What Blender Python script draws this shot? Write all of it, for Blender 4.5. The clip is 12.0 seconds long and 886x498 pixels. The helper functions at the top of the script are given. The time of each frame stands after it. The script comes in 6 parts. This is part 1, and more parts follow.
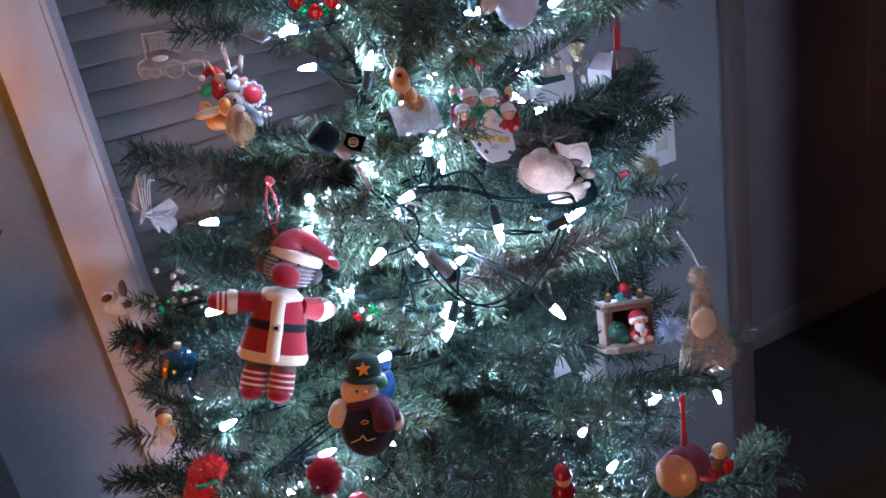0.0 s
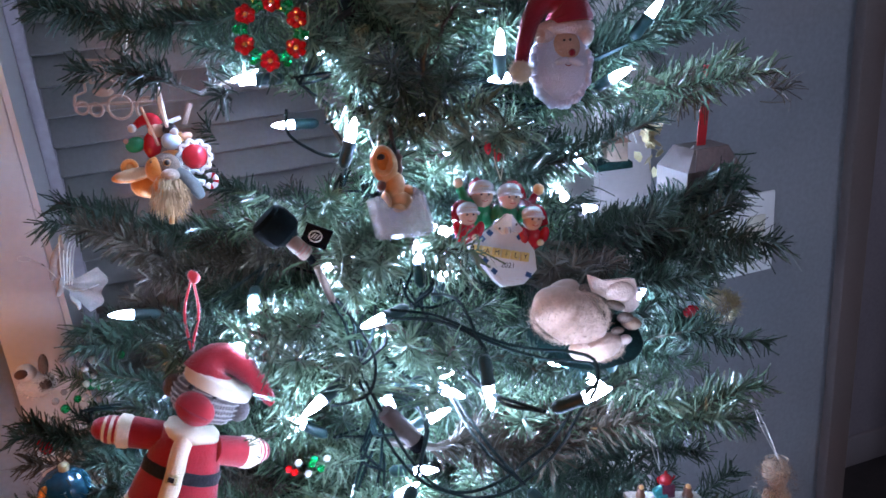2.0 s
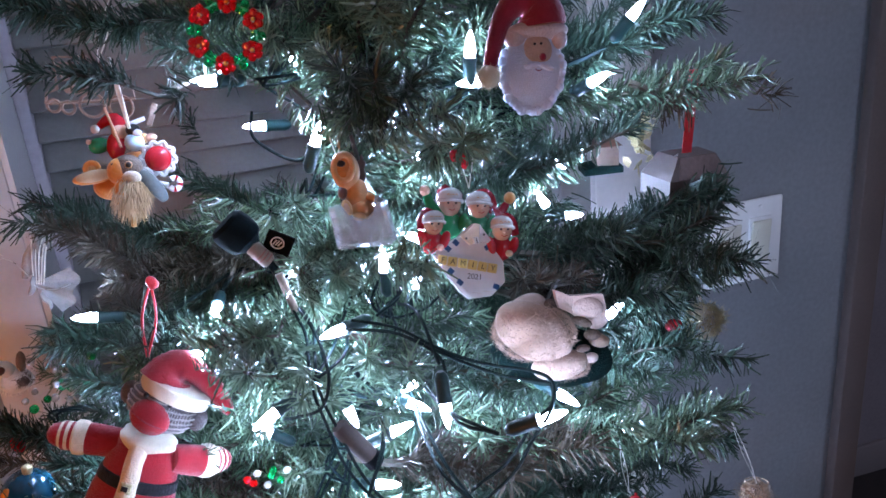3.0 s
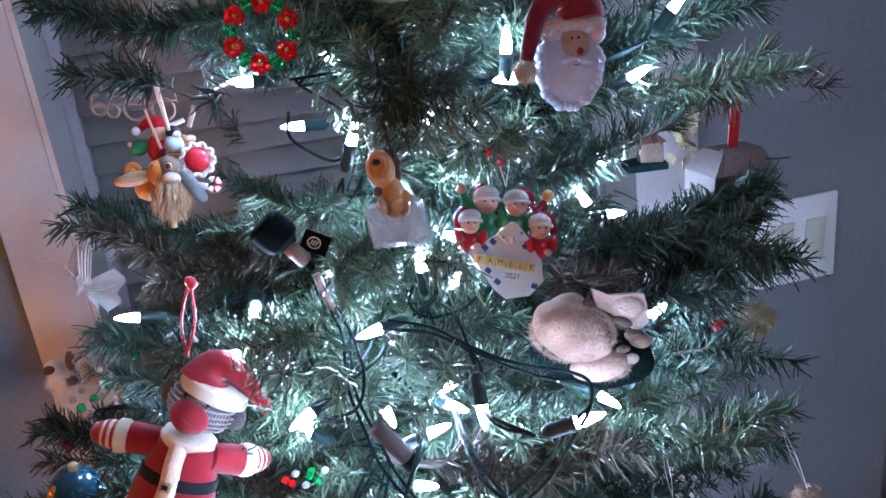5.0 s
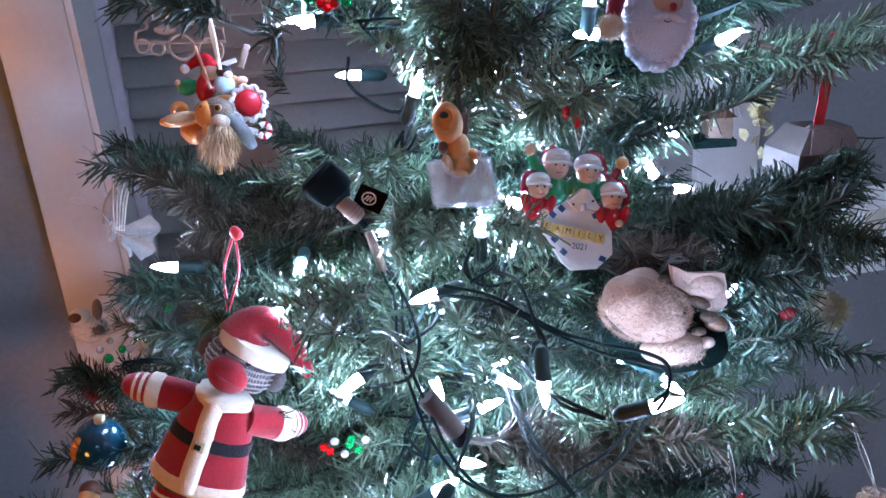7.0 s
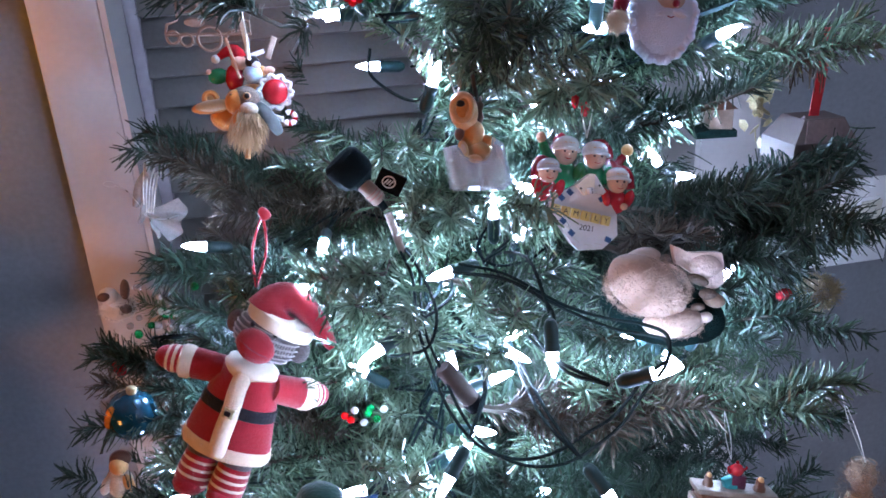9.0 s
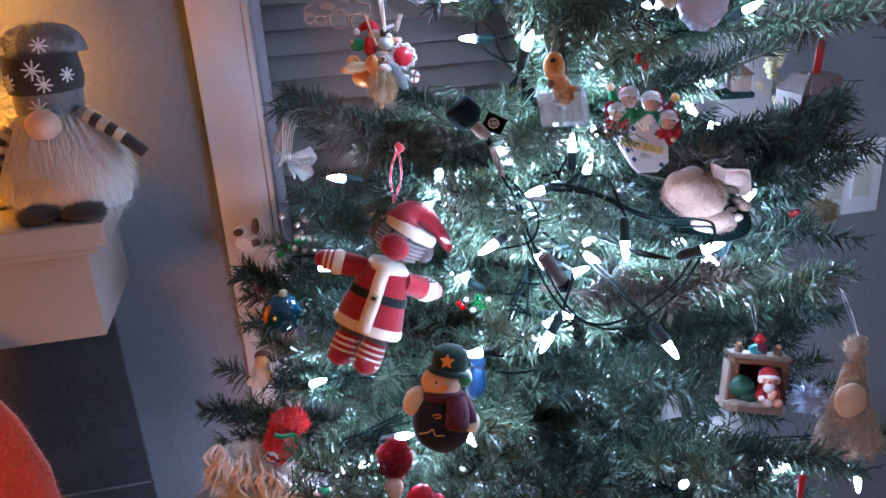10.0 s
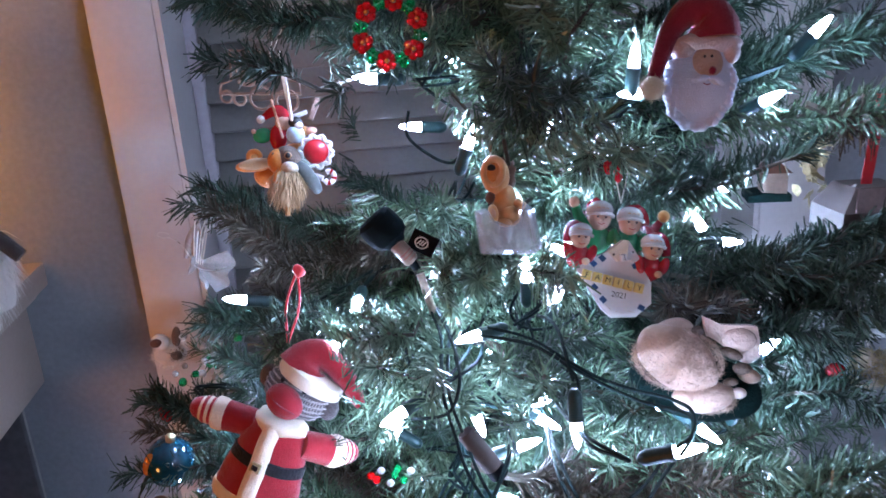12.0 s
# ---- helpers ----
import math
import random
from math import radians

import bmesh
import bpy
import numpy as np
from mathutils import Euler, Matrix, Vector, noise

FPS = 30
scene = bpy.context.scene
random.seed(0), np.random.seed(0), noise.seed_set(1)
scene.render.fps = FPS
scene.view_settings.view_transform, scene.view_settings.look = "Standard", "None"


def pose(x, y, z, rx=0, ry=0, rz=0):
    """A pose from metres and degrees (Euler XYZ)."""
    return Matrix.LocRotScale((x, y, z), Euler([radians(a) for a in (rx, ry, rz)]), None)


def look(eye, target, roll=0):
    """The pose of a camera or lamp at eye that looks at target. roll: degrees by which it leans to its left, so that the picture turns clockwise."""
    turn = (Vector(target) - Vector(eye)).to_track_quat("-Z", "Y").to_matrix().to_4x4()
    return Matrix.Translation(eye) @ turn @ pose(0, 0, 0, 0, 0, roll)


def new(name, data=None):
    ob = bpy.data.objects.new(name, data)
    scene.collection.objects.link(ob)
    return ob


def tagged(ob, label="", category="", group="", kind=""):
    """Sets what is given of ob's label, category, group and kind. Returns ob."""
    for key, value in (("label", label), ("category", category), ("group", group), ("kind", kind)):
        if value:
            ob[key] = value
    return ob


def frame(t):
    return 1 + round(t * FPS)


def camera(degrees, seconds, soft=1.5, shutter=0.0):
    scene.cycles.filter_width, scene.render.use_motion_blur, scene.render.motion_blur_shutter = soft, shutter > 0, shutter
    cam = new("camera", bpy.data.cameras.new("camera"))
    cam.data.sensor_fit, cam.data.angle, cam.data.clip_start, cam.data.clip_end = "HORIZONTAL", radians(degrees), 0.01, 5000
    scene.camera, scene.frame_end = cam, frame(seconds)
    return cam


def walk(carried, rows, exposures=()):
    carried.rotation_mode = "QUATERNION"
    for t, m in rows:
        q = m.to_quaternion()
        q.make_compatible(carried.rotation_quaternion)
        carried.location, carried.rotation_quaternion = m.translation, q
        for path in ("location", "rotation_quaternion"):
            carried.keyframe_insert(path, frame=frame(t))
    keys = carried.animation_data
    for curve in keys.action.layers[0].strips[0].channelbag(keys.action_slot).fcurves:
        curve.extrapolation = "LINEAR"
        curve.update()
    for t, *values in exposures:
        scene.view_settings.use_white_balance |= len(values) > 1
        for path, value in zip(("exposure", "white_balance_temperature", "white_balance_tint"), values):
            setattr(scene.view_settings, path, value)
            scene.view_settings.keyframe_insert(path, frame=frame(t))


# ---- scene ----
cam = camera(55.7, 12.0, soft=1.6, shutter=0.2)
METRES, EYE, TURN = 1.15, 1.6, -23.0
ROWS = [
    (0.0, 0.0, 0.0, -0.0005, -4.18, -23.46, 9.68),
    (0.5, -0.0086, -0.0214, -0.002, -3.31, -22.63, 9.04),
    (1.0, -0.005, 0.004, -0.0025, -2.91, -21.96, 8.42),
    (1.5, 0.0075, 0.1198, -0.022, 0.55, -21.33, 5.68),
    (2.0, 0.0778, 0.2221, -0.013, 4.19, -20.95, 5.14),
    (2.5, 0.1146, 0.2418, -0.006, 6.71, -21.47, 5.55),
    (2.7, 0.1157, 0.2451, -0.0072, 6.35, -21.6, 4.9),
    (4.3, 0.1375, 0.2583, -0.0187, 9.41, -21.18, 5.94),
    (4.5, 0.1315, 0.2576, -0.0182, 9.69, -21.2, 6.17),
    (5.0, 0.1267, 0.2547, -0.0145, 9.74, -21.18, 6.45),
    (5.5, 0.1228, 0.2625, -0.0188, 9.94, -21.27, 6.71),
    (6.0, 0.1015, 0.2633, -0.0222, 10.7, -21.45, 6.08),
    (6.5, 0.085, 0.274, -0.035, 11.72, -22.07, 3.4),
    (7.0, 0.09, 0.2776, -0.0318, 11.78, -22.64, 3.5),
    (8.8, 0.0946, 0.256, -0.0287, 12.37, -23.2, 3.26),
    (9.0, 0.0903, 0.2433, -0.027, 12.18, -22.98, 3.27),
    (9.5, 0.0663, 0.1648, -0.0167, 12.4, -22.69, 3.45),
    (10.0, 0.0533, 0.0495, -0.0188, 12.12, -22.63, 3.58),
    (10.5, 0.059, -0.0086, -0.014, 11.66, -21.72, 3.95),
    (11.0, 0.0614, 0.0292, -0.0143, 11.15, -21.1, 4.11),
    (11.5, 0.0973, 0.1716, -0.0134, 12.24, -20.31, 4.42),
    (12.0, 0.1195, 0.2556, -0.0195, 17.83, -19.52, 3.72),
]
walk(cam, [(t, pose(0, 0, EYE, 0, 0, TURN) @ pose(METRES * x, METRES * y, METRES * z, 90 + pitch, roll, yaw)) for t, x, y, z, yaw, pitch, roll in ROWS])
scene.view_settings.exposure = 0.0

# ---- light: a dark room at night, lit by the strings of white lamps on the tree and by warm lights on the mantel
BULB_POWER = 595.0
WARM_POWER = 120.0
world = bpy.data.worlds.new("night")
world.use_nodes = True
world.node_tree.nodes["Background"].inputs[0].default_value = (0.02, 0.025, 0.04, 1)
world.node_tree.nodes["Background"].inputs[1].default_value = 0.3
scene.world = world


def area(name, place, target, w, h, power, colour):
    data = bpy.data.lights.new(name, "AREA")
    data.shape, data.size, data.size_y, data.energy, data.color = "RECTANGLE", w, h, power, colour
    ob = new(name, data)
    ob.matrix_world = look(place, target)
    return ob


# weak cool fill added high at the right; no fitting is seen there
area("cool_fill_light", (1.8, -0.9, 2.36), (1.25, 1.0, 0.95), 0.5, 0.5, 6.4, (0.62, 0.70, 1.0)).data.spread = radians(90)
# warm fill added from the front left; its source is out of view
area("warm_fill_light", (-1.15, -0.45, 1.02), (-0.2, 1.0, 1.0), 0.35, 0.45, 14.0, (1.0, 0.38, 0.09))


# ---- materials
def mat(name, colour, rough=0.6, var=0.18, scale=60.0, bump=0.15, metal=0.0, sheen=0.0, spec=0.4, trans=0.0, island=0.0, fine=6.0, sss=0.0, ior=1.45, alpha=1.0, coat=0.0):
    m = bpy.data.materials.new(name)
    m.use_nodes = True
    n, l = m.node_tree.nodes, m.node_tree.links
    b = n["Principled BSDF"]
    geo = n.new("ShaderNodeNewGeometry")
    big, small = n.new("ShaderNodeTexNoise"), n.new("ShaderNodeTexNoise")
    for t, s in ((big, scale), (small, scale * fine)):
        t.inputs["Scale"].default_value, t.inputs["Detail"].default_value = s, 4
        l.new(geo.outputs["Position"], t.inputs["Vector"])
    mixf = n.new("ShaderNodeMath")
    mixf.operation = "ADD"
    l.new(big.outputs["Fac"], mixf.inputs[0]), l.new(small.outputs["Fac"], mixf.inputs[1])
    last = mixf
    if island:
        rnd = n.new("ShaderNodeMath")
        rnd.operation = "MULTIPLY_ADD"
        rnd.inputs[1].default_value = island
        l.new(geo.outputs["Random Per Island"], rnd.inputs[0]), l.new(mixf.outputs[0], rnd.inputs[2])
        last = rnd
    ramp = n.new("ShaderNodeMapRange")
    ramp.inputs["From Min"].default_value, ramp.inputs["From Max"].default_value = 0.6, 1.4 + island
    l.new(last.outputs[0], ramp.inputs["Value"])
    mix = n.new("ShaderNodeMix")
    mix.data_type = "RGBA"
    mix.inputs["A"].default_value = (*[c * (1 - var) for c in colour], 1)
    mix.inputs["B"].default_value = (*[min(1, c * (1 + var)) for c in colour], 1)
    l.new(ramp.outputs["Result"], mix.inputs["Factor"])
    l.new(mix.outputs["Result"], b.inputs["Base Color"])
    rr = n.new("ShaderNodeMapRange")
    rr.inputs["To Min"].default_value, rr.inputs["To Max"].default_value = max(0.02, rough - 0.08), min(1, rough + 0.08)
    l.new(big.outputs["Fac"], rr.inputs["Value"]), l.new(rr.outputs["Result"], b.inputs["Roughness"])
    if bump:
        bp = n.new("ShaderNodeBump")
        bp.inputs["Strength"].default_value, bp.inputs["Distance"].default_value = bump, 0.002
        l.new(small.outputs["Fac"], bp.inputs["Height"]), l.new(bp.outputs["Normal"], b.inputs["Normal"])
    b.inputs["Metallic"].default_value = metal
    b.inputs["Specular IOR Level"].default_value = spec
    b.inputs["Sheen Weight"].default_value = sheen
    b.inputs["Transmission Weight"].default_value = trans
    b.inputs["IOR"].default_value = ior
    b.inputs["Alpha"].default_value = alpha
    b.inputs["Coat Weight"].default_value = coat
    if sss:
        b.inputs["Subsurface Weight"].default_value = sss
        b.inputs["Subsurface Radius"].default_value = (0.01, 0.01, 0.01)
        b.inputs["Subsurface Scale"].default_value = 0.3
    return m


def glow(name, colour, strength):
    m = bpy.data.materials.new(name)
    m.use_nodes = True
    b = m.node_tree.nodes["Principled BSDF"]
    b.inputs["Base Color"].default_value = (0.9, 0.9, 0.9, 1)
    b.inputs["Emission Color"].default_value = (*colour, 1)
    b.inputs["Emission Strength"].default_value = strength
    return m


def needle_mat(name, dark, light, tip_rough=0.28, shine=0.6):
    m = mat(name, light, rough=tip_rough, var=0.5, scale=25, bump=0, island=1.8, spec=shine)
    n = m.node_tree.nodes
    mix = [k for k in n if k.bl_idname == "ShaderNodeMix"][0]
    mix.inputs["A"].default_value, mix.inputs["B"].default_value = (*dark, 1), (*light, 1)
    return m


WALL = mat("grey_wall_paint", (0.200, 0.205, 0.217), 0.7, 0.16, 5, 0.10, fine=30)
CEIL = mat("ceiling_paint", (0.75, 0.75, 0.74), 0.8, 0.05, 4, 0.2, fine=40)
TRIM = mat("white_trim_paint", (0.48, 0.435, 0.415), 0.4, 0.06, 8, 0.1, fine=20)
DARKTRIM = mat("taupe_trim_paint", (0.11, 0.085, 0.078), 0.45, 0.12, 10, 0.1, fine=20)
SLATP = mat("grey_louvre_paint", (0.16, 0.148, 0.136), 0.5, 0.12, 18, 0.15, fine=12)
DARKROOM = mat("dark_room_paint", (0.36, 0.31, 0.33), 0.8, 0.15, 4, 0.2, fine=30)
DARKFLOOR = mat("dark_hall_floor", (0.060, 0.050, 0.048), 0.6, 0.3, 20, 0.2, fine=10)
HALLTRIM = mat("dim_hall_trim_paint", (0.34, 0.29, 0.29), 0.6, 0.1, 10, 0.1, fine=20)
OAK = mat("oak_floor", (0.060, 0.040, 0.026), 0.4, 0.3, 12, 0.15, fine=8)
SLATE = mat("dark_slate_tile", (0.055, 0.053, 0.055), 0.55, 0.4, 14, 0.5, fine=9)
GROUT = mat("grey_grout", (0.25, 0.24, 0.23), 0.9, 0.2, 60, 0.3)
MANTELW = mat("cream_mantel_paint", (0.36, 0.29, 0.245), 0.45, 0.07, 9, 0.12, fine=20)
PLATEW = mat("white_switch_plastic", (0.78, 0.78, 0.77), 0.3, 0.03, 20, 0.03)
SWITCHY = mat("ivory_switch_plastic", (0.62, 0.60, 0.50), 0.3, 0.04, 20, 0.03)

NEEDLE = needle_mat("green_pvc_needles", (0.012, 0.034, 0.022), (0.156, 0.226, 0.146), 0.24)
# darker needles: random tone, and the shade of outer boughs put into colour
NEEDLE_DARK_SHADE = needle_mat("dark_shaded_pvc_needles", (0.007, 0.018, 0.013), (0.034, 0.062, 0.040), 0.45, 0.25)
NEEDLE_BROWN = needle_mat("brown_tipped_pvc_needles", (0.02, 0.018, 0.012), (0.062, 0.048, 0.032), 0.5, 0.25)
BARK = mat("brown_wrapped_wire", (0.035, 0.028, 0.018), 0.7, 0.3, 200, 0.3)
POLE = mat("dark_green_steel_pole", (0.004, 0.009, 0.007), 0.6, 0.2, 40, 0.1, spec=0.15)
BULB = glow("white_led_bulb", (0.48, 0.63, 1.0), BULB_POWER)
WARMBULB = glow("warm_led_bulb", (1.0, 0.40, 0.04), WARM_POWER)
PINKBAND = mat("faded_red_print", (0.16, 0.055, 0.042), 0.5, 0.3, 200, 0.1)
WIRE = mat("dark_green_cable", (0.003, 0.009, 0.009), 0.7, 0.25, 120, 0.1, spec=0.08)
SOCKET = mat("dark_green_socket", (0.006, 0.022, 0.022), 0.4, 0.2, 120, 0.1, spec=0.25)
BLACKP = mat("black_plastic", (0.003, 0.0035, 0.0045), 0.9, 0.2, 100, 0.15, spec=0.03)
TANP = mat("tan_label_sleeve", (0.15, 0.098, 0.072), 0.5, 0.2, 80, 0.1)
LABELW = mat("white_paper_label", (0.60, 0.60, 0.62), 0.6, 0.06, 60, 0.1)

RED = mat("red_felt", (0.29, 0.011, 0.02), 0.9, 0.25, 90, 0.6, sheen=0.3, spec=0.1, fine=12)
DKRED = mat("dark_red_felt", (0.20, 0.012, 0.03), 0.9, 0.25, 90, 0.6, sheen=0.3, spec=0.1, fine=12)
WHITEF = mat("white_felt", (0.72, 0.69, 0.66), 0.95, 0.12, 90, 0.7, sheen=0.3, spec=0.1, fine=12)
CREAMF = mat("cream_felt", (0.70, 0.55, 0.40), 0.95, 0.15, 90, 0.7, sheen=0.3, spec=0.1, fine=12)
GREYK = mat("grey_heather_knit", (0.10, 0.085, 0.085), 0.95, 0.55, 500, 0.8, sheen=0.2, spec=0.1, fine=3)
BLACKF = mat("black_felt", (0.012, 0.012, 0.015), 0.9, 0.3, 90, 0.5, sheen=0.15, spec=0.1)
NAVYF = mat("navy_felt", (0.014, 0.018, 0.045), 0.9, 0.3, 90, 0.5, sheen=0.2, spec=0.1)
PLUMF = mat("plum_felt", (0.07, 0.014, 0.03), 0.9, 0.3, 90, 0.5, sheen=0.2, spec=0.1)
GREENF = mat("green_felt", (0.02, 0.16, 0.07), 0.9, 0.3, 90, 0.5, sheen=0.2, spec=0.1)
PEACH = mat("peach_felt", (0.64, 0.40, 0.29), 0.85, 0.12, 90, 0.4, sheen=0.2, spec=0.15, sss=0.1)
ORANGEF = mat("orange_felt", (0.70, 0.25, 0.05), 0.8, 0.12, 90, 0.3)
FURW = mat("white_fur", (0.70, 0.64, 0.58), 0.9, 0.15, 60, 0.0, sheen=0.3, spec=0.15, island=0.6)
FURPINK = mat("pale_pink_wool", (0.47, 0.325, 0.25), 0.95, 0.22, 45, 0.5, sheen=0.4, spec=0.1, island=0.15)
FURRED = mat("bright_red_chenille", (0.75, 0.03, 0.03), 0.8, 0.25, 80, 0.0, sheen=0.3, spec=0.15, island=0.8)
REDRES = mat("red_glazed_resin", (0.36, 0.014, 0.022), 0.22, 0.15, 60, 0.05, coat=0.3)
GREENRES = mat("green_glazed_resin", (0.02, 0.20, 0.08), 0.22, 0.15, 60, 0.05, coat=0.3)
WHITERES = mat("white_glazed_resin", (0.58, 0.56, 0.56), 0.25, 0.06, 60, 0.05, coat=0.3)
SKINRES = mat("flesh_glazed_resin", (0.54, 0.31, 0.22), 0.25, 0.08, 60, 0.05, coat=0.3)
TANRES = mat("tan_resin", (0.50, 0.26, 0.10), 0.35, 0.2, 70, 0.1)
ORRES = mat("orange_brown_resin", (0.56, 0.29, 0.13), 0.35, 0.15, 50, 0.08, sss=0.1)
BROWNRES = mat("dark_brown_resin", (0.09, 0.035, 0.02), 0.35, 0.2, 70, 0.1)
GREYRES = mat("grey_brown_fur_resin", (0.48, 0.40, 0.32), 0.5, 0.3, 120, 0.4)
CREAMRES = mat("cream_resin", (0.62, 0.52, 0.40), 0.4, 0.12, 80, 0.1)
BLUERES = mat("blue_glazed_resin", (0.012, 0.05, 0.13), 0.3, 0.15, 60, 0.05)
YELLRES = mat("yellow_tile_resin", (0.55, 0.42, 0.14), 0.35, 0.12, 90, 0.05)
INK = mat("black_ink", (0.01, 0.01, 0.012), 0.4, 0.1, 90, 0.0)
ICE = mat("clear_ice_acrylic", (0.88, 0.90, 1.0), 0.13, 0.04, 30, 0.20, trans=0.74, spec=0.5, fine=2, ior=1.3)
REDBEAD = mat("red_glass_bead", (0.85, 0.01, 0.015), 0.05, 0.1, 60, 0.0, trans=0.65, ior=1.5)
GREENBEAD = mat("green_glass_bead", (0.005, 0.50, 0.13), 0.05, 0.1, 60, 0.0, trans=0.65, ior=1.5)
CLEARBEAD = mat("clear_glass_bead", (0.92, 0.90, 0.86), 0.06, 0.05, 60, 0.0, trans=0.7, ior=1.5)
GOLD = mat("gold_foil", (0.50, 0.42, 0.25), 0.5, 0.3, 160, 0.7, metal=0.9)
SILVER = mat("silver_wire", (0.62, 0.60, 0.56), 0.3, 0.2, 120, 0.1, metal=0.9)
STRING = mat("white_cord", (0.70, 0.67, 0.60), 0.8, 0.1, 300, 0.3)
RIBBON = mat("red_satin_ribbon", (0.55, 0.02, 0.03), 0.35, 0.15, 150, 0.2, sheen=0.2)
PLUSHRED = mat("red_silky_plush", (0.55, 0.045, 0.012), 0.7, 0.35, 25, 0.4, sheen=0.6, spec=0.2, island=0.6)
LACE = mat("pale_straw_gauze", (0.42, 0.31, 0.22), 0.7, 0.35, 120, 0.5, alpha=0.5)
STRAW = mat("straw_cloth", (0.50, 0.36, 0.25), 0.75, 0.2, 120, 0.5)
WOODP = mat("pale_plywood", (0.23, 0.155, 0.12), 0.6, 0.2, 60, 0.15)
WOODEND = mat("sawn_wood_slice", (0.36, 0.18, 0.09), 0.45, 0.3, 50, 0.4, coat=0.3)
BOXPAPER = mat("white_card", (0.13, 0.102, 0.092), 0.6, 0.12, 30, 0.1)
PINKPAPER = mat("pinkish_printed_card", (0.20, 0.145, 0.135), 0.6, 0.25, 50, 0.1)
GLITRED = mat("red_glitter", (0.42, 0.015, 0.03), 0.4, 0.5, 700, 1.0, metal=0.3, fine=3)
BLUEGLASS = mat("iridescent_blue_glass", (0.006, 0.050, 0.080), 0.15, 0.5, 35, 0.0, metal=0.25, coat=0.6)
AMBER = mat("amber_glass_band", (0.70, 0.25, 0.05), 0.15, 0.3, 60, 0.0, metal=0.4)
TINSEL = mat("frosted_tinsel", (0.55, 0.62, 0.75), 0.35, 0.2, 200, 0.3, metal=0.4, island=0.4)
LEAFS = mat("silvery_gauze_leaf", (0.36, 0.34, 0.32), 0.5, 0.35, 140, 0.5, alpha=0.6)
WOOLG = mat("dark_green_knit", (0.005, 0.018, 0.017), 0.9, 0.6, 260, 1.0, spec=0.1, fine=3)
BEARD = mat("white_translucent_felt", (0.54, 0.55, 0.66), 0.95, 0.10, 90, 0.7, sheen=0.3, spec=0.1, fine=12, sss=0.35)
FURBROWN = mat("grey_brown_fur", (0.13, 0.092, 0.070), 0.7, 0.4, 200, 0.5, fine=3)
DKHAT = mat("dark_red_glazed_resin", (0.20, 0.010, 0.018), 0.25, 0.2, 60, 0.05, coat=0.3)
ORBODY = mat("orange_glazed_resin", (0.55, 0.20, 0.05), 0.3, 0.2, 60, 0.08, coat=0.2)
TUFT = mat("cream_fur_tuft", (0.46, 0.32, 0.19), 0.9, 0.25, 60, 0.0, sheen=0.2, spec=0.15, island=0.6)
IVORYF = mat("ivory_felt", (0.70, 0.60, 0.47), 0.95, 0.15, 90, 0.7, sheen=0.3, spec=0.1, fine=12)


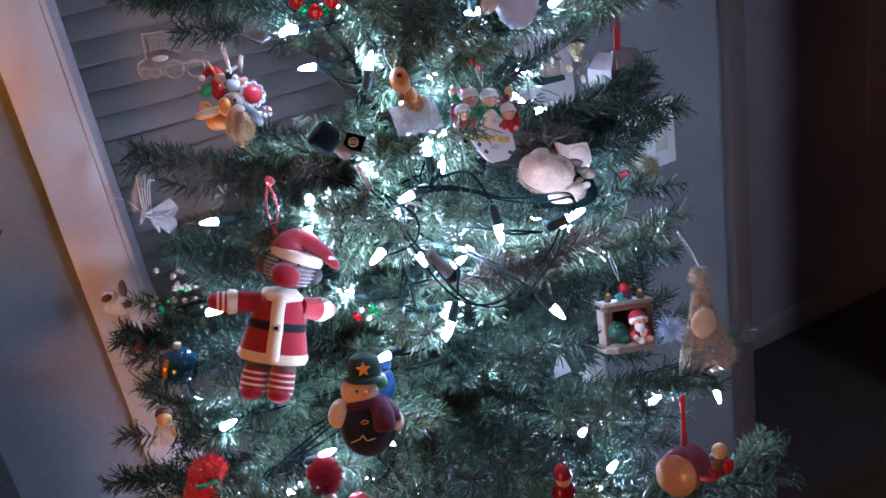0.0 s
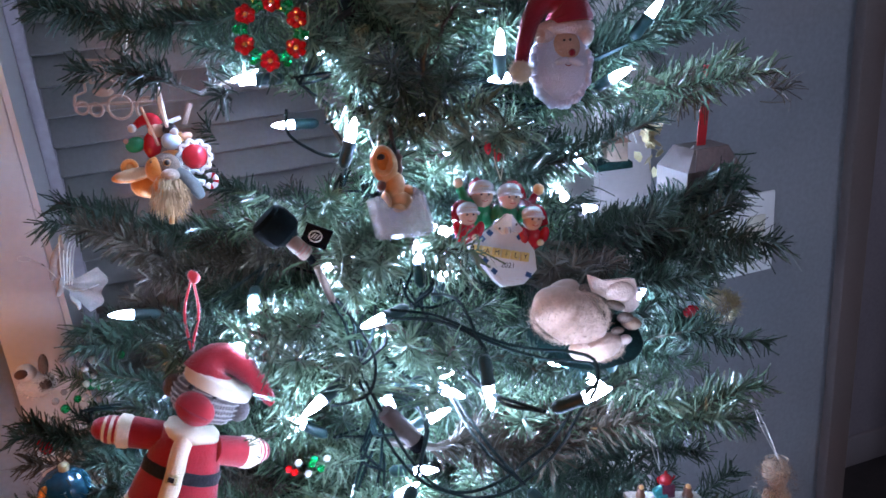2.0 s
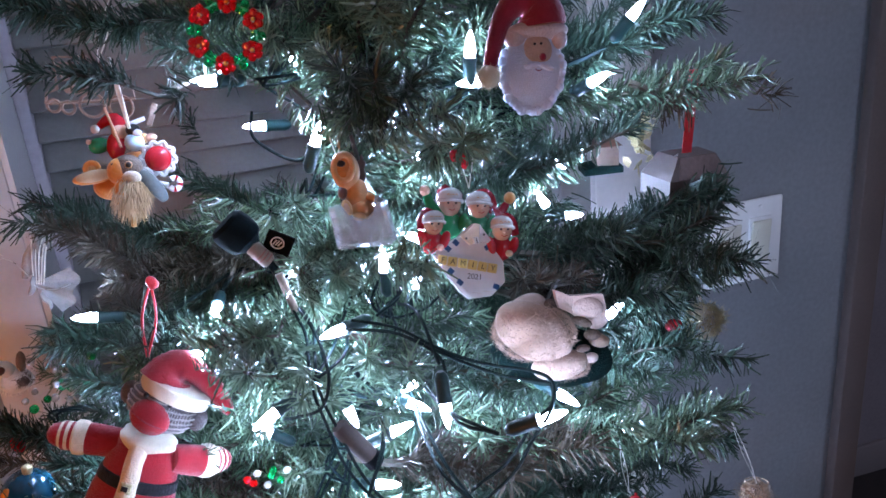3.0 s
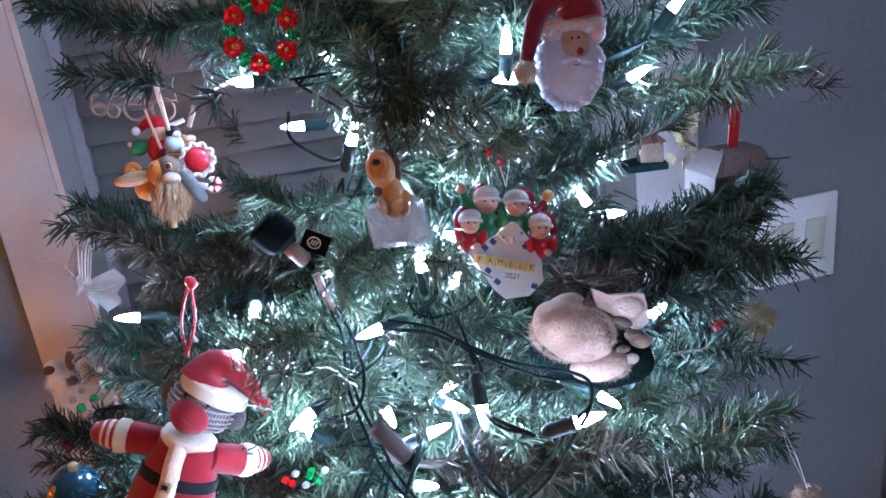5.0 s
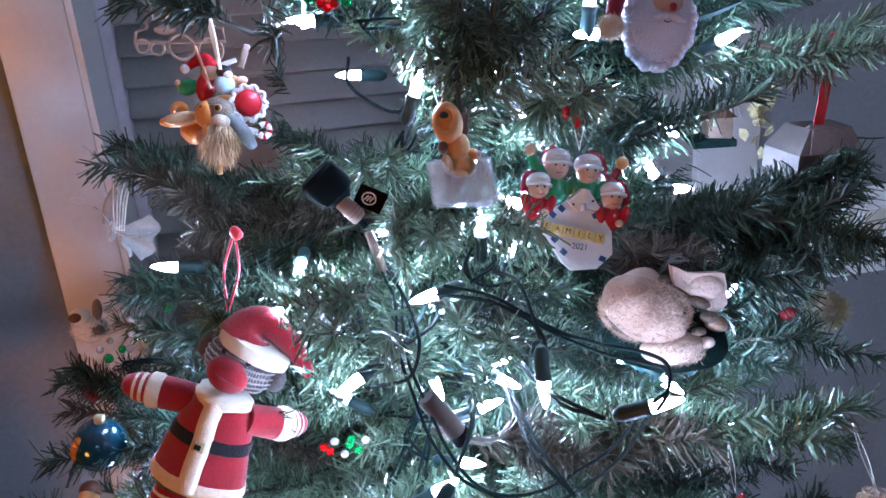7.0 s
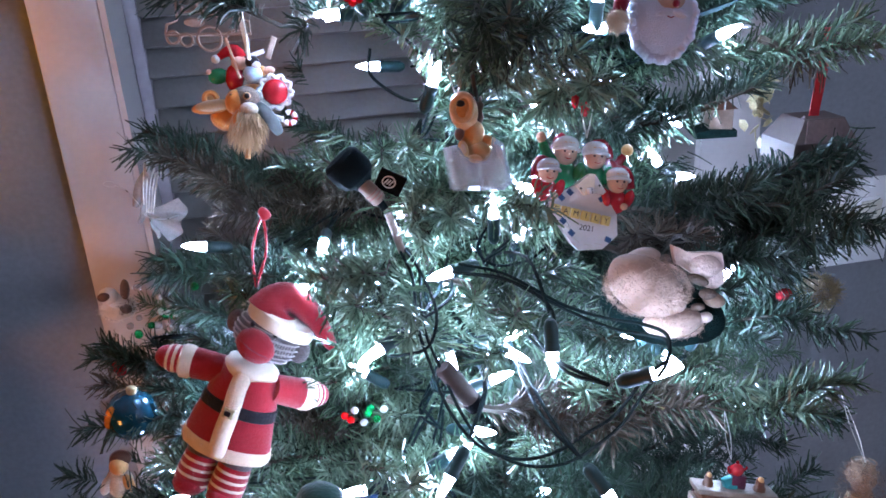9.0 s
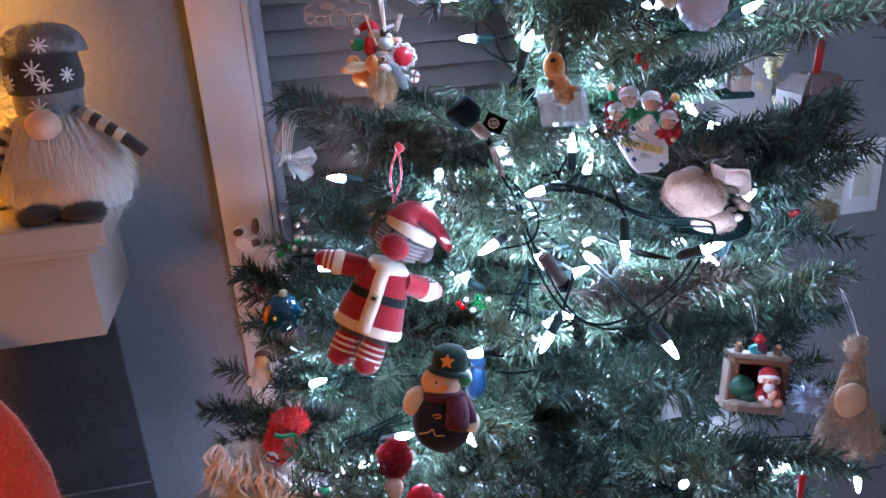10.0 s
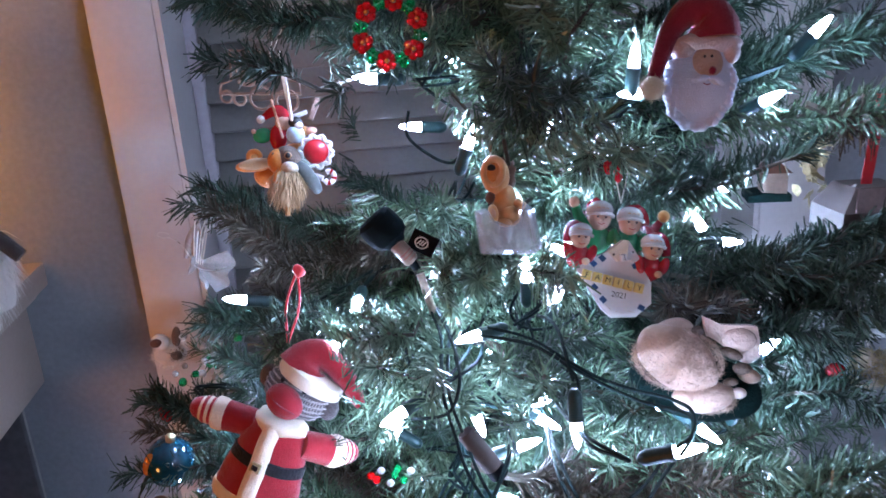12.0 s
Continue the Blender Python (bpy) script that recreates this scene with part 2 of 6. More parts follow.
# ---- mesh helpers
class Shape:
    """Collects vertices and faces with material slots; becomes one mesh."""

    def __init__(self):
        self.v, self.f, self.s, self.m = [], [], [], Matrix()

    def add(self, verts, faces, slot=0):
        k = len(self.v)
        self.v += [tuple(self.m @ Vector(p)) for p in verts]
        self.f += [tuple(i + k for i in f) for f in faces]
        self.s += [slot] * len(faces)
        return self

    def grid(self, rows, slot=0, closed=True, caps=True):
        n = len(rows[0])
        verts = [p for r in rows for p in r]
        faces = []
        for i in range(len(rows) - 1):
            for j in range(n if closed else n - 1):
                a, b = i * n + j, i * n + (j + 1) % n
                faces.append((a, b, b + n, a + n))
        if caps and closed:
            faces += [tuple(range(n))[::-1], tuple(range((len(rows) - 1) * n, len(rows) * n))]
        return self.add(verts, faces, slot)

    def lathe(self, profile, slot=0, m=None, n=18, wob=0.0):
        m = m or Matrix()
        rows = []
        for r, z in profile:
            row = []
            for j in range(n):
                a = 2 * math.pi * j / n
                q = r * (1 + wob * noise.noise(Vector((math.cos(a) * 2, math.sin(a) * 2, z * 60))))
                row.append(m @ Vector((max(q, 1e-5) * math.cos(a), max(q, 1e-5) * math.sin(a), z)))
            rows.append(row)
        return self.grid(rows, slot)

    def ball(self, c, r, slot=0, rot=(0, 0, 0), n=16, lump=0.0, freq=60.0):
        rx, ry, rz = (r, r, r) if isinstance(r, (int, float)) else r
        m = pose(*c, *rot)
        rings = max(6, n * 2 // 3)
        rows = []
        for i in range(rings + 1):
            t = math.pi * i / rings
            row = []
            for j in range(n):
                a = 2 * math.pi * j / n
                d = Vector((math.sin(t) * math.cos(a), math.sin(t) * math.sin(a), -math.cos(t)))
                k = 1 + (lump * noise.noise(Vector((d.x * rx, d.y * ry, d.z * rz)) * freq + Vector(c) * 30) if lump else 0)
                row.append(m @ Vector((max(abs(math.sin(t)), 1e-4) * math.cos(a) * rx * k, max(abs(math.sin(t)), 1e-4) * math.sin(a) * ry * k, -math.cos(t) * rz * k)))
            rows.append(row)
        return self.grid(rows, slot)

    def box(self, c, size, slot=0, rot=(0, 0, 0), bevel=0.0, taper=1.0):
        bm = bmesh.new()
        bmesh.ops.create_cube(bm, size=1)
        for v in bm.verts:
            k = taper if v.co.z > 0 else 1.0
            v.co = Vector((v.co.x * size[0] * k, v.co.y * size[1] * k, v.co.z * size[2]))
        if bevel:
            bmesh.ops.bevel(bm, geom=bm.edges[:], offset=bevel, segments=2, profile=0.5, affect="EDGES")
        m = pose(*c, *rot)
        bm.verts.index_update()
        self.add([m @ v.co for v in bm.verts], [[v.index for v in f.verts] for f in bm.faces], slot)
        bm.free()
        return self

    def tube(self, pts, r, slot=0, n=8, slots=None):
        pts = [Vector(p) for p in pts]
        rad = r if isinstance(r, (list, tuple)) else [r] * len(pts)
        rows, side = [], None
        for i, p in enumerate(pts):
            d = (pts[min(i + 1, len(pts) - 1)] - pts[max(i - 1, 0)]).normalized()
            if side is None:
                side = d.orthogonal().normalized()
            side = (side - d * side.dot(d)).normalized()
            up = d.cross(side)
            rows.append([p + (side * math.cos(2 * math.pi * j / n) + up * math.sin(2 * math.pi * j / n)) * rad[i] for j in range(n)])
        if slots is None:
            return self.grid(rows, slot)
        k = len(self.s)
        self.grid(rows, slots[0])
        for i in range(len(rows) - 1):
            self.s[k + i * n:k + (i + 1) * n] = [slots[i % len(slots)]] * n
        self.s[-1] = slots[(len(rows) - 2) % len(slots)]
        return self

    def slab(self, outline, depth, slot=0, m=None):
        m = m or Matrix()
        n = len(outline)
        verts = [m @ Vector((x, -depth / 2, z)) for x, z in outline] + [m @ Vector((x, depth / 2, z)) for x, z in outline]
        faces = [tuple(range(n)), tuple(range(n, 2 * n))[::-1]] + [(i, i + n, (i + 1) % n + n, (i + 1) % n) for i in range(n)]
        return self.add(verts, faces, slot)

    def hairs(self, c, r, count, length, width, slot=0, seed=1, hang=0.0, zmin=-1.0, zmax=1.0, front=1.0, curl=0.4):
        """Thin tapered strips that stand out of an ellipsoid; hang pulls them down."""
        g = np.random.default_rng(seed)
        rx, ry, rz = (r, r, r) if isinstance(r, (int, float)) else r
        d = g.normal(size=(count * 3, 3))
        d /= np.linalg.norm(d, axis=1)[:, None]
        d = d[(d[:, 2] > zmin) & (d[:, 2] < zmax) & (d[:, 1] < front)][:count]
        k = len(d)
        base = np.array(c) + d * np.array([rx, ry, rz])
        way = d / np.array([rx, ry, rz])
        way /= np.linalg.norm(way, axis=1)[:, None]
        way += g.normal(size=(k, 3)) * curl + np.array([0, 0, -hang])
        way /= np.linalg.norm(way, axis=1)[:, None]
        ln = length * g.uniform(0.5, 1.15, k)[:, None]
        side = np.cross(way, g.normal(size=(k, 3)))
        side /= np.linalg.norm(side, axis=1)[:, None]
        mid = base + way * ln * 0.55
        tip = base + way * ln + np.array([0, 0, -hang * 0.35]) * ln + g.normal(size=(k, 3)) * curl * ln * 0.3
        base = base - way * ln * 0.25
        w = width * 0.5
        for i in range(k):
            self.add([base[i] - side[i] * w, base[i] + side[i] * w, mid[i] + side[i] * w, mid[i] - side[i] * w, tip[i]], [(0, 1, 2, 3), (3, 2, 4)], slot)
        return self

    def done(self, name, mats, parent=None, m=None, smooth=True, angle=50):
        me = bpy.data.meshes.new(name)
        me.from_pydata(self.v, [], self.f)
        for k in mats if isinstance(mats, (list, tuple)) else [mats]:
            me.materials.append(k)
        me.polygons.foreach_set("material_index", self.s)
        me.update()
        bm = bmesh.new()
        bm.from_mesh(me)
        bmesh.ops.recalc_face_normals(bm, faces=bm.faces[:])
        bm.to_mesh(me)
        bm.free()
        if smooth:
            me.shade_smooth()
            me.set_sharp_from_angle(angle=radians(angle))
        ob = new(name, me)
        if parent:
            ob.parent = parent
        if m is not None:
            ob.matrix_basis = m
        return ob


def empty(name, m, label, category, group="", kind=""):
    ob = new(name)
    ob.empty_display_size = 0.05
    ob.matrix_basis = m
    return tagged(ob, label, category, group, kind)


def smooth_path(pts, steps=6):
    """Catmull-Rom through the points."""
    p = [Vector(q) for q in pts]
    p = [p[0] * 2 - p[1]] + p + [p[-1] * 2 - p[-2]]
    out = []
    for i in range(1, len(p) - 2):
        for k in range(steps):
            t = k / steps
            out.append(0.5 * (2 * p[i] + (p[i + 1] - p[i - 1]) * t + (2 * p[i - 1] - 5 * p[i] + 4 * p[i + 1] - p[i + 2]) * t * t + (3 * p[i] - p[i - 1] - 3 * p[i + 1] + p[i + 2]) * t ** 3))
    return out + [p[-2]]


def setting(name, c, size, material, label, bevel=0.0, category="", m=None):
    ob = Shape().box((0, 0, 0), size, 0, bevel=bevel).done(name, material, m=m or pose(*c), angle=30)
    return tagged(ob, label, category or name.split("_")[0], kind="structure")


# ---- the room: back wall with a louvred closet and a dark doorway
WY, WT, TOP = 1.12, 0.12, 2.45
setting("floor", (0.0, -1.23, -0.05), (4.6, 4.94, 0.1), OAK, "brown oak floor of the room")
setting("ceiling", (0.0, -1.23, TOP + 0.05), (4.6, 4.94, 0.1), CEIL, "white painted ceiling")
setting("wall_left", (-2.26, -1.23, TOP / 2), (0.12, 4.94, TOP), WALL, "grey painted side wall", category="wall")
setting("wall_right", (2.26, -1.23, TOP / 2), (0.12, 4.94, TOP), WALL, "grey painted side wall", category="wall")
setting("wall_rear", (0.0, -3.66, TOP / 2), (4.4, 0.12, TOP), WALL, "grey painted wall behind", category="wall")
for name, x0, x1, z0, z1 in (("wall_north_1", -2.2, 0.03, 0, TOP), ("wall_north_2", 0.665, 1.10, 0, TOP), ("wall_north_3", 0.03, 0.665, 2.03, TOP),
                             ("wall_north_4", 1.10, 1.95, 2.05, TOP), ("wall_north_5", 1.95, 2.2, 0, TOP)):
    setting(name, ((x0 + x1) / 2, WY + WT / 2, (z0 + z1) / 2), (x1 - x0, WT, z1 - z0), WALL, "grey painted wall", category="wall")
# closet behind the louvred door, and the dark room behind the doorway
setting("wall_closet", (0.35, 1.62, TOP / 2), (0.9, 0.1, TOP), DARKROOM, "dark back wall of the closet", category="wall")
setting("wall_closet_side", (0.85, 1.455, TOP / 2), (0.1, 0.43, TOP), DARKROOM, "dark side wall of the closet", category="wall")
setting("wall_closet_side_2", (-0.15, 1.455, TOP / 2), (0.1, 0.43, TOP), DARKROOM, "dark side wall of the closet", category="wall")
setting("floor_closet", (0.35, 1.455, -0.05), (1.1, 0.43, 0.1), DARKROOM, "dark closet floor", category="floor")
setting("ceiling_closet", (0.35, 1.455, TOP + 0.05), (1.1, 0.43, 0.1), DARKROOM, "dark closet ceiling", category="ceiling")
setting("wall_hall", (2.2, 1.89, TOP / 2), (2.6, 0.1, TOP), DARKROOM, "dark wall of the unlit hall", category="wall")
setting("wall_hall_side", (0.95, 1.54, TOP / 2), (0.1, 0.6, TOP), DARKROOM, "dark side wall of the unlit hall", category="wall")
setting("wall_hall_side_2", (3.55, 1.54, TOP / 2), (0.1, 0.6, TOP), DARKROOM, "dark side wall of the unlit hall", category="wall")
setting("wall_hall_front", (2.86, 1.18, TOP / 2), (1.08, 0.12, TOP), DARKROOM, "dark wall of the unlit hall", category="wall")
setting("floor_hall", (2.2, 1.585, -0.05), (2.7, 0.69, 0.1), DARKFLOOR, "dark floor of the unlit hall", category="floor")
setting("ceiling_hall", (2.2, 1.585, TOP + 0.05), (2.7, 0.69, 0.1), DARKROOM, "dark ceiling of the unlit hall", category="ceiling")
setting("baseboard_hall", (2.2, 1.832, 0.05), (2.4, 0.014, 0.10), HALLTRIM, "dim painted baseboard of the unlit hall", 0.004, category="baseboard")
tagged(Shape().box((0, 0, 0), (0.30, 0.012, 0.95), 0, bevel=0.003).done("hanging_panel", HALLTRIM, m=pose(2.50, 1.83, 1.08), angle=30), "pale panel hanging on the dark hall wall", "panel")


def casing(name, x0, x1, z1, front, material, label, width=0.075, back=WY, trim=0.0):
    """Two legs and a head with a bead, round an opening from x0 to x1."""
    ob = empty(name, pose((x0 + x1) / 2, back, 0), label, "trim", kind="structure")
    cx, d = (x0 + x1) / 2, back - front
    for a, b, low, high in ((x0 - width + trim, x0, 0, z1), (x1, x1 + width, 0, z1), (x0 - width + trim, x1 + width, z1 + 0.001, z1 + width)):
        s = Shape().box(((a + b) / 2 - cx, -d / 2, (low + high) / 2), (b - a, d, high - low), 0, bevel=0.003)
        s.done("casing_board", material, ob, angle=30)
    return ob


casing("trim_closet", 0.03, 0.665, 2.03, 1.098, TRIM, "white painted door casing round the louvred closet", trim=0.010)
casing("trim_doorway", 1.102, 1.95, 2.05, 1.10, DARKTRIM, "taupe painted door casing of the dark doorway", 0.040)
for name, x, mm in (("jamb_closet", 0.0335, TRIM), ("jamb_closet_2", 0.6615, TRIM)):
    setting(name, (x, 1.165, 1.015), (0.006, 0.132, 2.03), mm, "white painted door jamb", category="trim")

door = empty("door_1", pose(0.3525, 1.20, 0.0), "grey louvred closet door, closed, behind the tree", "door", kind="structure")
for x in (-0.309, 0.302):
    Shape().box((x, 0, 1.015), (0.014, 0.020, 2.0), 0, bevel=0.003).done("stile", DARKROOM, door, angle=30)
for z in (0.06, 1.985):
    Shape().box((0, 0, z), (0.57, 0.033, 0.08), 0, bevel=0.003).done("rail", SLATP, door, angle=30)
slat = Shape().box((-0.0035, 0, 0), (0.597, 0.006, 0.042), 0, bevel=0.0018).done("slat", SLATP, door, pose(0, 0, 0.118, -27, 0, 0), angle=30)
for i in range(1, 56):
    o = slat.copy()
    scene.collection.objects.link(o)
    o.matrix_basis = pose(0, 0, 0.118 + 0.0333 * i, -27 + 1.2 * math.sin(i * 7.1), 0, 0)

# two-gang switch plate on the wall
plate = empty("switch_plate", pose(0.888, WY, 1.148), "white two-gang rocker switch plate on the grey wall", "light switch")
Shape().box((0, -0.003, 0), (0.116, 0.006, 0.118), 0, bevel=0.0024).done("plate", PLATEW, plate, angle=30)
for x in (-0.023, 0.023):
    rim = Shape().box((x, -0.007, 0), (0.034, 0.003, 0.068), 0, bevel=0.001).done("rocker_frame", PLATEW, plate, angle=30)
    Shape().box((x, -0.0095, 0.0), (0.028, 0.004, 0.060), 0, rot=(4, 0, 0), bevel=0.001).done("rocker", SWITCHY, rim, angle=30)
    for z in (-0.048, 0.048):
        Shape().lathe([(0.003, 0), (0.003, 0.001), (0.001, 0.0016)], 0, pose(x, -0.006, z, 90), n=10).done("screw", PLATEW, plate)

# fireplace: slate surround under a painted mantel
surround = empty("fireplace_surround", pose(-0.85, WY, 0), "dark slate tiled fireplace surround below the mantel", "fireplace", kind="structure")
Shape().box((-0.05, -0.0095, 0.57), (1.40, 0.0185, 1.14), 0).done("tile_bed", GROUT, surround, angle=30)
tile = None
for i in range(5):
    for j in range(4):
        m = pose(0.51 - 0.291 * i, -0.016, 1.14 - 0.16 - 0.318 * j)
        if tile is None:
            tile = Shape().box((0, 0, 0), (0.287, 0.010, 0.314), 0, bevel=0.0015).done("tile", SLATE, surround, m, angle=30)
        else:
            o = tile.copy()
            scene.collection.objects.link(o)
            o.matrix_basis = m
mantel = empty("mantel", pose(-0.168, WY, 1.14), "cream painted wooden mantel shelf with a boxed frieze", "mantel")
Shape().box((-0.75, -0.0875, 0.052), (1.5, 0.175, 0.104), 0, bevel=0.002).done("frieze", MANTELW, mantel, angle=30)
Shape().box((-0.742, -0.094, 0.111), (1.516, 0.188, 0.014), 0, bevel=0.005).done("moulding", MANTELW, mantel, angle=30)
Shape().box((-0.735, -0.102, 0.132), (1.53, 0.204, 0.0275), 0, bevel=0.003).done("shelf", MANTELW, mantel, angle=30)
MT = 1.14 + 0.1458


# ---- the tree: a green steel pole with wired branches of cut PVC needles
AXIS = Vector((0.345, 0.96, 0))

# lamps on the tree: place of the bulb's middle and the way its tip points
BULBS = [
    ((0.236, 0.840, 1.494), (-1, 0, 0.1)), ((0.270, 0.920, 1.440), (-1, 0, 0.1)), ((0.308, 0.826, 1.446), (0.35, 0, 0.9)),
    ((0.341, 0.795, 1.349), (0, 0, 1)), ((0.293, 0.760, 1.316), (-1, -0.2, -0.1)), ((0.112, 0.871, 1.318), (-0.9, -0.2, 0.25)),
    ((0.345, 0.766, 1.255), (1, -0.2, 0.2)), ((0.350, 0.677, 1.282), (0, -0.2, -1)), ((0.401, 0.620, 1.299), (0.9, -0.3, 0.3)),
    ((0.212, 0.700, 1.186), (-1, -0.2, 0.1)), ((0.270, 0.658, 1.212), (-0.6, -0.3, -0.8)), ((0.063, 0.842, 1.097), (0.7, -0.3, 0.3)),
    ((0.235, 0.716, 1.284), (-0.9, -0.3, -0.35)), ((0.373, 0.627, 1.204), (0.5, -0.3, -0.8)), ((0.523, 0.796, 1.464), (0.4, -0.6, 0.4)),
    ((0.500, 0.864, 1.351), (-0.5, 0, 0.8)), ((0.531, 0.872, 1.328), (1, 0, -0.1)), ((0.377, 0.848, 1.306), (0.3, 0, 0.8)),
    ((0.377, 0.840, 1.347), (-0.6, 0, 0.3)), ((0.424, 0.800, 1.500), (0.1, 0, 1)), ((0.422, 0.800, 1.474), (-1, -0.3, 0.1)),
    ((0.557, 0.800, 1.510), (0.7, 0, 0.7)), ((0.499, 0.760, 1.248), (0.3, 0, 0.8)), ((0.328, 0.740, 1.236), (0.8, 0, 0.2)),
    ((0.431, 0.745, 1.253), (0.9, 0, -0.3)), ((0.459, 0.730, 1.235), (0.5, -0.5, -0.3)), ((0.089, 0.880, 1.215), (0.6, -0.4, 0)),
    ((0.105, 0.800, 1.006), (0.7, -0.4, -0.2)), ((0.286, 0.690, 1.213), (0.7, -0.2, 0.5)), ((0.520, 0.740, 1.180), (0.3, -0.8, 0.2)),
    ((0.443, 0.720, 0.973), (0, -0.5, 0.6)), ((0.600, 0.780, 0.917), (0.8, -0.3, 0.5)), ((0.214, 0.760, 1.051), (0.3, -0.6, -0.4)),
    ((0.145, 0.760, 1.066), (0.7, -0.4, 0.3)), ((0.074, 0.820, 0.987), (-0.5, -0.6, 0.3)), ((0.380, 0.800, 1.072), (0.2, -0.6, 0.5)),
    ((0.193, 0.800, 1.301), (0.3, -0.7, 0.4)), ((0.296, 0.760, 1.245), (0.3, -0.2, -0.9)),
    ((0.313, 0.740, 1.190), (0.8, -0.5, 0.1)), ((0.370, 0.860, 1.440), (0.4, -0.3, 0.5)), ((0.347, 0.760, 1.240), (0.8, -0.3, -0.4)),
    ((0.440, 0.660, 0.960), (0.2, -0.5, 0.8)), ((0.520, 1.000, 1.080), (0, -0.4, 0.8)), ((0.120, 0.930, 1.130), (0.2, -0.4, 0.8)),
    ((0.521, 0.880, 1.379), (0.4, -0.5, -0.4)), ((0.524, 0.776, 1.276), (0.5, -0.3, 0.6)),
    
]
gen = np.random.default_rng(11)
# lamps round the back and on the parts of the tree above and below
for i in range(24):
    a, low = gen.uniform(0, 2 * math.pi), i % 6 != 0
    z = gen.uniform(0.45, 0.88) if low else gen.uniform(1.60, 1.95)
    r = (0.36 if z < 0.9 else 0.22) * gen.uniform(0.6, 0.95)
    BULBS.append(((AXIS.x + r * math.cos(a), min(AXIS.y + r * math.sin(a), 1.07), z), tuple(gen.normal(size=3))))

# extra bulbs added inside to brighten the front boughs; few show as glints
for p in ((0.280, 0.818, 1.342), (0.212, 0.828, 1.322), (0.250, 0.805, 1.298), (0.315, 0.850, 1.265), (0.335, 0.830, 1.388), (0.230, 0.840, 1.200), (0.364, 0.860, 1.446), (0.395, 0.865, 1.405), (0.245, 0.880, 1.490), (0.300, 0.870, 1.500)):
    BULBS.append((p, tuple(gen.normal(size=3))))

# mostly unseen bulbs added on both flanks to light the wall
for p in ((0.02, 0.97, 0.82), (0.62, 0.98, 1.16), (0.64, 0.88, 0.84), (0.01, 1.00, 0.70), (-0.01, 0.93, 0.78), (0.692, 0.76, 0.890)):
    BULBS.append((p, tuple(gen.normal(size=3))))

# room kept free of needles in front of hanging things: middle, radius
CLEAR = [
    ((0.134, 0.745, 1.24), 0.062), ((0.150, 0.75, 1.285), 0.050), ((0.168, 0.745, 1.308), 0.040), ((0.112, 0.745, 1.19), 0.045), ((0.100, 0.745, 1.27), 0.040), ((0.175, 0.675, 1.16), 0.044), ((0.184, 0.675, 1.195), 0.032),
    ((0.165, 0.88, 1.43), 0.050), ((0.32, 0.772, 1.400), 0.034), ((0.312, 0.774, 1.432), 0.024), ((0.397, 0.767, 1.378), 0.042), ((0.437, 0.695, 1.307), 0.042), ((0.440, 0.690, 1.326), 0.028), ((0.400, 0.762, 1.345), 0.030),
    ((0.457, 0.775, 1.475), 0.042), ((0.46, 0.775, 1.515), 0.034), ((0.427, 0.768, 1.474), 0.030), ((0.478, 0.775, 1.47), 0.03), ((0.254, 0.795, 1.53), 0.036), ((0.600, 0.81, 1.385), 0.018), ((0.24, 0.81, 1.383), 0.024), ((0.263, 0.798, 1.352), 0.014), ((0.270, 0.785, 1.336), 0.012), ((0.264, 0.809, 1.373), 0.018),
    ((0.292, 0.70, 1.26), 0.020), ((0.47, 0.663, 1.14), 0.046), ((0.59, 0.667, 1.10), 0.042), ((0.592, 0.667, 1.06), 0.045), ((-0.006, 0.833, 1.010), 0.050),
    ((0.015, 0.831, 1.05), 0.034), ((0.13, 0.728, 1.06), 0.024), ((0.15, 0.707, 1.02), 0.024), ((0.036, 0.86, 1.178), 0.014), ((0.0, 0.905, 1.086), 0.020), ((0.063, 0.935, 1.236), 0.026), ((0.075, 0.975, 1.30), 0.026),
    ((0.0, 1.04, 1.20), 0.026), ((0.07, 0.98, 1.322), 0.030), ((0.22, 0.743, 1.13), 0.020), ((0.41, 0.696, 1.094), 0.018), ((0.548, 0.673, 1.092), 0.018), ((0.603, 0.772, 1.252), 0.022),
    ((0.48, 0.596, 0.975), 0.045), ((0.14, 0.99, 1.478), 0.040), ((0.61, 0.96, 1.35), 0.025), ((0.226, 0.76, 1.206), 0.018), ((0.30, 0.668, 1.032), 0.018),
    ((0.270, 0.85, 1.443), 0.034), ((0.274, 0.945, 1.421), 0.040), ((0.278, 1.05, 1.399), 0.046), ((0.308, 0.945, 1.418), 0.034), ((0.317, 1.05, 1.396), 0.046), ((0.322, 1.10, 1.383), 0.05), ((0.231, 0.94, 1.441), 0.034), ((0.227, 1.05, 1.422), 0.046), ((0.250, 1.10, 1.400), 0.05),
    ((0.527, 0.86, 1.375), 0.026), ((0.572, 0.945, 1.343), 0.034), ((0.613, 0.945, 1.345), 0.036), ((0.616, 1.05, 1.318), 0.040),
    ((0.285, 0.95, 1.405), 0.036), ((0.253, 0.85, 1.425), 0.034), ((0.316, 1.05, 1.385), 0.034),
    ((0.617, 0.90, 1.38), 0.032), ((0.604, 0.95, 1.37), 0.032), ((0.57, 0.90, 1.345), 0.030), ((0.60, 0.92, 1.32), 0.028),
]
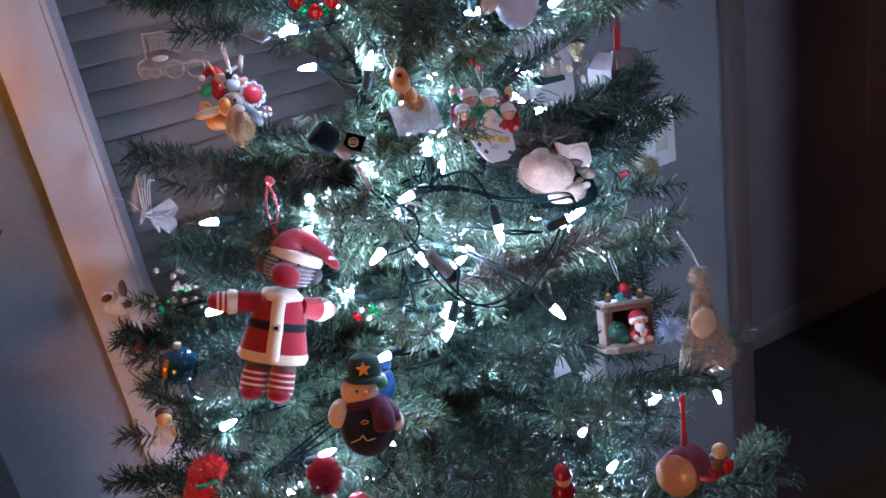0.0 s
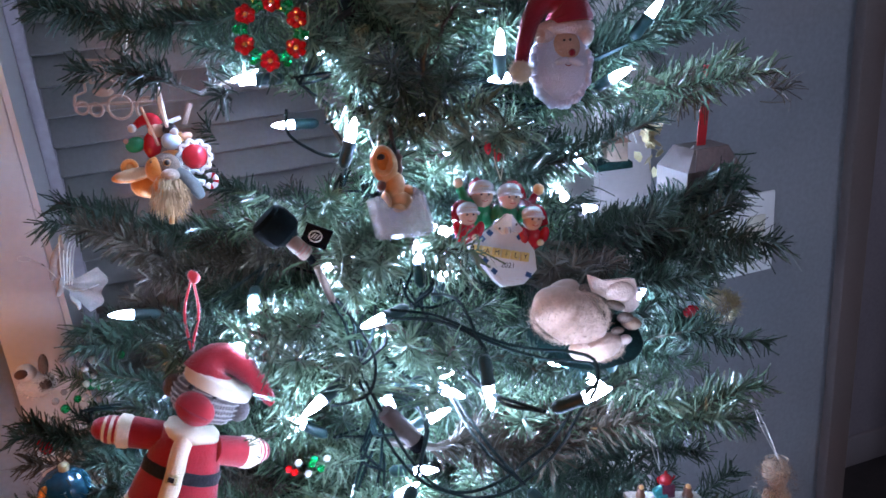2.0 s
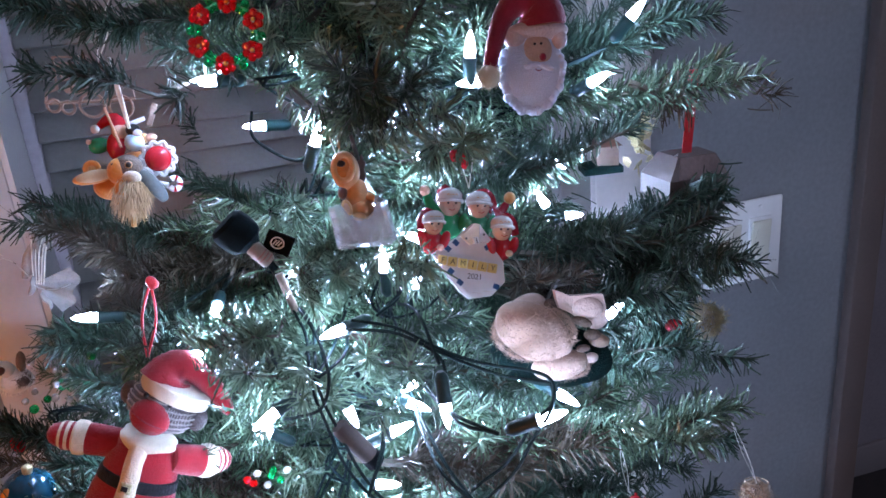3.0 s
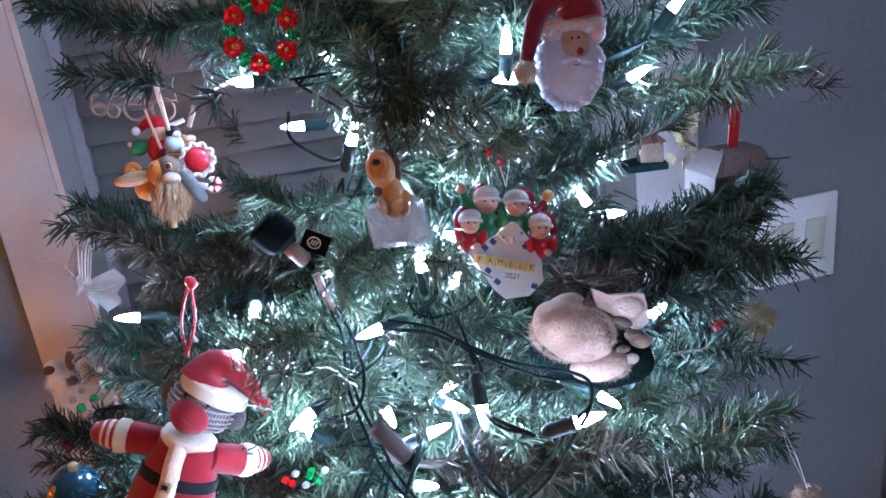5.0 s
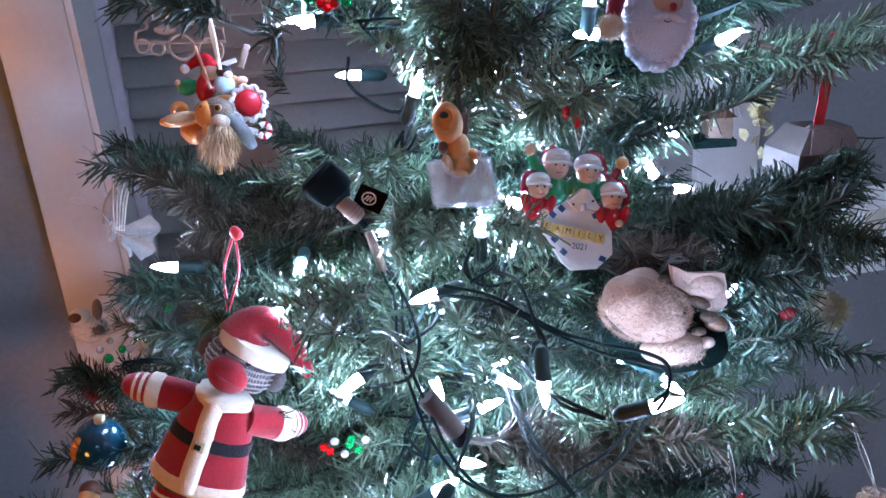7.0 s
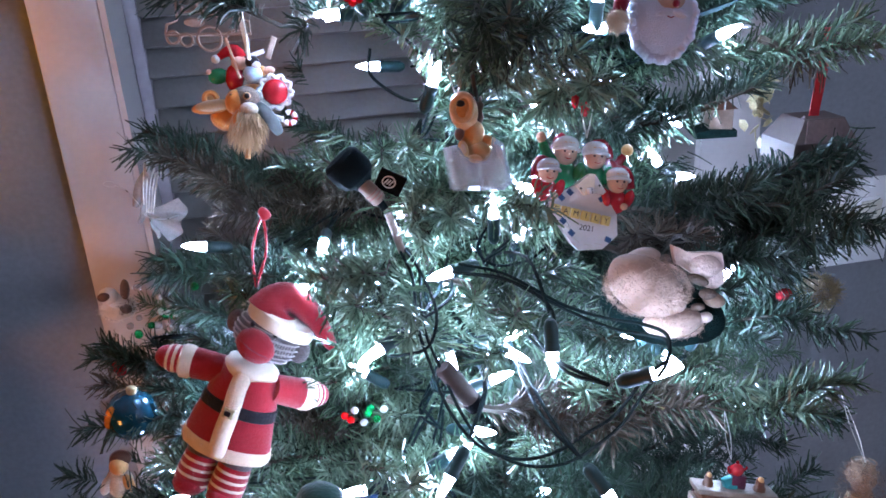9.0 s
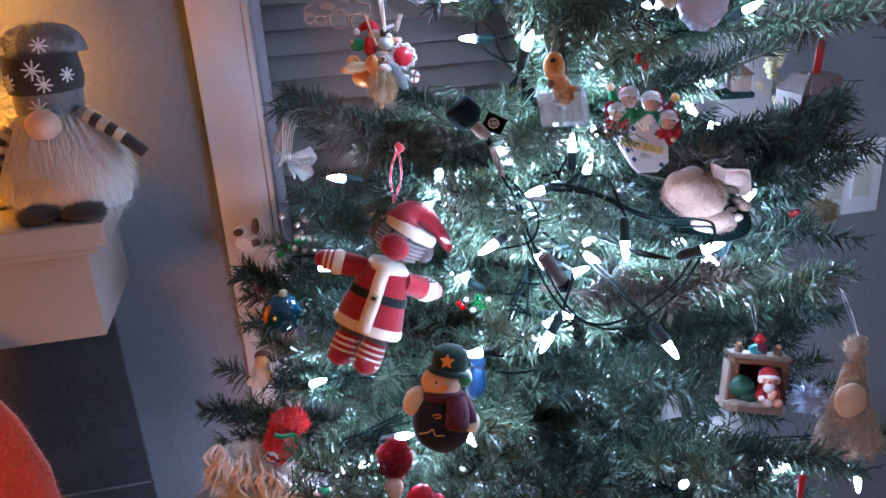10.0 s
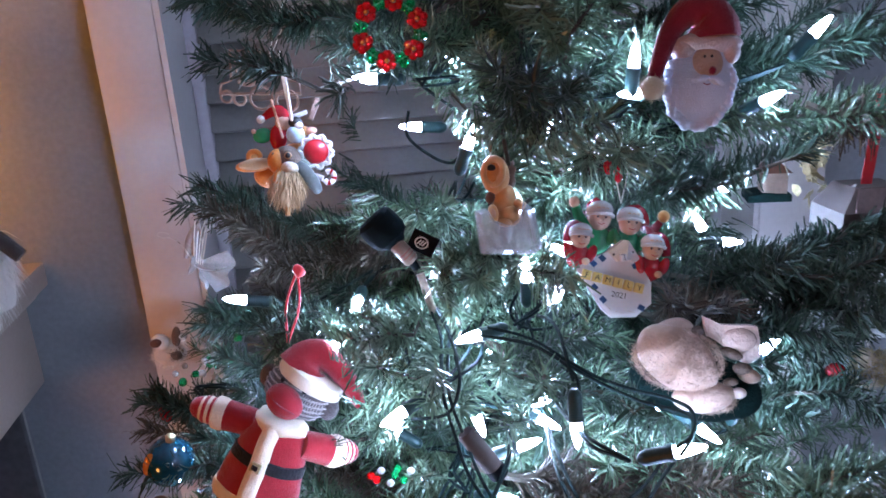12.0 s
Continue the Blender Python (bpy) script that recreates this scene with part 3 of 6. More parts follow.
CABLES = [
    [(0.2693, 0.796, 1.325), (0.2715, 0.785, 1.318), (0.2735, 0.770, 1.313), (0.273, 0.750, 1.306), (0.271, 0.720, 1.292), (0.276, 0.700, 1.269), (0.282, 0.685, 1.247), (0.298, 0.675, 1.224), (0.324, 0.665, 1.212), (0.349, 0.655, 1.216), (0.367, 0.645, 1.236), (0.379, 0.640, 1.253), (0.387, 0.630, 1.276), (0.394, 0.622, 1.293)],
    [(0.2693, 0.796, 1.325), (0.2755, 0.760, 1.318), (0.277, 0.710, 1.312), (0.270, 0.700, 1.293), (0.253, 0.708, 1.285), (0.243, 0.713, 1.283)],
    [(0.310, 0.755, 1.317), (0.335, 0.735, 1.318), (0.352, 0.710, 1.315), (0.372, 0.700, 1.303), (0.393, 0.680, 1.298), (0.408, 0.655, 1.304), (0.412, 0.635, 1.310), (0.405, 0.620, 1.306), (0.396, 0.616, 1.298)],
    [(0.219, 0.700, 1.186), (0.234, 0.700, 1.182), (0.255, 0.690, 1.183), (0.276, 0.676, 1.195), (0.280, 0.676, 1.178), (0.260, 0.690, 1.164), (0.239, 0.700, 1.163)],
    [(0.268, 0.860, 1.464), (0.267, 0.850, 1.447), (0.283, 0.840, 1.432), (0.295, 0.830, 1.428), (0.303, 0.828, 1.436)],
    [(0.338, 0.798, 1.338), (0.327, 0.800, 1.315), (0.339, 0.790, 1.304), (0.368, 0.800, 1.300), (0.385, 0.810, 1.304)],
    [(0.295, 0.758, 1.318), (0.325, 0.728, 1.322), (0.349, 0.700, 1.312), (0.351, 0.682, 1.296)],
]


def reach(z):
    return 0.235 + 0.31 * (1.5 - z) if z < 1.5 else 0.235 * (2.15 - z) / 0.65


def cleared(p):
    """Which of the points p lie in the room that hanging things and lamps leave free."""
    gone = np.zeros(len(p), bool)
    items = [(c, r, 0.12 if c[1] < 0.95 else 0.03) for c, r in CLEAR] + [(b[0], 0.0125, 0.07) for b in BULBS[:49]] + [(q, 0.007, 0.06) for c in CABLES for q in c]
    for c, r, far in items:
        c = np.array(c)
        out = np.array([c[0] - AXIS.x, c[1] - AXIS.y, 0.0])
        out /= max(np.linalg.norm(out), 1e-6)
        d = 0.3 * out + np.array([-0.12, -0.85, 0.36])
        d /= np.linalg.norm(d)
        q = p - c
        s = np.clip(q @ d, 0, far)
        gone |= np.linalg.norm(q - s[:, None] * d, axis=1) < r
    return gone


def strips(name, base, way, length, width, bend, flat, material, parent):
    """Many flat tapered strips as one mesh."""
    n = len(base)
    side = np.cross(way, flat)
    side /= np.linalg.norm(side, axis=1)[:, None] + 1e-9
    mid = base + way * length[:, None] * 0.55
    tip = base + way * length[:, None] + bend
    w = (width / 2)[:, None]
    co = np.stack([base - side * w, base + side * w, mid + side * w, mid - side * w, tip + side * w * 0.72, tip - side * w * 0.72], 1).reshape(-1, 3)
    idx = (np.arange(n)[:, None] * 6 + np.array([0, 1, 2, 3, 3, 2, 4, 5])).reshape(-1)
    me = bpy.data.meshes.new(name)
    me.vertices.add(n * 6), me.loops.add(n * 8), me.polygons.add(n * 2)
    me.vertices.foreach_set("co", co.astype(np.float32).ravel())
    me.loops.foreach_set("vertex_index", idx.astype(np.int32))
    me.polygons.foreach_set("loop_start", np.arange(0, n * 8, 4, dtype=np.int32))
    me.materials.append(material)
    me.update(calc_edges=True)
    ob = new(name, me)
    ob.parent = parent
    return ob


tree = empty("christmas_tree", pose(*AXIS), "green artificial tree with cut plastic needles, standing before the closet", "christmas tree")
Shape().tube([(0, 0, 0.02), (0, 0, 1.2), (0, 0, 2.0)], [0.014, 0.009, 0.007], 0, 10).done("pole", POLE, tree)
for k in range(3):
    a = 2 * math.pi * k / 3 + 0.3
    Shape().tube(smooth_path([(0, 0, 0.16), (0.12 * math.cos(a), 0.12 * math.sin(a), 0.10), (0.24 * math.cos(a), min(0.24 * math.sin(a), 0.13), 0.012)], 4), 0.010, 0, 8).done("foot", POLE, tree)


def bough(start, end, g, dens, material, thick=1.0, spread=1.0, always=False):
    """One wired branch with side twigs, from the pole to its tip."""
    a, b = np.array(start), np.array(end)
    way = b - a
    full = np.linalg.norm(way)
    sag = np.array([0, 0, -0.04 * full / 0.35])
    s = np.linspace(0, 1, 9)
    line = a + s[:, None] * way + (4 * s * (1 - s))[:, None] * sag + g.normal(size=(9, 3)) * 0.004
    axes = [(line[2:], 0.35)]
    along = way / full
    flat = np.cross(along, (0, 0, 1))
    flat /= np.linalg.norm(flat)
    m = max(4, int(full * 0.8 / 0.036))
    for i in range(m):
        u = 0.20 + 0.79 * (i + g.uniform(-0.3, 0.3)) / m
        p = a + u * way + 4 * u * (1 - u) * sag
        turn = (1 if i % 2 else -1) * g.uniform(0.40, 0.85) * (0.6 + 0.4 * spread)
        lift = g.uniform(-0.35, 0.5) * spread
        d = along * math.cos(turn) + flat * math.sin(turn) + np.array([0, 0, lift])
        d /= np.linalg.norm(d)
        ln = g.uniform(0.065, 0.110) * (1.10 - 0.42 * u) * spread
        q = np.linspace(0, 1, 5)[:, None]
        axes.append((p + q * d * ln + q * q * (along * 0.2 + np.array([0, 0, 0.12])) * ln, 0.0))
    P, A, T = [], [], []
    for pts, _ in axes:
        seg = np.linalg.norm(np.diff(pts, axis=0), axis=1)
        cnt = int(seg.sum() * dens)
        u = np.sort(g.uniform(0, len(pts) - 1.001, cnt))
        k = u.astype(int)
        f = (u - k)[:, None]
        P.append(pts[k] * (1 - f) + pts[k + 1] * f)
        A.append((pts[k + 1] - pts[k]) / np.linalg.norm(pts[k + 1] - pts[k], axis=1)[:, None])
        T.append(u / (len(pts) - 1))
    P, A, T = np.concatenate(P), np.concatenate(A), np.concatenate(T)
    n = len(P)
    r = np.cross(A, g.normal(size=(n, 3)))
    r /= np.linalg.norm(r, axis=1)[:, None]
    th = g.uniform(0.80, 1.32, n) * (1 - 0.30 * T ** 5)
    D = A * np.cos(th)[:, None] + r * np.sin(th)[:, None]
    L = g.uniform(0.014, 0.026, n) * (1 - 0.2 * T ** 2)
    gone = cleared(P + D * (L * 0.7)[:, None])
    outer = np.linalg.norm(P - a, axis=1) > 0.55 * full
    if not always and gone[outer].mean() > 0.40:
        return
    # the wired stem ends where its own needles end
    fine = np.linspace(0, 1, 33)
    stem = np.stack([np.interp(fine, s, line[:, k]) for k in range(3)], 1)
    last = int(np.max(np.nonzero(~cleared(stem))[0], initial=8)) + 1
    ob = Shape().tube([Vector(q) - AXIS for q in stem[:last]], [0.0032 - 0.0018 * k for k in fine[:last]], 0, 5).done("branch", BARK, tree)
    keep = ~gone & ((P + D * L[:, None])[:, 1] < 1.17)
    inwall = (P[:, 1] > 1.085) & ((P[:, 0] < 0.05) | (P[:, 0] > 0.65))
    keep &= ~inwall
    P, D, L, n = P[keep], D[keep], L[keep], int(keep.sum())
    if n == 0:
        return
    strips("needles", P - np.array(AXIS), D, L, g.uniform(0.0010, 0.0017, n) * thick, g.normal(size=(n, 3)) * 0.0022 + np.array([0, 0, -0.0008]), g.normal(size=(n, 3)), material, ob)


g = np.random.default_rng(5)
tier = 0
z = 0.34
while z < 2.02:
    seen = 0.86 < z < 1.62
    n = 12 if seen else 11
    if z > 1.62:
        n = max(6, int(40 * (2.15 - z) / 2))
    for i in range(n):
        a = 2 * math.pi * (i + 0.5 * (tier % 2) + g.uniform(-0.2, 0.2)) / n
        r = reach(z) * g.uniform(0.80, 1.06)
        if z > 1.30 and math.cos(a) < -0.25:
            r *= 0.72
        if 1.02 < z < 1.46 and math.cos(a) > 0.5:
            r *= 0.70 if z < 1.40 and math.sin(a) < 0.3 else 0.80
        if z > 1.46 and math.cos(a) > 0.4:
            r *= 0.84
        if 1.14 < z < 1.30 and math.cos(a) < -0.5:
            r *= 0.84
        if 1.33 < z < 1.50 and math.cos(a) < -0.22 and math.sin(a) < 0.6:
            continue
        up = 0.03 + 0.06 * g.random()
        tip = np.array([AXIS.x + r * math.cos(a), AXIS.y + r * math.sin(a), z + up])
        if tip[1] > 1.10:
            tip[1] = 1.10 + 0.05 * (tip[0] > 0.08) * (tip[0] < 0.62)
        # flanks and low front lean to the darker needles, which paints their shade in
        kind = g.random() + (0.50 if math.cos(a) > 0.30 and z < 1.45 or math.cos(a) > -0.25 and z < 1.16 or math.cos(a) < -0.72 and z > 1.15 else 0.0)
        mm = NEEDLE if kind < 0.66 else NEEDLE_DARK_SHADE if kind < 0.92 or kind > 1.0 or math.sin(a) < -0.3 else NEEDLE_BROWN
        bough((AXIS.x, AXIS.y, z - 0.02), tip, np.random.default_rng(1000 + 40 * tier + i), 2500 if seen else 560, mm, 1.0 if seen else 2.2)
    tier += 1
    z += 0.078 if seen else 0.10
# short inner twigs that hide the pole
for i in range(130):
    a, zz = 2.39996 * i, 0.86 + 0.76 * i / 130
    if zz > 1.33 and math.cos(a) < -0.15:
        continue
    r = g.uniform(0.09, 0.17)
    tip = (AXIS.x + r * math.cos(a), min(AXIS.y + r * math.sin(a), 1.10), zz + g.uniform(0.0, 0.07))
    bough((AXIS.x, AXIS.y, zz), tip, np.random.default_rng(3000 + i), 1900, NEEDLE if i % 3 else NEEDLE_DARK_SHADE, 1.05, 0.7)
# single boughs that stand out from the outline; darker needles paint shade on many
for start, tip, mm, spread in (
        ((0.32, 0.95, 1.34), (0.064, 0.990, 1.392), NEEDLE_DARK_SHADE, 0.75), ((0.32, 0.95, 1.32), (0.110, 0.90, 1.372), NEEDLE_BROWN, 0.8), ((0.32, 0.95, 1.54), (0.085, 0.93, 1.570), NEEDLE_DARK_SHADE, 0.5),
        ((0.34, 0.93, 1.53), (0.158, 0.80, 1.516), NEEDLE_DARK_SHADE, 0.8), ((0.32, 0.95, 1.15), (-0.010, 0.975, 1.190), NEEDLE_DARK_SHADE, 0.7), ((0.32, 0.95, 1.27), (0.066, 0.93, 1.287), NEEDLE_DARK_SHADE, 0.7),
        ((0.36, 0.92, 1.40), (0.560, 0.80, 1.425), NEEDLE_DARK_SHADE, 0.8), ((0.36, 0.92, 1.45), (0.600, 0.82, 1.500), NEEDLE_DARK_SHADE, 0.8), ((0.40, 0.90, 1.46), (0.636, 0.80, 1.466), NEEDLE, 1.0), ((0.56, 0.82, 1.455), (0.650, 0.79, 1.442), NEEDLE_BROWN, 0.6), ((0.40, 0.90, 1.50), (0.610, 0.83, 1.512), NEEDLE_DARK_SHADE, 0.9), ((0.37, 0.90, 1.24), (0.604, 0.738, 1.266), NEEDLE_DARK_SHADE, 0.8),
        ((0.37, 0.90, 1.12), (0.624, 0.765, 1.160), NEEDLE_DARK_SHADE, 0.8), ((0.37, 0.92, 0.80), (0.755, 0.72, 0.80), NEEDLE, 0.9), ((0.32, 0.95, 0.97), (-0.08, 0.95, 1.016), NEEDLE_DARK_SHADE, 0.8),
        ((0.41, 0.80, 1.33), (0.610, 0.765, 1.388), NEEDLE_DARK_SHADE, 0.75), ((0.41, 0.80, 1.31), (0.578, 0.732, 1.338), NEEDLE_DARK_SHADE, 0.9), ((0.36, 0.90, 1.45), (0.335, 0.715, 1.505), NEEDLE_DARK_SHADE, 0.7), ((0.42, 0.82, 1.34), (0.575, 0.705, 1.375), NEEDLE_DARK_SHADE, 0.9), ((0.40, 0.85, 1.26), (0.612, 0.762, 1.300), NEEDLE_DARK_SHADE, 0.9),
        ((0.46, 0.86, 1.30), (0.455, 0.705, 1.352), NEEDLE_BROWN, 0.55), ((0.42, 0.84, 1.33), (0.602, 0.772, 1.372), NEEDLE_DARK_SHADE, 0.8), ((0.28, 0.73, 1.235), (0.425, 0.650, 1.262), NEEDLE_BROWN, 0.6), ((0.38, 0.85, 1.20), (0.545, 0.67, 1.232), NEEDLE, 0.8),
        ((0.20, 0.91, 1.170), (0.022, 0.838, 1.192), NEEDLE_DARK_SHADE, 0.7), ((0.16, 0.92, 1.065), (-0.012, 0.880, 1.098), NEEDLE_DARK_SHADE, 0.7),
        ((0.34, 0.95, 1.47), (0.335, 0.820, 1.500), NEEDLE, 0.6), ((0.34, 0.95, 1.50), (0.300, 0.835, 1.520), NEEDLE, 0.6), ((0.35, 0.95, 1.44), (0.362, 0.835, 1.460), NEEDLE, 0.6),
        ((0.30, 0.80, 1.300), (0.425, 0.668, 1.298), NEEDLE_DARK_SHADE, 0.6), ((0.30, 0.84, 1.32), (0.235, 0.745, 1.330), NEEDLE, 0.8), ((0.33, 0.92, 1.33), (0.300, 0.790, 1.372), NEEDLE, 0.8), ((0.33, 0.93, 1.35), (0.258, 0.835, 1.398), NEEDLE, 0.7), ((0.32, 0.92, 1.28), (0.222, 0.800, 1.322), NEEDLE, 0.8), ((0.32, 0.90, 1.24), (0.262, 0.765, 1.280), NEEDLE, 0.8), ((0.30, 0.92, 1.25), (0.190, 0.815, 1.285), NEEDLE, 0.8), ((0.34, 0.90, 1.33), (0.335, 0.775, 1.375), NEEDLE, 0.7), ((0.31, 0.86, 1.36), (0.285, 0.775, 1.360), NEEDLE, 0.7), ((0.38, 0.85, 1.02), (0.500, 0.63, 1.070), NEEDLE_DARK_SHADE, 0.9), ((0.38, 0.85, 1.42), (0.405, 0.745, 1.452), NEEDLE, 0.5), ((0.36, 0.85, 1.02), (0.330, 0.640, 1.065), NEEDLE_DARK_SHADE, 0.9)):
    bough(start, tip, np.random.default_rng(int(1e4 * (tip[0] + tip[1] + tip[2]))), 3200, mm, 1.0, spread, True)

# ---- the strings of white lamps
lights = empty("light_string", pose(*AXIS), "lit string of cool white lamps wound round the tree", "string lights")
bulb_ob = socket_ob = None
for c, d in BULBS:
    m = Matrix.Translation(Vector(c) - AXIS) @ Vector(d).to_track_quat("Z", "Y").to_matrix().to_4x4() @ Matrix.Scale(0.80, 4)
    if bulb_ob is None:
        bulb_ob = Shape().lathe([(0.0040, -0.0125), (0.0047, -0.008), (0.0045, -0.002), (0.0034, 0.006), (0.0019, 0.0115), (0.0006, 0.0140)], 0, n=10).done("bulb", BULB, lights, m)
        socket_ob = Shape().lathe([(0.0030, -0.036), (0.0052, -0.033), (0.0062, -0.030), (0.0060, -0.014), (0.0068, -0.013), (0.0068, -0.0095), (0.0054, -0.009)], 0, n=10).done("socket", SOCKET, lights, m)
    else:
        for src in (bulb_ob, socket_ob):
            o = src.copy()
            scene.collection.objects.link(o)
            o.matrix_basis = m
for k, c in enumerate(CABLES):
    for j in range(2 if k in (0, 2) else 1):
        off = Vector((0.004 * math.cos(2.1 * j + k), 0.004 * math.sin(1.7 * j), 0.004 * math.sin(2.1 * j)))
        pts = [Vector(q) - AXIS + off * (1 + 0.6 * math.sin(i * 1.3 + j * 2)) for i, q in enumerate(c)]
        Shape().tube(smooth_path(pts, 5), 0.0012, 0, 6).done("cable", WIRE, lights)
left = [(Vector(c), Vector(d).normalized()) for c, d in BULBS]
here = left.pop(0)
while left:
    left.sort(key=lambda q: (q[0] - here[0]).length)
    nxt = left.pop(0)
    a, b = here[0] - here[1] * 0.034, nxt[0] - nxt[1] * 0.034
    if (a - b).length < 0.25:
        mid = (a + b) / 2
        inn = (AXIS - mid)
        inn.z = 0
        mid = mid + inn * 0.62 + Vector((0, 0, -0.02))
        Shape().tube([q - AXIS for q in smooth_path([a, a - here[1] * 0.02 + inn * 0.14, mid, b - nxt[1] * 0.02 + inn * 0.14, b], 4)], 0.0013, 0, 5).done("cable", WIRE, lights)
    here = nxt


# ---- hanging things on the tree
TREE = "ornaments on the tree"


def orn(ob, label, category="ornament"):
    return tagged(ob, label, category, TREE)


def ring_pts(c, r, n=20, plane="xz"):
    return [(c[0] + r * math.cos(2 * math.pi * i / n), c[1], c[2] + r * math.sin(2 * math.pi * i / n)) if plane == "xz" else
            (c[0] + r * math.cos(2 * math.pi * i / n), c[1] + r * math.sin(2 * math.pi * i / n), c[2]) for i in range(n + 1)]


def hanger(name, top, bottom, material, label, r=0.0006, sway=0.004):
    """A hanging loop of cord or ribbon from a twig to a thing."""
    a, b = Vector(top), Vector(bottom)
    mid = (a + b) / 2
    s = Shape()
    for k in (-1, 1):
        s.tube(smooth_path([a, mid + Vector((sway * k, -0.002 * k, 0)), b], 6), r, 0, 5)
    return orn(s.done(name, material), label, "ribbon" if material is RIBBON else "cord")


KNITL = mat("pale_heather_yarn", (0.34, 0.30, 0.29), 0.95, 0.5, 900, 0.6, sheen=0.2, spec=0.1, fine=3)

# knitted doll in a red felt suit
s = Shape()
prof = [(0.001, -0.037), (0.033, -0.036), (0.035, -0.031), (0.034, -0.026)]
s.lathe(prof, 5, Matrix.Diagonal((1, 0.72, 1, 1)), 22, 0.05)
s.lathe([(0.0335, -0.027), (0.0305, -0.012), (0.0275, 0.002), (0.0255, 0.016), (0.021, 0.027), (0.010, 0.032)], 0, Matrix.Diagonal((1, 0.72, 1, 1)), 22, 0.05)
s.lathe([(0.0275, -0.0045), (0.0292, -0.0035), (0.0285, 0.0040), (0.0270, 0.0048)], 4, Matrix.Diagonal((1, 0.74, 1, 1)), 22, 0.03)
s.tube(smooth_path([(0.0, -0.0140, 0.028), (0.0, -0.0175, 0.014), (0.001, -0.0195, 0.0), (0.001, -0.0220, -0.016), (0.002, -0.0240, -0.033)], 4), [0.0068] * 16 + [0.0060], 5, 10)
s.box((0.001, -0.0250, 0.0), (0.0085, 0.0030, 0.0075), 6, bevel=0.0008)
s.box((0.001, -0.0268, 0.0), (0.0045, 0.0012, 0.0035), 4)
s.ball((0.001, -0.003, 0.030), (0.0215, 0.0175, 0.0085), 2, lump=0.2, freq=120)
s.m = pose(0.0035, 0, 0.0525, 0, 5, 0) @ Matrix.Scale(0.95, 4) @ pose(-0.003, 0, -0.0515)
for i in range(7):
    zz = 0.0420 + 0.0042 * i
    q = math.sqrt(max(0.02, 1 - ((zz - 0.055) / 0.0215) ** 2))
    s.tube([(0.003 + 0.0268 * q * math.cos(2 * math.pi * j / 28), -0.001 + 0.0218 * q * math.sin(2 * math.pi * j / 28), zz + 0.0004 * (j % 2)) for j in range(29)], 0.0007, 7, 5)
s.ball((0.003, -0.001, 0.055), (0.0260, 0.0215, 0.0205), 3, n=22, lump=0.05)
s.ball((0.002, -0.0200, 0.0500), (0.0155, 0.0110, 0.0125), 0, n=24, rot=(0, 10, 0))
s.tube(smooth_path([(-0.010, -0.0272, 0.0520), (0.002, -0.0314, 0.0495), (0.015, -0.0272, 0.0475)], 4), 0.0006, 1, 5)
for k in (-1, 1):
    s.ball((0.003 + 0.0270 * k, 0.001, 0.0545), (0.0080, 0.0055, 0.0095), 3)
    s.ball((0.003 + 0.0095 * k, -0.0195, 0.0640), 0.0022, 4, n=8)
for k in range(9):
    u = 0.010 + 0.0018 * k
    v = math.sqrt(max(0.05, 1 - (u / 0.0262) ** 2))
    s.tube([(0.003 + u, -0.001 - 0.0224 * v * math.cos(q), 0.0545 + 0.0150 * v * math.sin(q)) for q in [-0.7 + 0.2 * w for w in range(7)]], 0.0004, 7, 4)
s.lathe([(0.0225, 0.0645), (0.0268, 0.0655), (0.0278, 0.0705), (0.0262, 0.0750), (0.0215, 0.0765)], 2, pose(0.002, -0.001, 0, 0, 5, 0) @ Matrix.Diagonal((1, 0.85, 1, 1)), 22, 0.06)
s.tube(smooth_path([(-0.002, 0, 0.072), (0.000, 0.002, 0.083), (0.009, 0.004, 0.0885), (0.025, 0.005, 0.0835), (0.040, 0.004, 0.0760), (0.0530, 0.002, 0.0670)], 4),
       [0.0205, 0.0196, 0.0184, 0.0170, 0.0152, 0.0140, 0.0129, 0.0120, 0.0112, 0.0105, 0.0099, 0.0094, 0.0089, 0.0084, 0.0078, 0.0072, 0.0066, 0.0060, 0.0053, 0.0044, 0.0022], 0, 14)
s.hairs((0.003, -0.001, 0.070), (0.027, 0.023, 0.006), 260, 0.003, 0.0004, 2, 3, curl=0.6)
s.m = Matrix()
for k, hand, elbow in ((-1, (-0.063, -0.006, 0.0150), (-0.041, -0.003, 0.0175)), (1, (0.048, 0.036, 0.0165), (0.036, 0.017, 0.0180))):
    sh = Vector((0.019 * k, 0.0, 0.020))
    e, h = Vector(elbow), Vector(hand)
    s.tube([sh, (sh + e) / 2, e], [0.0105, 0.0110, 0.0115], 0, 14)
    s.tube([e - (e - sh) * 0.05, e + (h - e) * 0.12, e + (h - e) * 0.38, e + (h - e) * 0.45], [0.0105, 0.0125, 0.0125, 0.0105], 2, 14)
    s.tube([e + (h - e) * q for q in (0.42, 0.55, 0.66, 0.78, 0.88, 0.96)], [0.0100, 0.0103, 0.0104, 0.0102, 0.0092, 0.0075], 0, 14, slots=[0, 2, 0, 2, 0])
    s.ball(h - (h - e) * 0.08, 0.0085, 0, n=12)
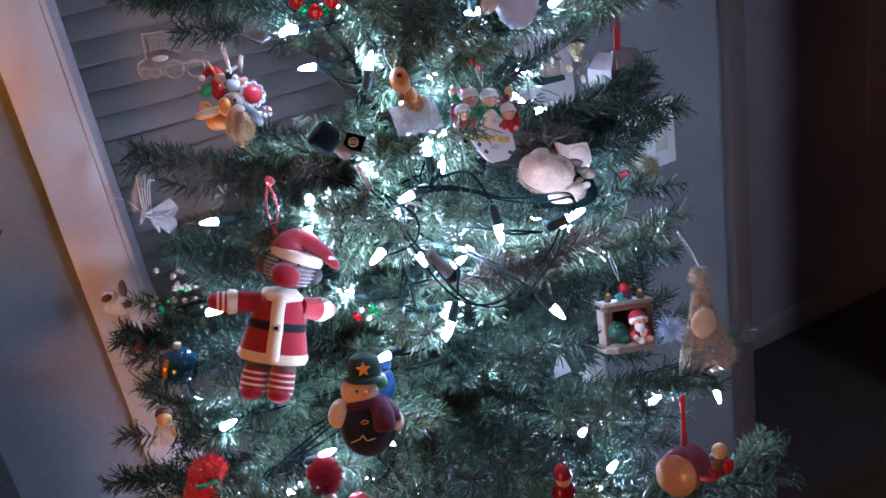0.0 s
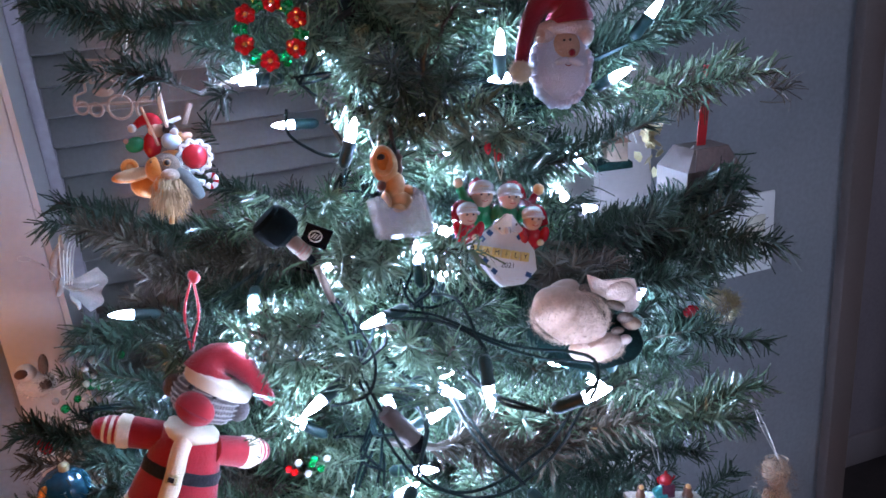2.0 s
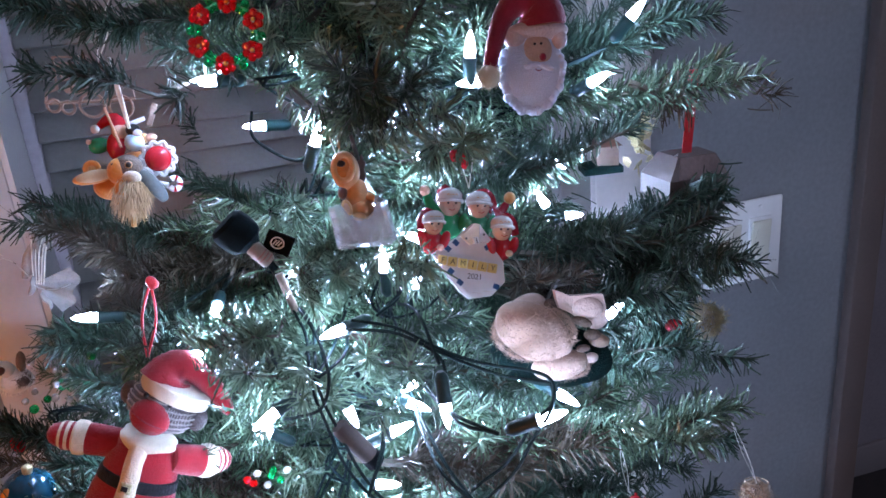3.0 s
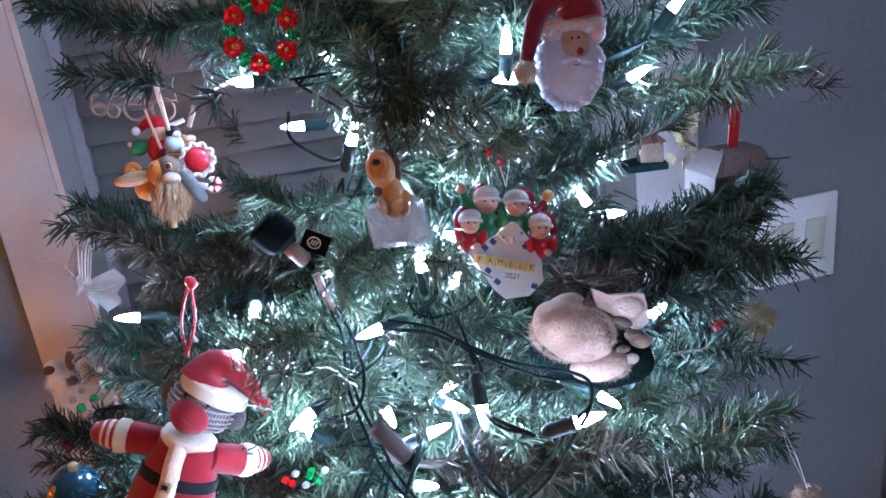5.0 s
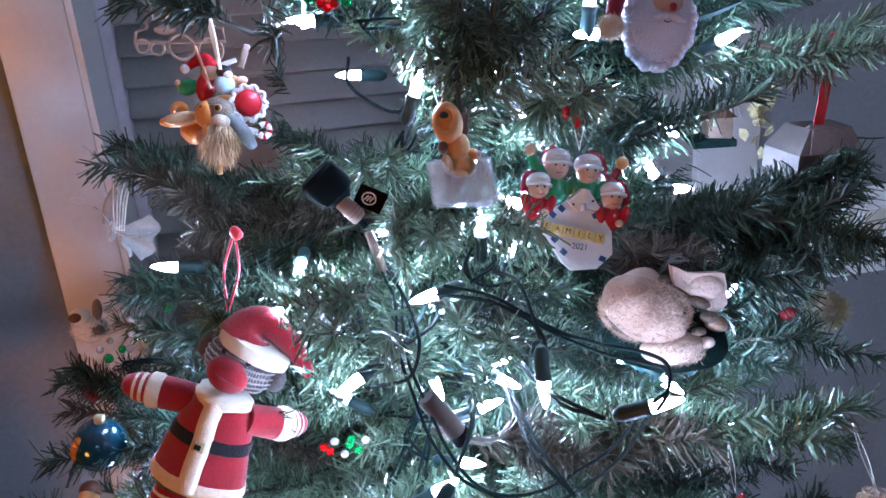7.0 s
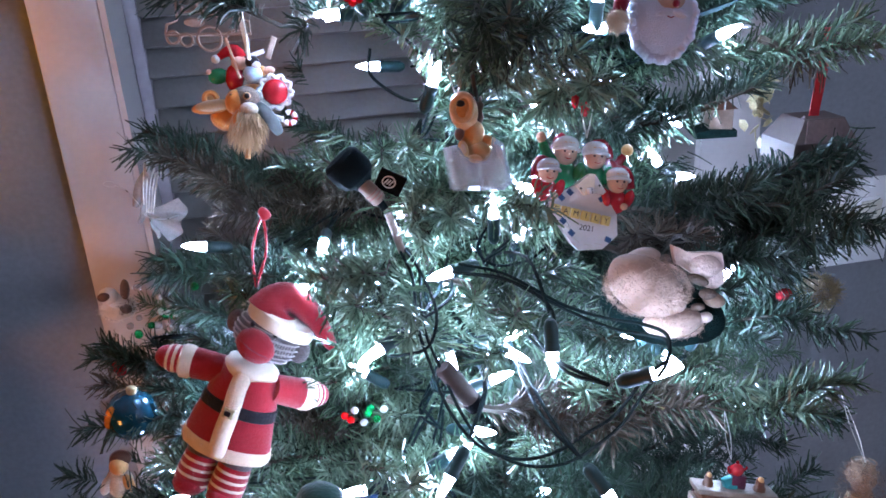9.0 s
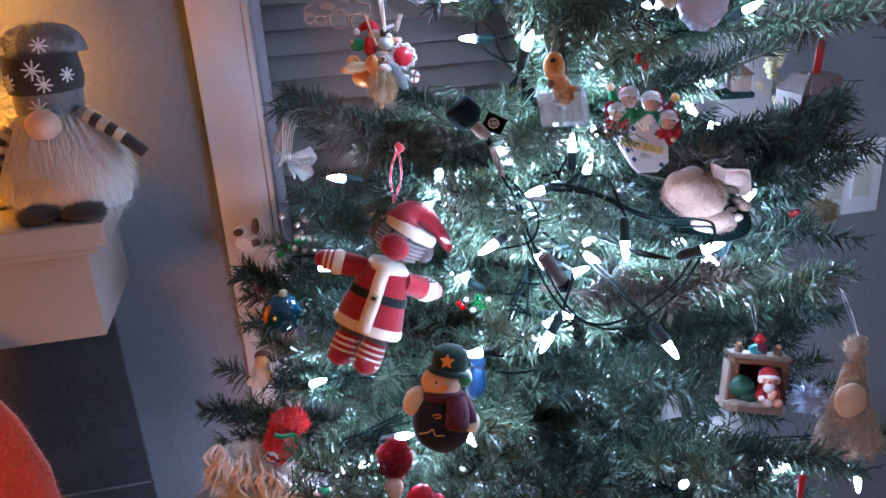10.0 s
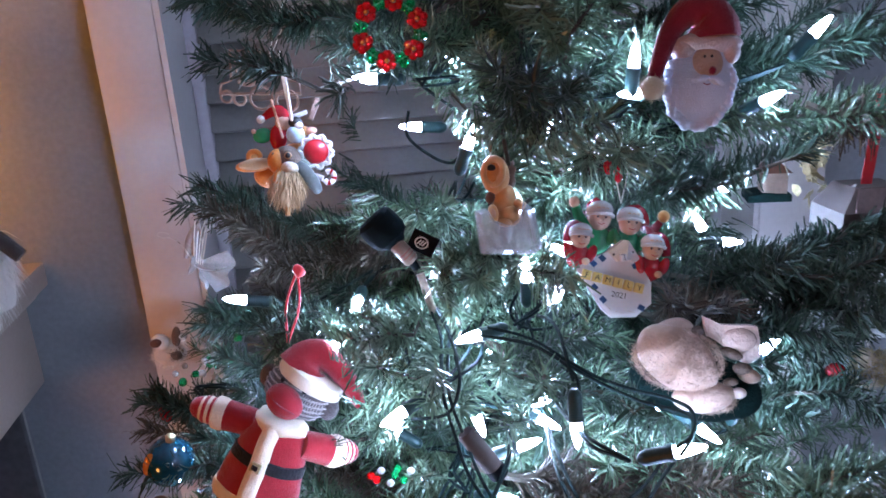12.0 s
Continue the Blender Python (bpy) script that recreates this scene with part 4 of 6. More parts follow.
for foot, hip in (((-0.0150, -0.004, -0.0720), (-0.0135, 0, -0.030)), ((0.0120, -0.005, -0.0715), (0.0125, 0, -0.030))):
    a, b = Vector(hip), Vector(foot)
    s.tube([a, a + (b - a) * 0.34], 0.0124, 3, 14)
    qs = [0.32, 0.42, 0.47, 0.56, 0.61, 0.70, 0.75, 0.84, 0.89, 0.99, 1.03]
    s.tube([a + (b - a) * q for q in qs], [0.0120, 0.0126, 0.0128, 0.0131, 0.0132, 0.0133, 0.0134, 0.0132, 0.0130, 0.0115, 0.008], 0, 14, slots=[0, 2, 0, 2, 0, 2, 0, 2, 0, 0])
    s.ball(b + Vector((0, -0.003, 0.004)), (0.0118, 0.0128, 0.0085), 0, n=14)
s.hairs((0, 0, -0.031), (0.035, 0.025, 0.006), 260, 0.003, 0.0004, 5, 4, curl=0.6)
orn(s.done("plush_doll", [RED, DKRED, IVORYF, GREYK, BLACKF, CREAMF, GOLD, KNITL], m=pose(0.135, 0.780, 1.222, -20, 20, -24) @ Matrix.Scale(1.03, 4)), "plush sock doll in red felt suit with striped legs", "doll")
hanger("ribbon_loop", (0.171, 0.815, 1.360), (0.160, 0.790, 1.312), RIBBON, "red ribbon loop from which the plush doll hangs", 0.0011, 0.005)
orn(Shape().ball((0, 0, 0), (0.0045, 0.0045, 0.005), 0, lump=0.4, freq=200).done("ribbon_knot", RIBBON, m=pose(0.172, 0.812, 1.360)), "small red ribbon knot on a twig", "ribbon")

# stuffed snowman
s = Shape()
s.ball((0.001, 0, -0.020), (0.0310, 0.0265, 0.0335), 0, n=24, lump=0.04)
s.ball((-0.002, -0.003, 0.020), (0.0205, 0.0185, 0.0175), 1, n=20)
s.lathe([(0.016, 0.001), (0.0215, 0.002), (0.0225, 0.007), (0.019, 0.011)], 2, pose(0, -0.001, 0), 18, 0.08)
s.tube(smooth_path([(0.012, -0.018, 0.006), (0.014, -0.026, -0.008), (0.012, -0.030, -0.024)], 4), [0.009, 0.0105, 0.011, 0.0115, 0.012, 0.012, 0.0122, 0.0122, 0.008], 2, 10)
s.tube(smooth_path([(0.016, -0.012, 0.006), (0.024, -0.018, -0.006), (0.026, -0.020, -0.018)], 4), 0.008, 2, 10)
s.lathe([(0.021, 0.0290), (0.0235, 0.0305), (0.0225, 0.0330), (0.0178, 0.0350), (0.0186, 0.0450), (0.0165, 0.0530), (0.010, 0.0575), (0.001, 0.0590)], 3, pose(0.001, -0.001, 0.0, 4, 8, 0), 22, 0.05)
s.ball((0.020, -0.004, 0.024), (0.010, 0.012, 0.008), 6, rot=(0, 35, 0))
star = [(r * math.sin(math.pi * i / 5), r * math.cos(math.pi * i / 5)) for i in range(10) for r in [0.0078 if i % 2 == 0 else 0.0036]]
s.slab(star, 0.0020, 4, pose(0.002, -0.0245, 0.0440, 4, 6, 0))
s.ball((-0.028, -0.002, 0.000), (0.0115, 0.010, 0.016), 5, rot=(0, 25, 0))
s.ball((0.0285, -0.014, -0.018), (0.0088, 0.0085, 0.0115), 5, rot=(0, -10, 0))
s.ball((-0.008, -0.0205, 0.022), 0.0015, 3, n=8)
s.ball((0.001, -0.0220, 0.018), (0.004, 0.003, 0.003), 4, n=8)
s.tube(smooth_path([(-0.024, -0.021, -0.029), (-0.015, -0.0265, -0.026), (-0.011, -0.0275, -0.023), (-0.008, -0.0278, -0.029), (0.001, -0.0275, -0.029)], 4), 0.0006, 5, 5)
s.tube(smooth_path([(-0.011, -0.0255, -0.010), (-0.006, -0.0265, -0.008), (-0.003, -0.0268, -0.011), (-0.009, -0.0265, -0.012)], 4), 0.0006, 4, 5)
orn(s.done("snowman_doll", [NAVYF, PEACH, PLUMF, mat("bottle_green_felt", (0.008, 0.030, 0.022), 0.9, 0.3, 90, 0.5, sheen=0.2, spec=0.1), ORANGEF, CREAMF, GREENF], m=pose(0.176, 0.677, 1.156, -20, 6, -8) @ Matrix.Scale(0.90, 4)), "stuffed snowman in navy coat, plum scarf and black star hat", "doll")

# reindeer carrying a small rider
s = Shape()
s.ball((-0.0135, 0.006, -0.012), (0.0130, 0.0120, 0.0105), 0, n=18)
s.ball((0.006, 0.008, 0.004), (0.0150, 0.0120, 0.0120), 0, n=18)
s.ball((0.0, -0.010, 0.0), (0.0118, 0.0120, 0.0112), 8, n=20)
s.ball((-0.0070, -0.0125, -0.002), (0.0082, 0.0095, 0.0098), 0, n=16)
s.ball((0.0032, -0.0205, -0.0075), (0.0070, 0.0060, 0.0052), 1, n=14)
s.ball((0.0026, -0.015, -0.019), (0.0112, 0.0090, 0.0142), 9, n=20, lump=0.10, freq=150)
s.hairs((0.0026, -0.016, -0.018), (0.0108, 0.0090, 0.0135), 900, 0.0090, 0.0008, 9, 15, hang=1.5, curl=0.25, zmax=0.7)
s.ball((-0.0050, -0.0190, -0.018), (0.0050, 0.0050, 0.0105), 0, rot=(0, 8, 0), n=14)
for x, r in ((0.0011, 0.0030), (-0.0100, 0.0026)):
    s.ball((x, -0.0205 + 0.004 * (x < 0), 0.0020), r, 4, n=12)
    s.ball((x, -0.0222 + 0.004 * (x < 0), 0.0020), r * 0.74, 5, n=10)
s.tube(smooth_path([(0.0080, -0.012, -0.004), (0.0150, -0.016, -0.010), (0.0220, -0.014, -0.017), (0.0265, -0.010, -0.023)], 4), [0.0050, 0.0056, 0.0060, 0.0062, 0.0062, 0.0060, 0.0058, 0.0056, 0.0052, 0.0048, 0.0044, 0.0040, 0.0032], 10, 12)
s.ball((-0.0235, -0.010, -0.0055), (0.0140, 0.0040, 0.0046), 9, rot=(0, -12, 0), n=16)
s.ball((-0.0250, -0.008, -0.0065), (0.0150, 0.0036, 0.0052), 0, rot=(0, -12, 0), n=16)
s.tube(ring_pts((-0.0262, -0.004, 0.0005), 0.0046, 16), 0.0022, 0, 8)
s.ball((-0.0262, -0.003, 0.0005), (0.0042, 0.0015, 0.0042), 4, n=10)
s.tube([(0.022 + (0.0120 + 0.0012 * math.cos(10 * q)) * math.cos(q), -0.012, 0.008 + (0.0120 + 0.0012 * math.cos(10 * q)) * math.sin(q)) for q in [2 * math.pi * i / 60 for i in range(61)]], 0.0019, 2, 7)
s.ball((0.022, -0.0095, 0.008), (0.0122, 0.0040, 0.0122), 2, n=20)
s.ball((0.022, -0.0115, 0.008), (0.0098, 0.0062, 0.0098), 3, n=22)
s.tube(ring_pts((0.022, -0.0135, 0.008), 0.0088, 22), 0.0010, 3, 6)
s.tube([(0.0225, -0.010, -0.0110), (0.0290, -0.012, -0.0125)], 0.0024, 2, 10)
s.tube([(0.0338 + 0.0040 * math.cos(q), -0.013, -0.0110 + 0.0045 * math.sin(q)) for q in [-2.6 + 0.45 * i for i in range(12)]], 0.0022, 2, 9, slots=[2, 2, 3])
s.ball((-0.009, 0.002, 0.019), (0.0072, 0.0075, 0.0110), 3, n=16)
s.ball((-0.006, -0.002, 0.030), (0.0062, 0.0060, 0.0060), 6, n=14)
s.tube(smooth_path([(-0.006, 0, 0.033), (-0.010, 0, 0.0395), (-0.0165, 0, 0.0375), (-0.0215, 0, 0.0330)], 3), [0.0064, 0.0062, 0.0058, 0.0053, 0.0048, 0.0043, 0.0038, 0.0034, 0.0030, 0.0026], 3, 12)
s.ball((-0.0238, -0.001, 0.0312), 0.0034, 2, n=12, lump=0.1)
s.ball((-0.0215, 0.002, 0.019), (0.0080, 0.0055, 0.0062), 7, n=14, rot=(0, -20, 0))
s.ball((-0.0285, -0.001, 0.0212), 0.0021, 6, n=10)
s.tube([(-0.0165, -0.006, 0.0470), (-0.0045, -0.012, 0.0165)], 0.0011, 6, 6)
s.ball((0.005, -0.008, 0.021), (0.0075, 0.0065, 0.0072), 11, n=16)
s.ball((0.004, -0.009, 0.0300), (0.0056, 0.0054, 0.0050), 5, n=14)
s.ball((0.0070, -0.0125, 0.0275), (0.0036, 0.0024, 0.0030), 2, n=10)
s.ball((0.0165, -0.008, 0.0248), (0.0050, 0.0036, 0.0032), 6, n=12, rot=(0, -14, 0))
s.ball((0.0115, -0.007, 0.0240), (0.0036, 0.0036, 0.0044), 4, n=10)
s.tube([(0.001, -0.007, 0.0345), (0.0125, -0.008, 0.0395)], [0.0020, 0.0017], 2, 8)
s.box((0.0175, -0.002, 0.0435), (0.0048, 0.0020, 0.0180), 12, rot=(0, 15, 0), bevel=0.0004)
s.tube([(0.0034, -0.006, -0.030), (0.0036, -0.008, -0.044)], [0.0024, 0.0020], 4, 8)
s.tube([(0.0095, -0.002, -0.028), (0.0100, -0.002, -0.037)], [0.0024, 0.0020], 4, 8)
orn(s.done("reindeer_figurine", [ORBODY, GREYRES, WHITERES, REDRES, TANRES, INK, SKINRES, GREENRES, FURBROWN, TUFT, mat("slate_grey_resin", (0.085, 0.095, 0.095), 0.4, 0.25, 80, 0.1), mat("pale_blue_resin", (0.36, 0.50, 0.62), 0.3, 0.15, 60, 0.05), WOODP], m=pose(0.167, 0.882, 1.428, -20, 10, 0)), "painted resin reindeer figurine carrying a small rider in red", "figurine")
hanger("cord_loop", (0.172, 0.872, 1.515), (0.175, 0.872, 1.462), STRING, "white cord of the reindeer figurine", 0.0013, 0.001)

# fretwork train
train = orn(empty("train_ornament", pose(0.138, 0.993, 1.478, 0, 6, -6) @ Matrix.Scale(0.90, 4), "", ""), "thin plywood fretwork train hung in front of the louvred door")
s = Shape()
for pts in ([(-0.040, -0.014), (-0.038, -0.004), (-0.028, 0.000), (-0.028, 0.030), (0.002, 0.030), (-0.004, 0.010), (0.012, 0.004), (0.018, 0.014), (0.026, 0.004), (0.040, 0.002), (0.042, -0.010), (-0.040, -0.014)],
            [(-0.024, 0.024), (-0.006, 0.024), (-0.010, 0.010), (-0.022, 0.008), (-0.024, 0.024)]):
    s.tube([(x, 0, z) for x, z in pts], 0.0017, 0, 4)
s.ball((-0.012, 0, -0.001), (0.010, 0.0012, 0.0045), 0)
s.done("frame", WOODP, train)
for x, z, r in ((-0.033, -0.016, 0.0060), (-0.020, -0.018, 0.0060), (0.002, -0.016, 0.0115), (0.028, -0.018, 0.0110)):
    Shape().tube(ring_pts((x, 0, z), r), 0.0015, 0, 6).done("wheel", WOODP, train)
hanger("cord_loop", (0.175, 0.985, 1.555), (0.150, 0.992, 1.498), STRING, "thin cord of the plywood train", 0.0005)

# figure on a block of clear ice
ice = orn(empty("ice_block_ornament", pose(0.325, 0.774, 1.397, -18, 10, -6), "", ""), "brown hooded figurine on a block of clear acrylic ice")
s = Shape()
ol = [(-0.0232, 0.0040), (-0.0170, 0.0065), (-0.0105, -0.0010), (0.0020, -0.0035), (0.0095, 0.0040), (0.0088, 0.0145), (0.0178, 0.0105), (0.0252, -0.0155), (0.0212, -0.0210), (-0.0160, -0.0250)]
rows = []
for y, k, dz in ((-0.0160, 0.84, 0.0), (-0.0135, 0.955, 0.0005), (-0.0100, 1.0, -0.0004), (-0.0020, 0.975, 0.0006), (0.0070, 1.0, 0.0), (0.0130, 0.96, 0.0004), (0.0155, 0.86, 0.0)):
    rows.append([(x * k + 0.0005 * math.sin(40 * y + 3 * i), y, z * k + dz - 0.0010 * (1 - k) * 8) for i, (x, z) in enumerate(ol)])
s.grid(rows)
s.done("ice_block", ICE, ice, angle=25)
s = Shape()
s.ball((-0.0118, -0.003, 0.0305), (0.0100, 0.0098, 0.0140), 0, n=24, rot=(0, -14, 0))
s.tube([(-0.0140 + 0.0066 * math.cos(q), -0.0116 - 0.0008 * math.sin(q), 0.0320 + 0.0088 * math.sin(q)) for q in [2 * math.pi * i / 22 for i in range(23)]], 0.0023, 0, 9)
s.ball((-0.0142, -0.0112, 0.0320), (0.0056, 0.0020, 0.0076), 3, n=14)
s.ball((-0.0158, -0.0124, 0.0346), (0.0034, 0.0018, 0.0024), 1, n=12)
s.ball((-0.0030, 0.005, 0.0335), (0.0066, 0.0070, 0.0130), 2, n=14, rot=(0, -10, 0), lump=0.3, freq=200)
s.ball((-0.0035, -0.002, 0.0140), (0.0078, 0.0082, 0.0110), 0, n=20, rot=(0, 8, 0))
s.ball((0.0006, -0.003, 0.0035), (0.0088, 0.0090, 0.0078), 0, n=18)
s.ball((0.0064, -0.003, 0.0118), (0.0050, 0.0046, 0.0040), 0, n=14, rot=(0, 20, 0))
s.ball((-0.0105, -0.0085, 0.0040), (0.0036, 0.0032, 0.0062), 0, n=14, rot=(0, -20, 0))
s.ball((-0.0108, -0.0112, 0.0038), (0.0020, 0.0012, 0.0038), 4, n=10, rot=(0, -20, 0))
s.ball((-0.0135, -0.004, 0.0145), (0.0036, 0.0042, 0.0046), 2, n=12)
s.ball((-0.0020, -0.0115, -0.0020), (0.0050, 0.0030, 0.0030), 0, n=12)
s.done("figure", [ORRES, INK, BROWNRES, ORBODY, SKINRES], ice)
hanger("cord_loop", (0.319, 0.800, 1.470), (0.315, 0.783, 1.438), STRING, "thin cord of the ice block ornament", 0.0004)

# family of four round a game board
fam = orn(empty("family_ornament", pose(0.404, 0.769, 1.368, -20, 10, -4), "", ""), "glazed resin family of four round a white game board")
FIGM = [REDRES, GREENRES, SKINRES, WHITERES, INK, TANRES, DKHAT]
for x, y, z, k, body, hx in ((-0.0295, -0.005, 0.0070, 0.88, 0, -0.009), (-0.0157, 0.002, 0.0226, 1.04, 1, -0.004), (0.0067, 0.002, 0.0209, 1.00, 1, 0.015), (0.0230, -0.004, 0.0036, 0.92, 0, 0.014)):
    s = Shape()
    s.ball((x, y, z), (0.0082 * k, 0.0078 * k, 0.0088 * k), 2, n=18)
    s.ball((x, y + 0.0014, z + 0.0046 * k), (0.0096 * k, 0.0096 * k, 0.0066 * k), 3, rot=(-24, 6 if hx > 0 else -6, 0), n=18)
    s.tube([(x + 0.0092 * k * math.cos(q), y - 0.0010 - 0.0072 * k * math.sin(q), z + 0.0016 * k + 0.0012 * math.sin(q)) for q in [0.3 * i for i in range(11)]], 0.0014 * k, 3, 7)
    s.tube(smooth_path([(x + hx * 0.16, y + 0.0060, z + 0.0050 * k), (x + hx * 0.40, y + 0.0065, z + 0.0080 * k), (x + hx * 0.72, y + 0.007, z + 0.0045 * k), (x + hx * 0.90, y + 0.006, z - 0.004)], 3),
           [0.0090 * k * (1 - 0.070 * i) for i in range(10)], 6, 12)
    for q, w in ((-0.0028, 0.0022), (0.0006, 0.0026), (0.0034, 0.0016)):
        s.tube(smooth_path([(x + q - w * 0.5, y - 0.0076 * k, z + 0.0060 * k), (x + q, y - 0.0079 * k, z + 0.0068 * k), (x + q + w * 0.5, y - 0.0076 * k, z + 0.0058 * k)], 3), 0.00028, 5, 4)
    s.ball((x, y + 0.004, z - 0.0150 * k), (0.0105 * k, 0.0075, 0.0105 * k), body, n=16)
    for q in (-1, 1):
        s.ball((x + 0.0028 * q * k, y - 0.0074 * k, z + 0.0004), 0.0009, 4, n=6)
    s.ball((x, y - 0.0082 * k, z - 0.0020), 0.0012, 2, n=6)
    s.tube(smooth_path([(x - 0.0024, y - 0.0072 * k, z - 0.0040), (x, y - 0.0075 * k, z - 0.0050), (x + 0.0024, y - 0.0072 * k, z - 0.0040)], 3), 0.0003, 0, 4)
    for q in (-1, 1):
        s.ball((x + q * 0.0095 * k, y - 0.002, z - 0.0125 * k), (0.0036, 0.0040, 0.0068), body, rot=(0, 18 * q, 0))
    if not body:
        s.ball((x + 0.004, y - 0.006, z - 0.019 * k), (0.0030, 0.0026, 0.0026), 2, n=10)
    s.done("figure", FIGM, fam)
s = Shape()
s.ball((-0.0347, 0.002, 0.0322), (0.0038, 0.0036, 0.0042), 2, n=12)
s.tube(smooth_path([(-0.0335, 0.003, 0.0290), (-0.0290, 0.003, 0.0200), (-0.0225, 0.003, 0.0130)], 3), [0.0034, 0.0037, 0.0040, 0.0042, 0.0044, 0.0046, 0.0046], 1, 10)
s.done("arm", FIGM, fam)
s = Shape()
s.ball((0.0312, 0.003, 0.0280), 0.0046, 5, n=14, lump=0.08)
s.tube(smooth_path([(0.0290, 0.003, 0.0240), (0.0240, 0.004, 0.0170), (0.0185, 0.004, 0.0150)], 3), [0.0026, 0.0030, 0.0036, 0.0042, 0.0048, 0.0052, 0.0054], 6, 10)
s.done("hat_tail", FIGM, fam)
Shape().slab([(-0.0310, -0.0145), (-0.0180, -0.0060), (-0.0090, -0.0005), (0.0130, -0.0060), (0.0235, -0.0200), (0.0250, -0.0350), (0.0145, -0.0455), (-0.0030, -0.0476), (-0.0097, -0.0424)], 0.005, 0, pose(0.0, -0.004, 0)).done("board", WHITERES, fam, angle=25)
Shape().slab([(-0.0097, -0.0010), (0.0000, 0.0080), (0.0040, 0.0076), (0.0038, -0.0058), (-0.0030, -0.0076)], 0.008, 0, pose(0.0, -0.0062, 0)).done("card", CREAMRES, fam, angle=25)
Shape().slab([(0.0042, 0.0074), (0.0128, -0.0040), (0.0105, -0.0064), (0.0040, -0.0056)], 0.008, 0, pose(0.0, -0.0060, 0)).done("card", WHITERES, fam, angle=25)
for x, z, a in ((-0.0166, -0.0270, 40), (-0.0097, -0.0352, 40), (-0.0130, -0.0062, 40), (0.0112, -0.0092, -35), (-0.0190, -0.0105, 40), (0.0180, -0.0385, 20)):
    Shape().box((0, 0, 0), (0.0046, 0.0010, 0.0038), 0).done("square", BLUERES, fam, pose(x, -0.0068, z, 0, a, 0))
for i, (x, z) in enumerate(((-0.0200, -0.0228), (-0.0132, -0.0312), (-0.0060, -0.0400), (0.0030, -0.0430), (0.0110, -0.0420))):
    Shape().box((0, 0, 0), (0.0062, 0.0008, 0.0003), 0).done("grid_line", GREYRES, fam, pose(x, -0.0068, z, 0, 40 if i < 3 else 6, 0))
for i, ch in enumerate("FAMILY"):
    t = Shape().box((0, 0, 0), (0.0068, 0.0030, 0.0070), 0, bevel=0.0006).done("tile", YELLRES, fam, pose(-0.0234 + 0.0076 * i, -0.0080, -0.0188 - 0.0012 * i, 0, 9 + 2 * math.sin(5 * i), 0), angle=30)
    cu = bpy.data.curves.new("letter", "FONT")
    cu.body, cu.size, cu.align_x, cu.align_y, cu.extrude = ch, 0.0055, "CENTER", "CENTER", 0.0001
    cu.materials.append(INK)
    o = new("letter", cu)
    o.parent, o.matrix_basis = t, pose(0, -0.0017, 0, 90, 0, 0)
cu = bpy.data.curves.new("year", "FONT")
cu.body, cu.size, cu.align_x, cu.align_y, cu.extrude = "2021", 0.0058, "CENTER", "CENTER", 0.0001
cu.materials.append(INK)
o = new("year", cu)
o.parent, o.matrix_basis = fam, pose(0.0015, -0.0068, -0.0312, 90, 5, 0)
dice = Shape().box((0, 0, 0), (0.0040, 0.0040, 0.0048), 0, bevel=0.0005).done("die", WHITERES, fam, pose(0.0005, -0.0115, -0.0045, 0, -12, 20))
for z in (-0.0014, 0, 0.0014):
    Shape().ball((0, -0.0021, z), 0.0005, 0, n=6).done("pip", INK, dice)
for x, z in ((-0.006, -0.003), (0.0075, 0.0000)):
    Shape().ball((x, -0.0102, z), 0.0009, 0, n=6).done("stud", INK, fam)
hanger("cord_loop", (0.412, 0.790, 1.450), (0.407, 0.774, 1.402), STRING, "thin cord of the family ornament", 0.0004)

# woolly lump
s = Shape()
s.ball((-0.0130, -0.002, 0.0050), (0.0285, 0.0190, 0.0190), 0, n=40, lump=0.10, freq=55, rot=(0, 25, 0))
for k, (x, y, z, r) in enumerate(((-0.026, -0.005, 0.009, 0.0130), (-0.012, -0.009, 0.006, 0.0135), (0.001, -0.009, -0.001, 0.0110))):
    s.ball((x, y, z), (r * 1.15, r * 0.80, r), 0, n=22, lump=0.10, freq=70, rot=(0, 20 + 9 * k, 0))
s.hairs((-0.0130, -0.004, 0.0050), (0.0285, 0.0215, 0.0195), 5200, 0.0036, 0.00020, 0, 20, curl=1.6)
s.ball((0.0080, -0.009, -0.0165), (0.0185, 0.0120, 0.0088), 0, n=28, lump=0.12, freq=70, rot=(0, -22, 0))
s.ball((-0.0040, -0.008, -0.0190), (0.0110, 0.0090, 0.0075), 0, n=20, lump=0.12, freq=80)
s.hairs((0.0070, -0.009, -0.0165), (0.0185, 0.0125, 0.0090), 2400, 0.0032, 0.00020, 0, 22, curl=1.6)
s.ball((0.0260, -0.012, -0.0105), (0.0052, 0.0045, 0.0036), 5, n=14, rot=(0, -15, 0))
s.ball((-0.0165, 0.002, 0.0240), (0.0130, 0.0050, 0.0070), 5, n=18, lump=0.15, rot=(0, -12, 0))
s.slab([(-0.0030, 0.0355), (0.0035, 0.0338), (0.0086, 0.0318), (0.0150, 0.0322), (0.0220, 0.0330), (0.0290, 0.0338), (0.0336, 0.0335), (0.0365, 0.0260), (0.0390, 0.0140), (0.0345, 0.0095), (0.0290, 0.0085), (0.0210, 0.0125), (0.0140, 0.0180), (0.0070, 0.0215), (0.0020, 0.0230), (-0.0010, 0.0290)], 0.0045, 5, pose(0, -0.006, 0, 4, 0, 6))
s.ball((0.0225, -0.0070, 0.0235), (0.0130, 0.0040, 0.0080), 5, n=18, lump=0.10)
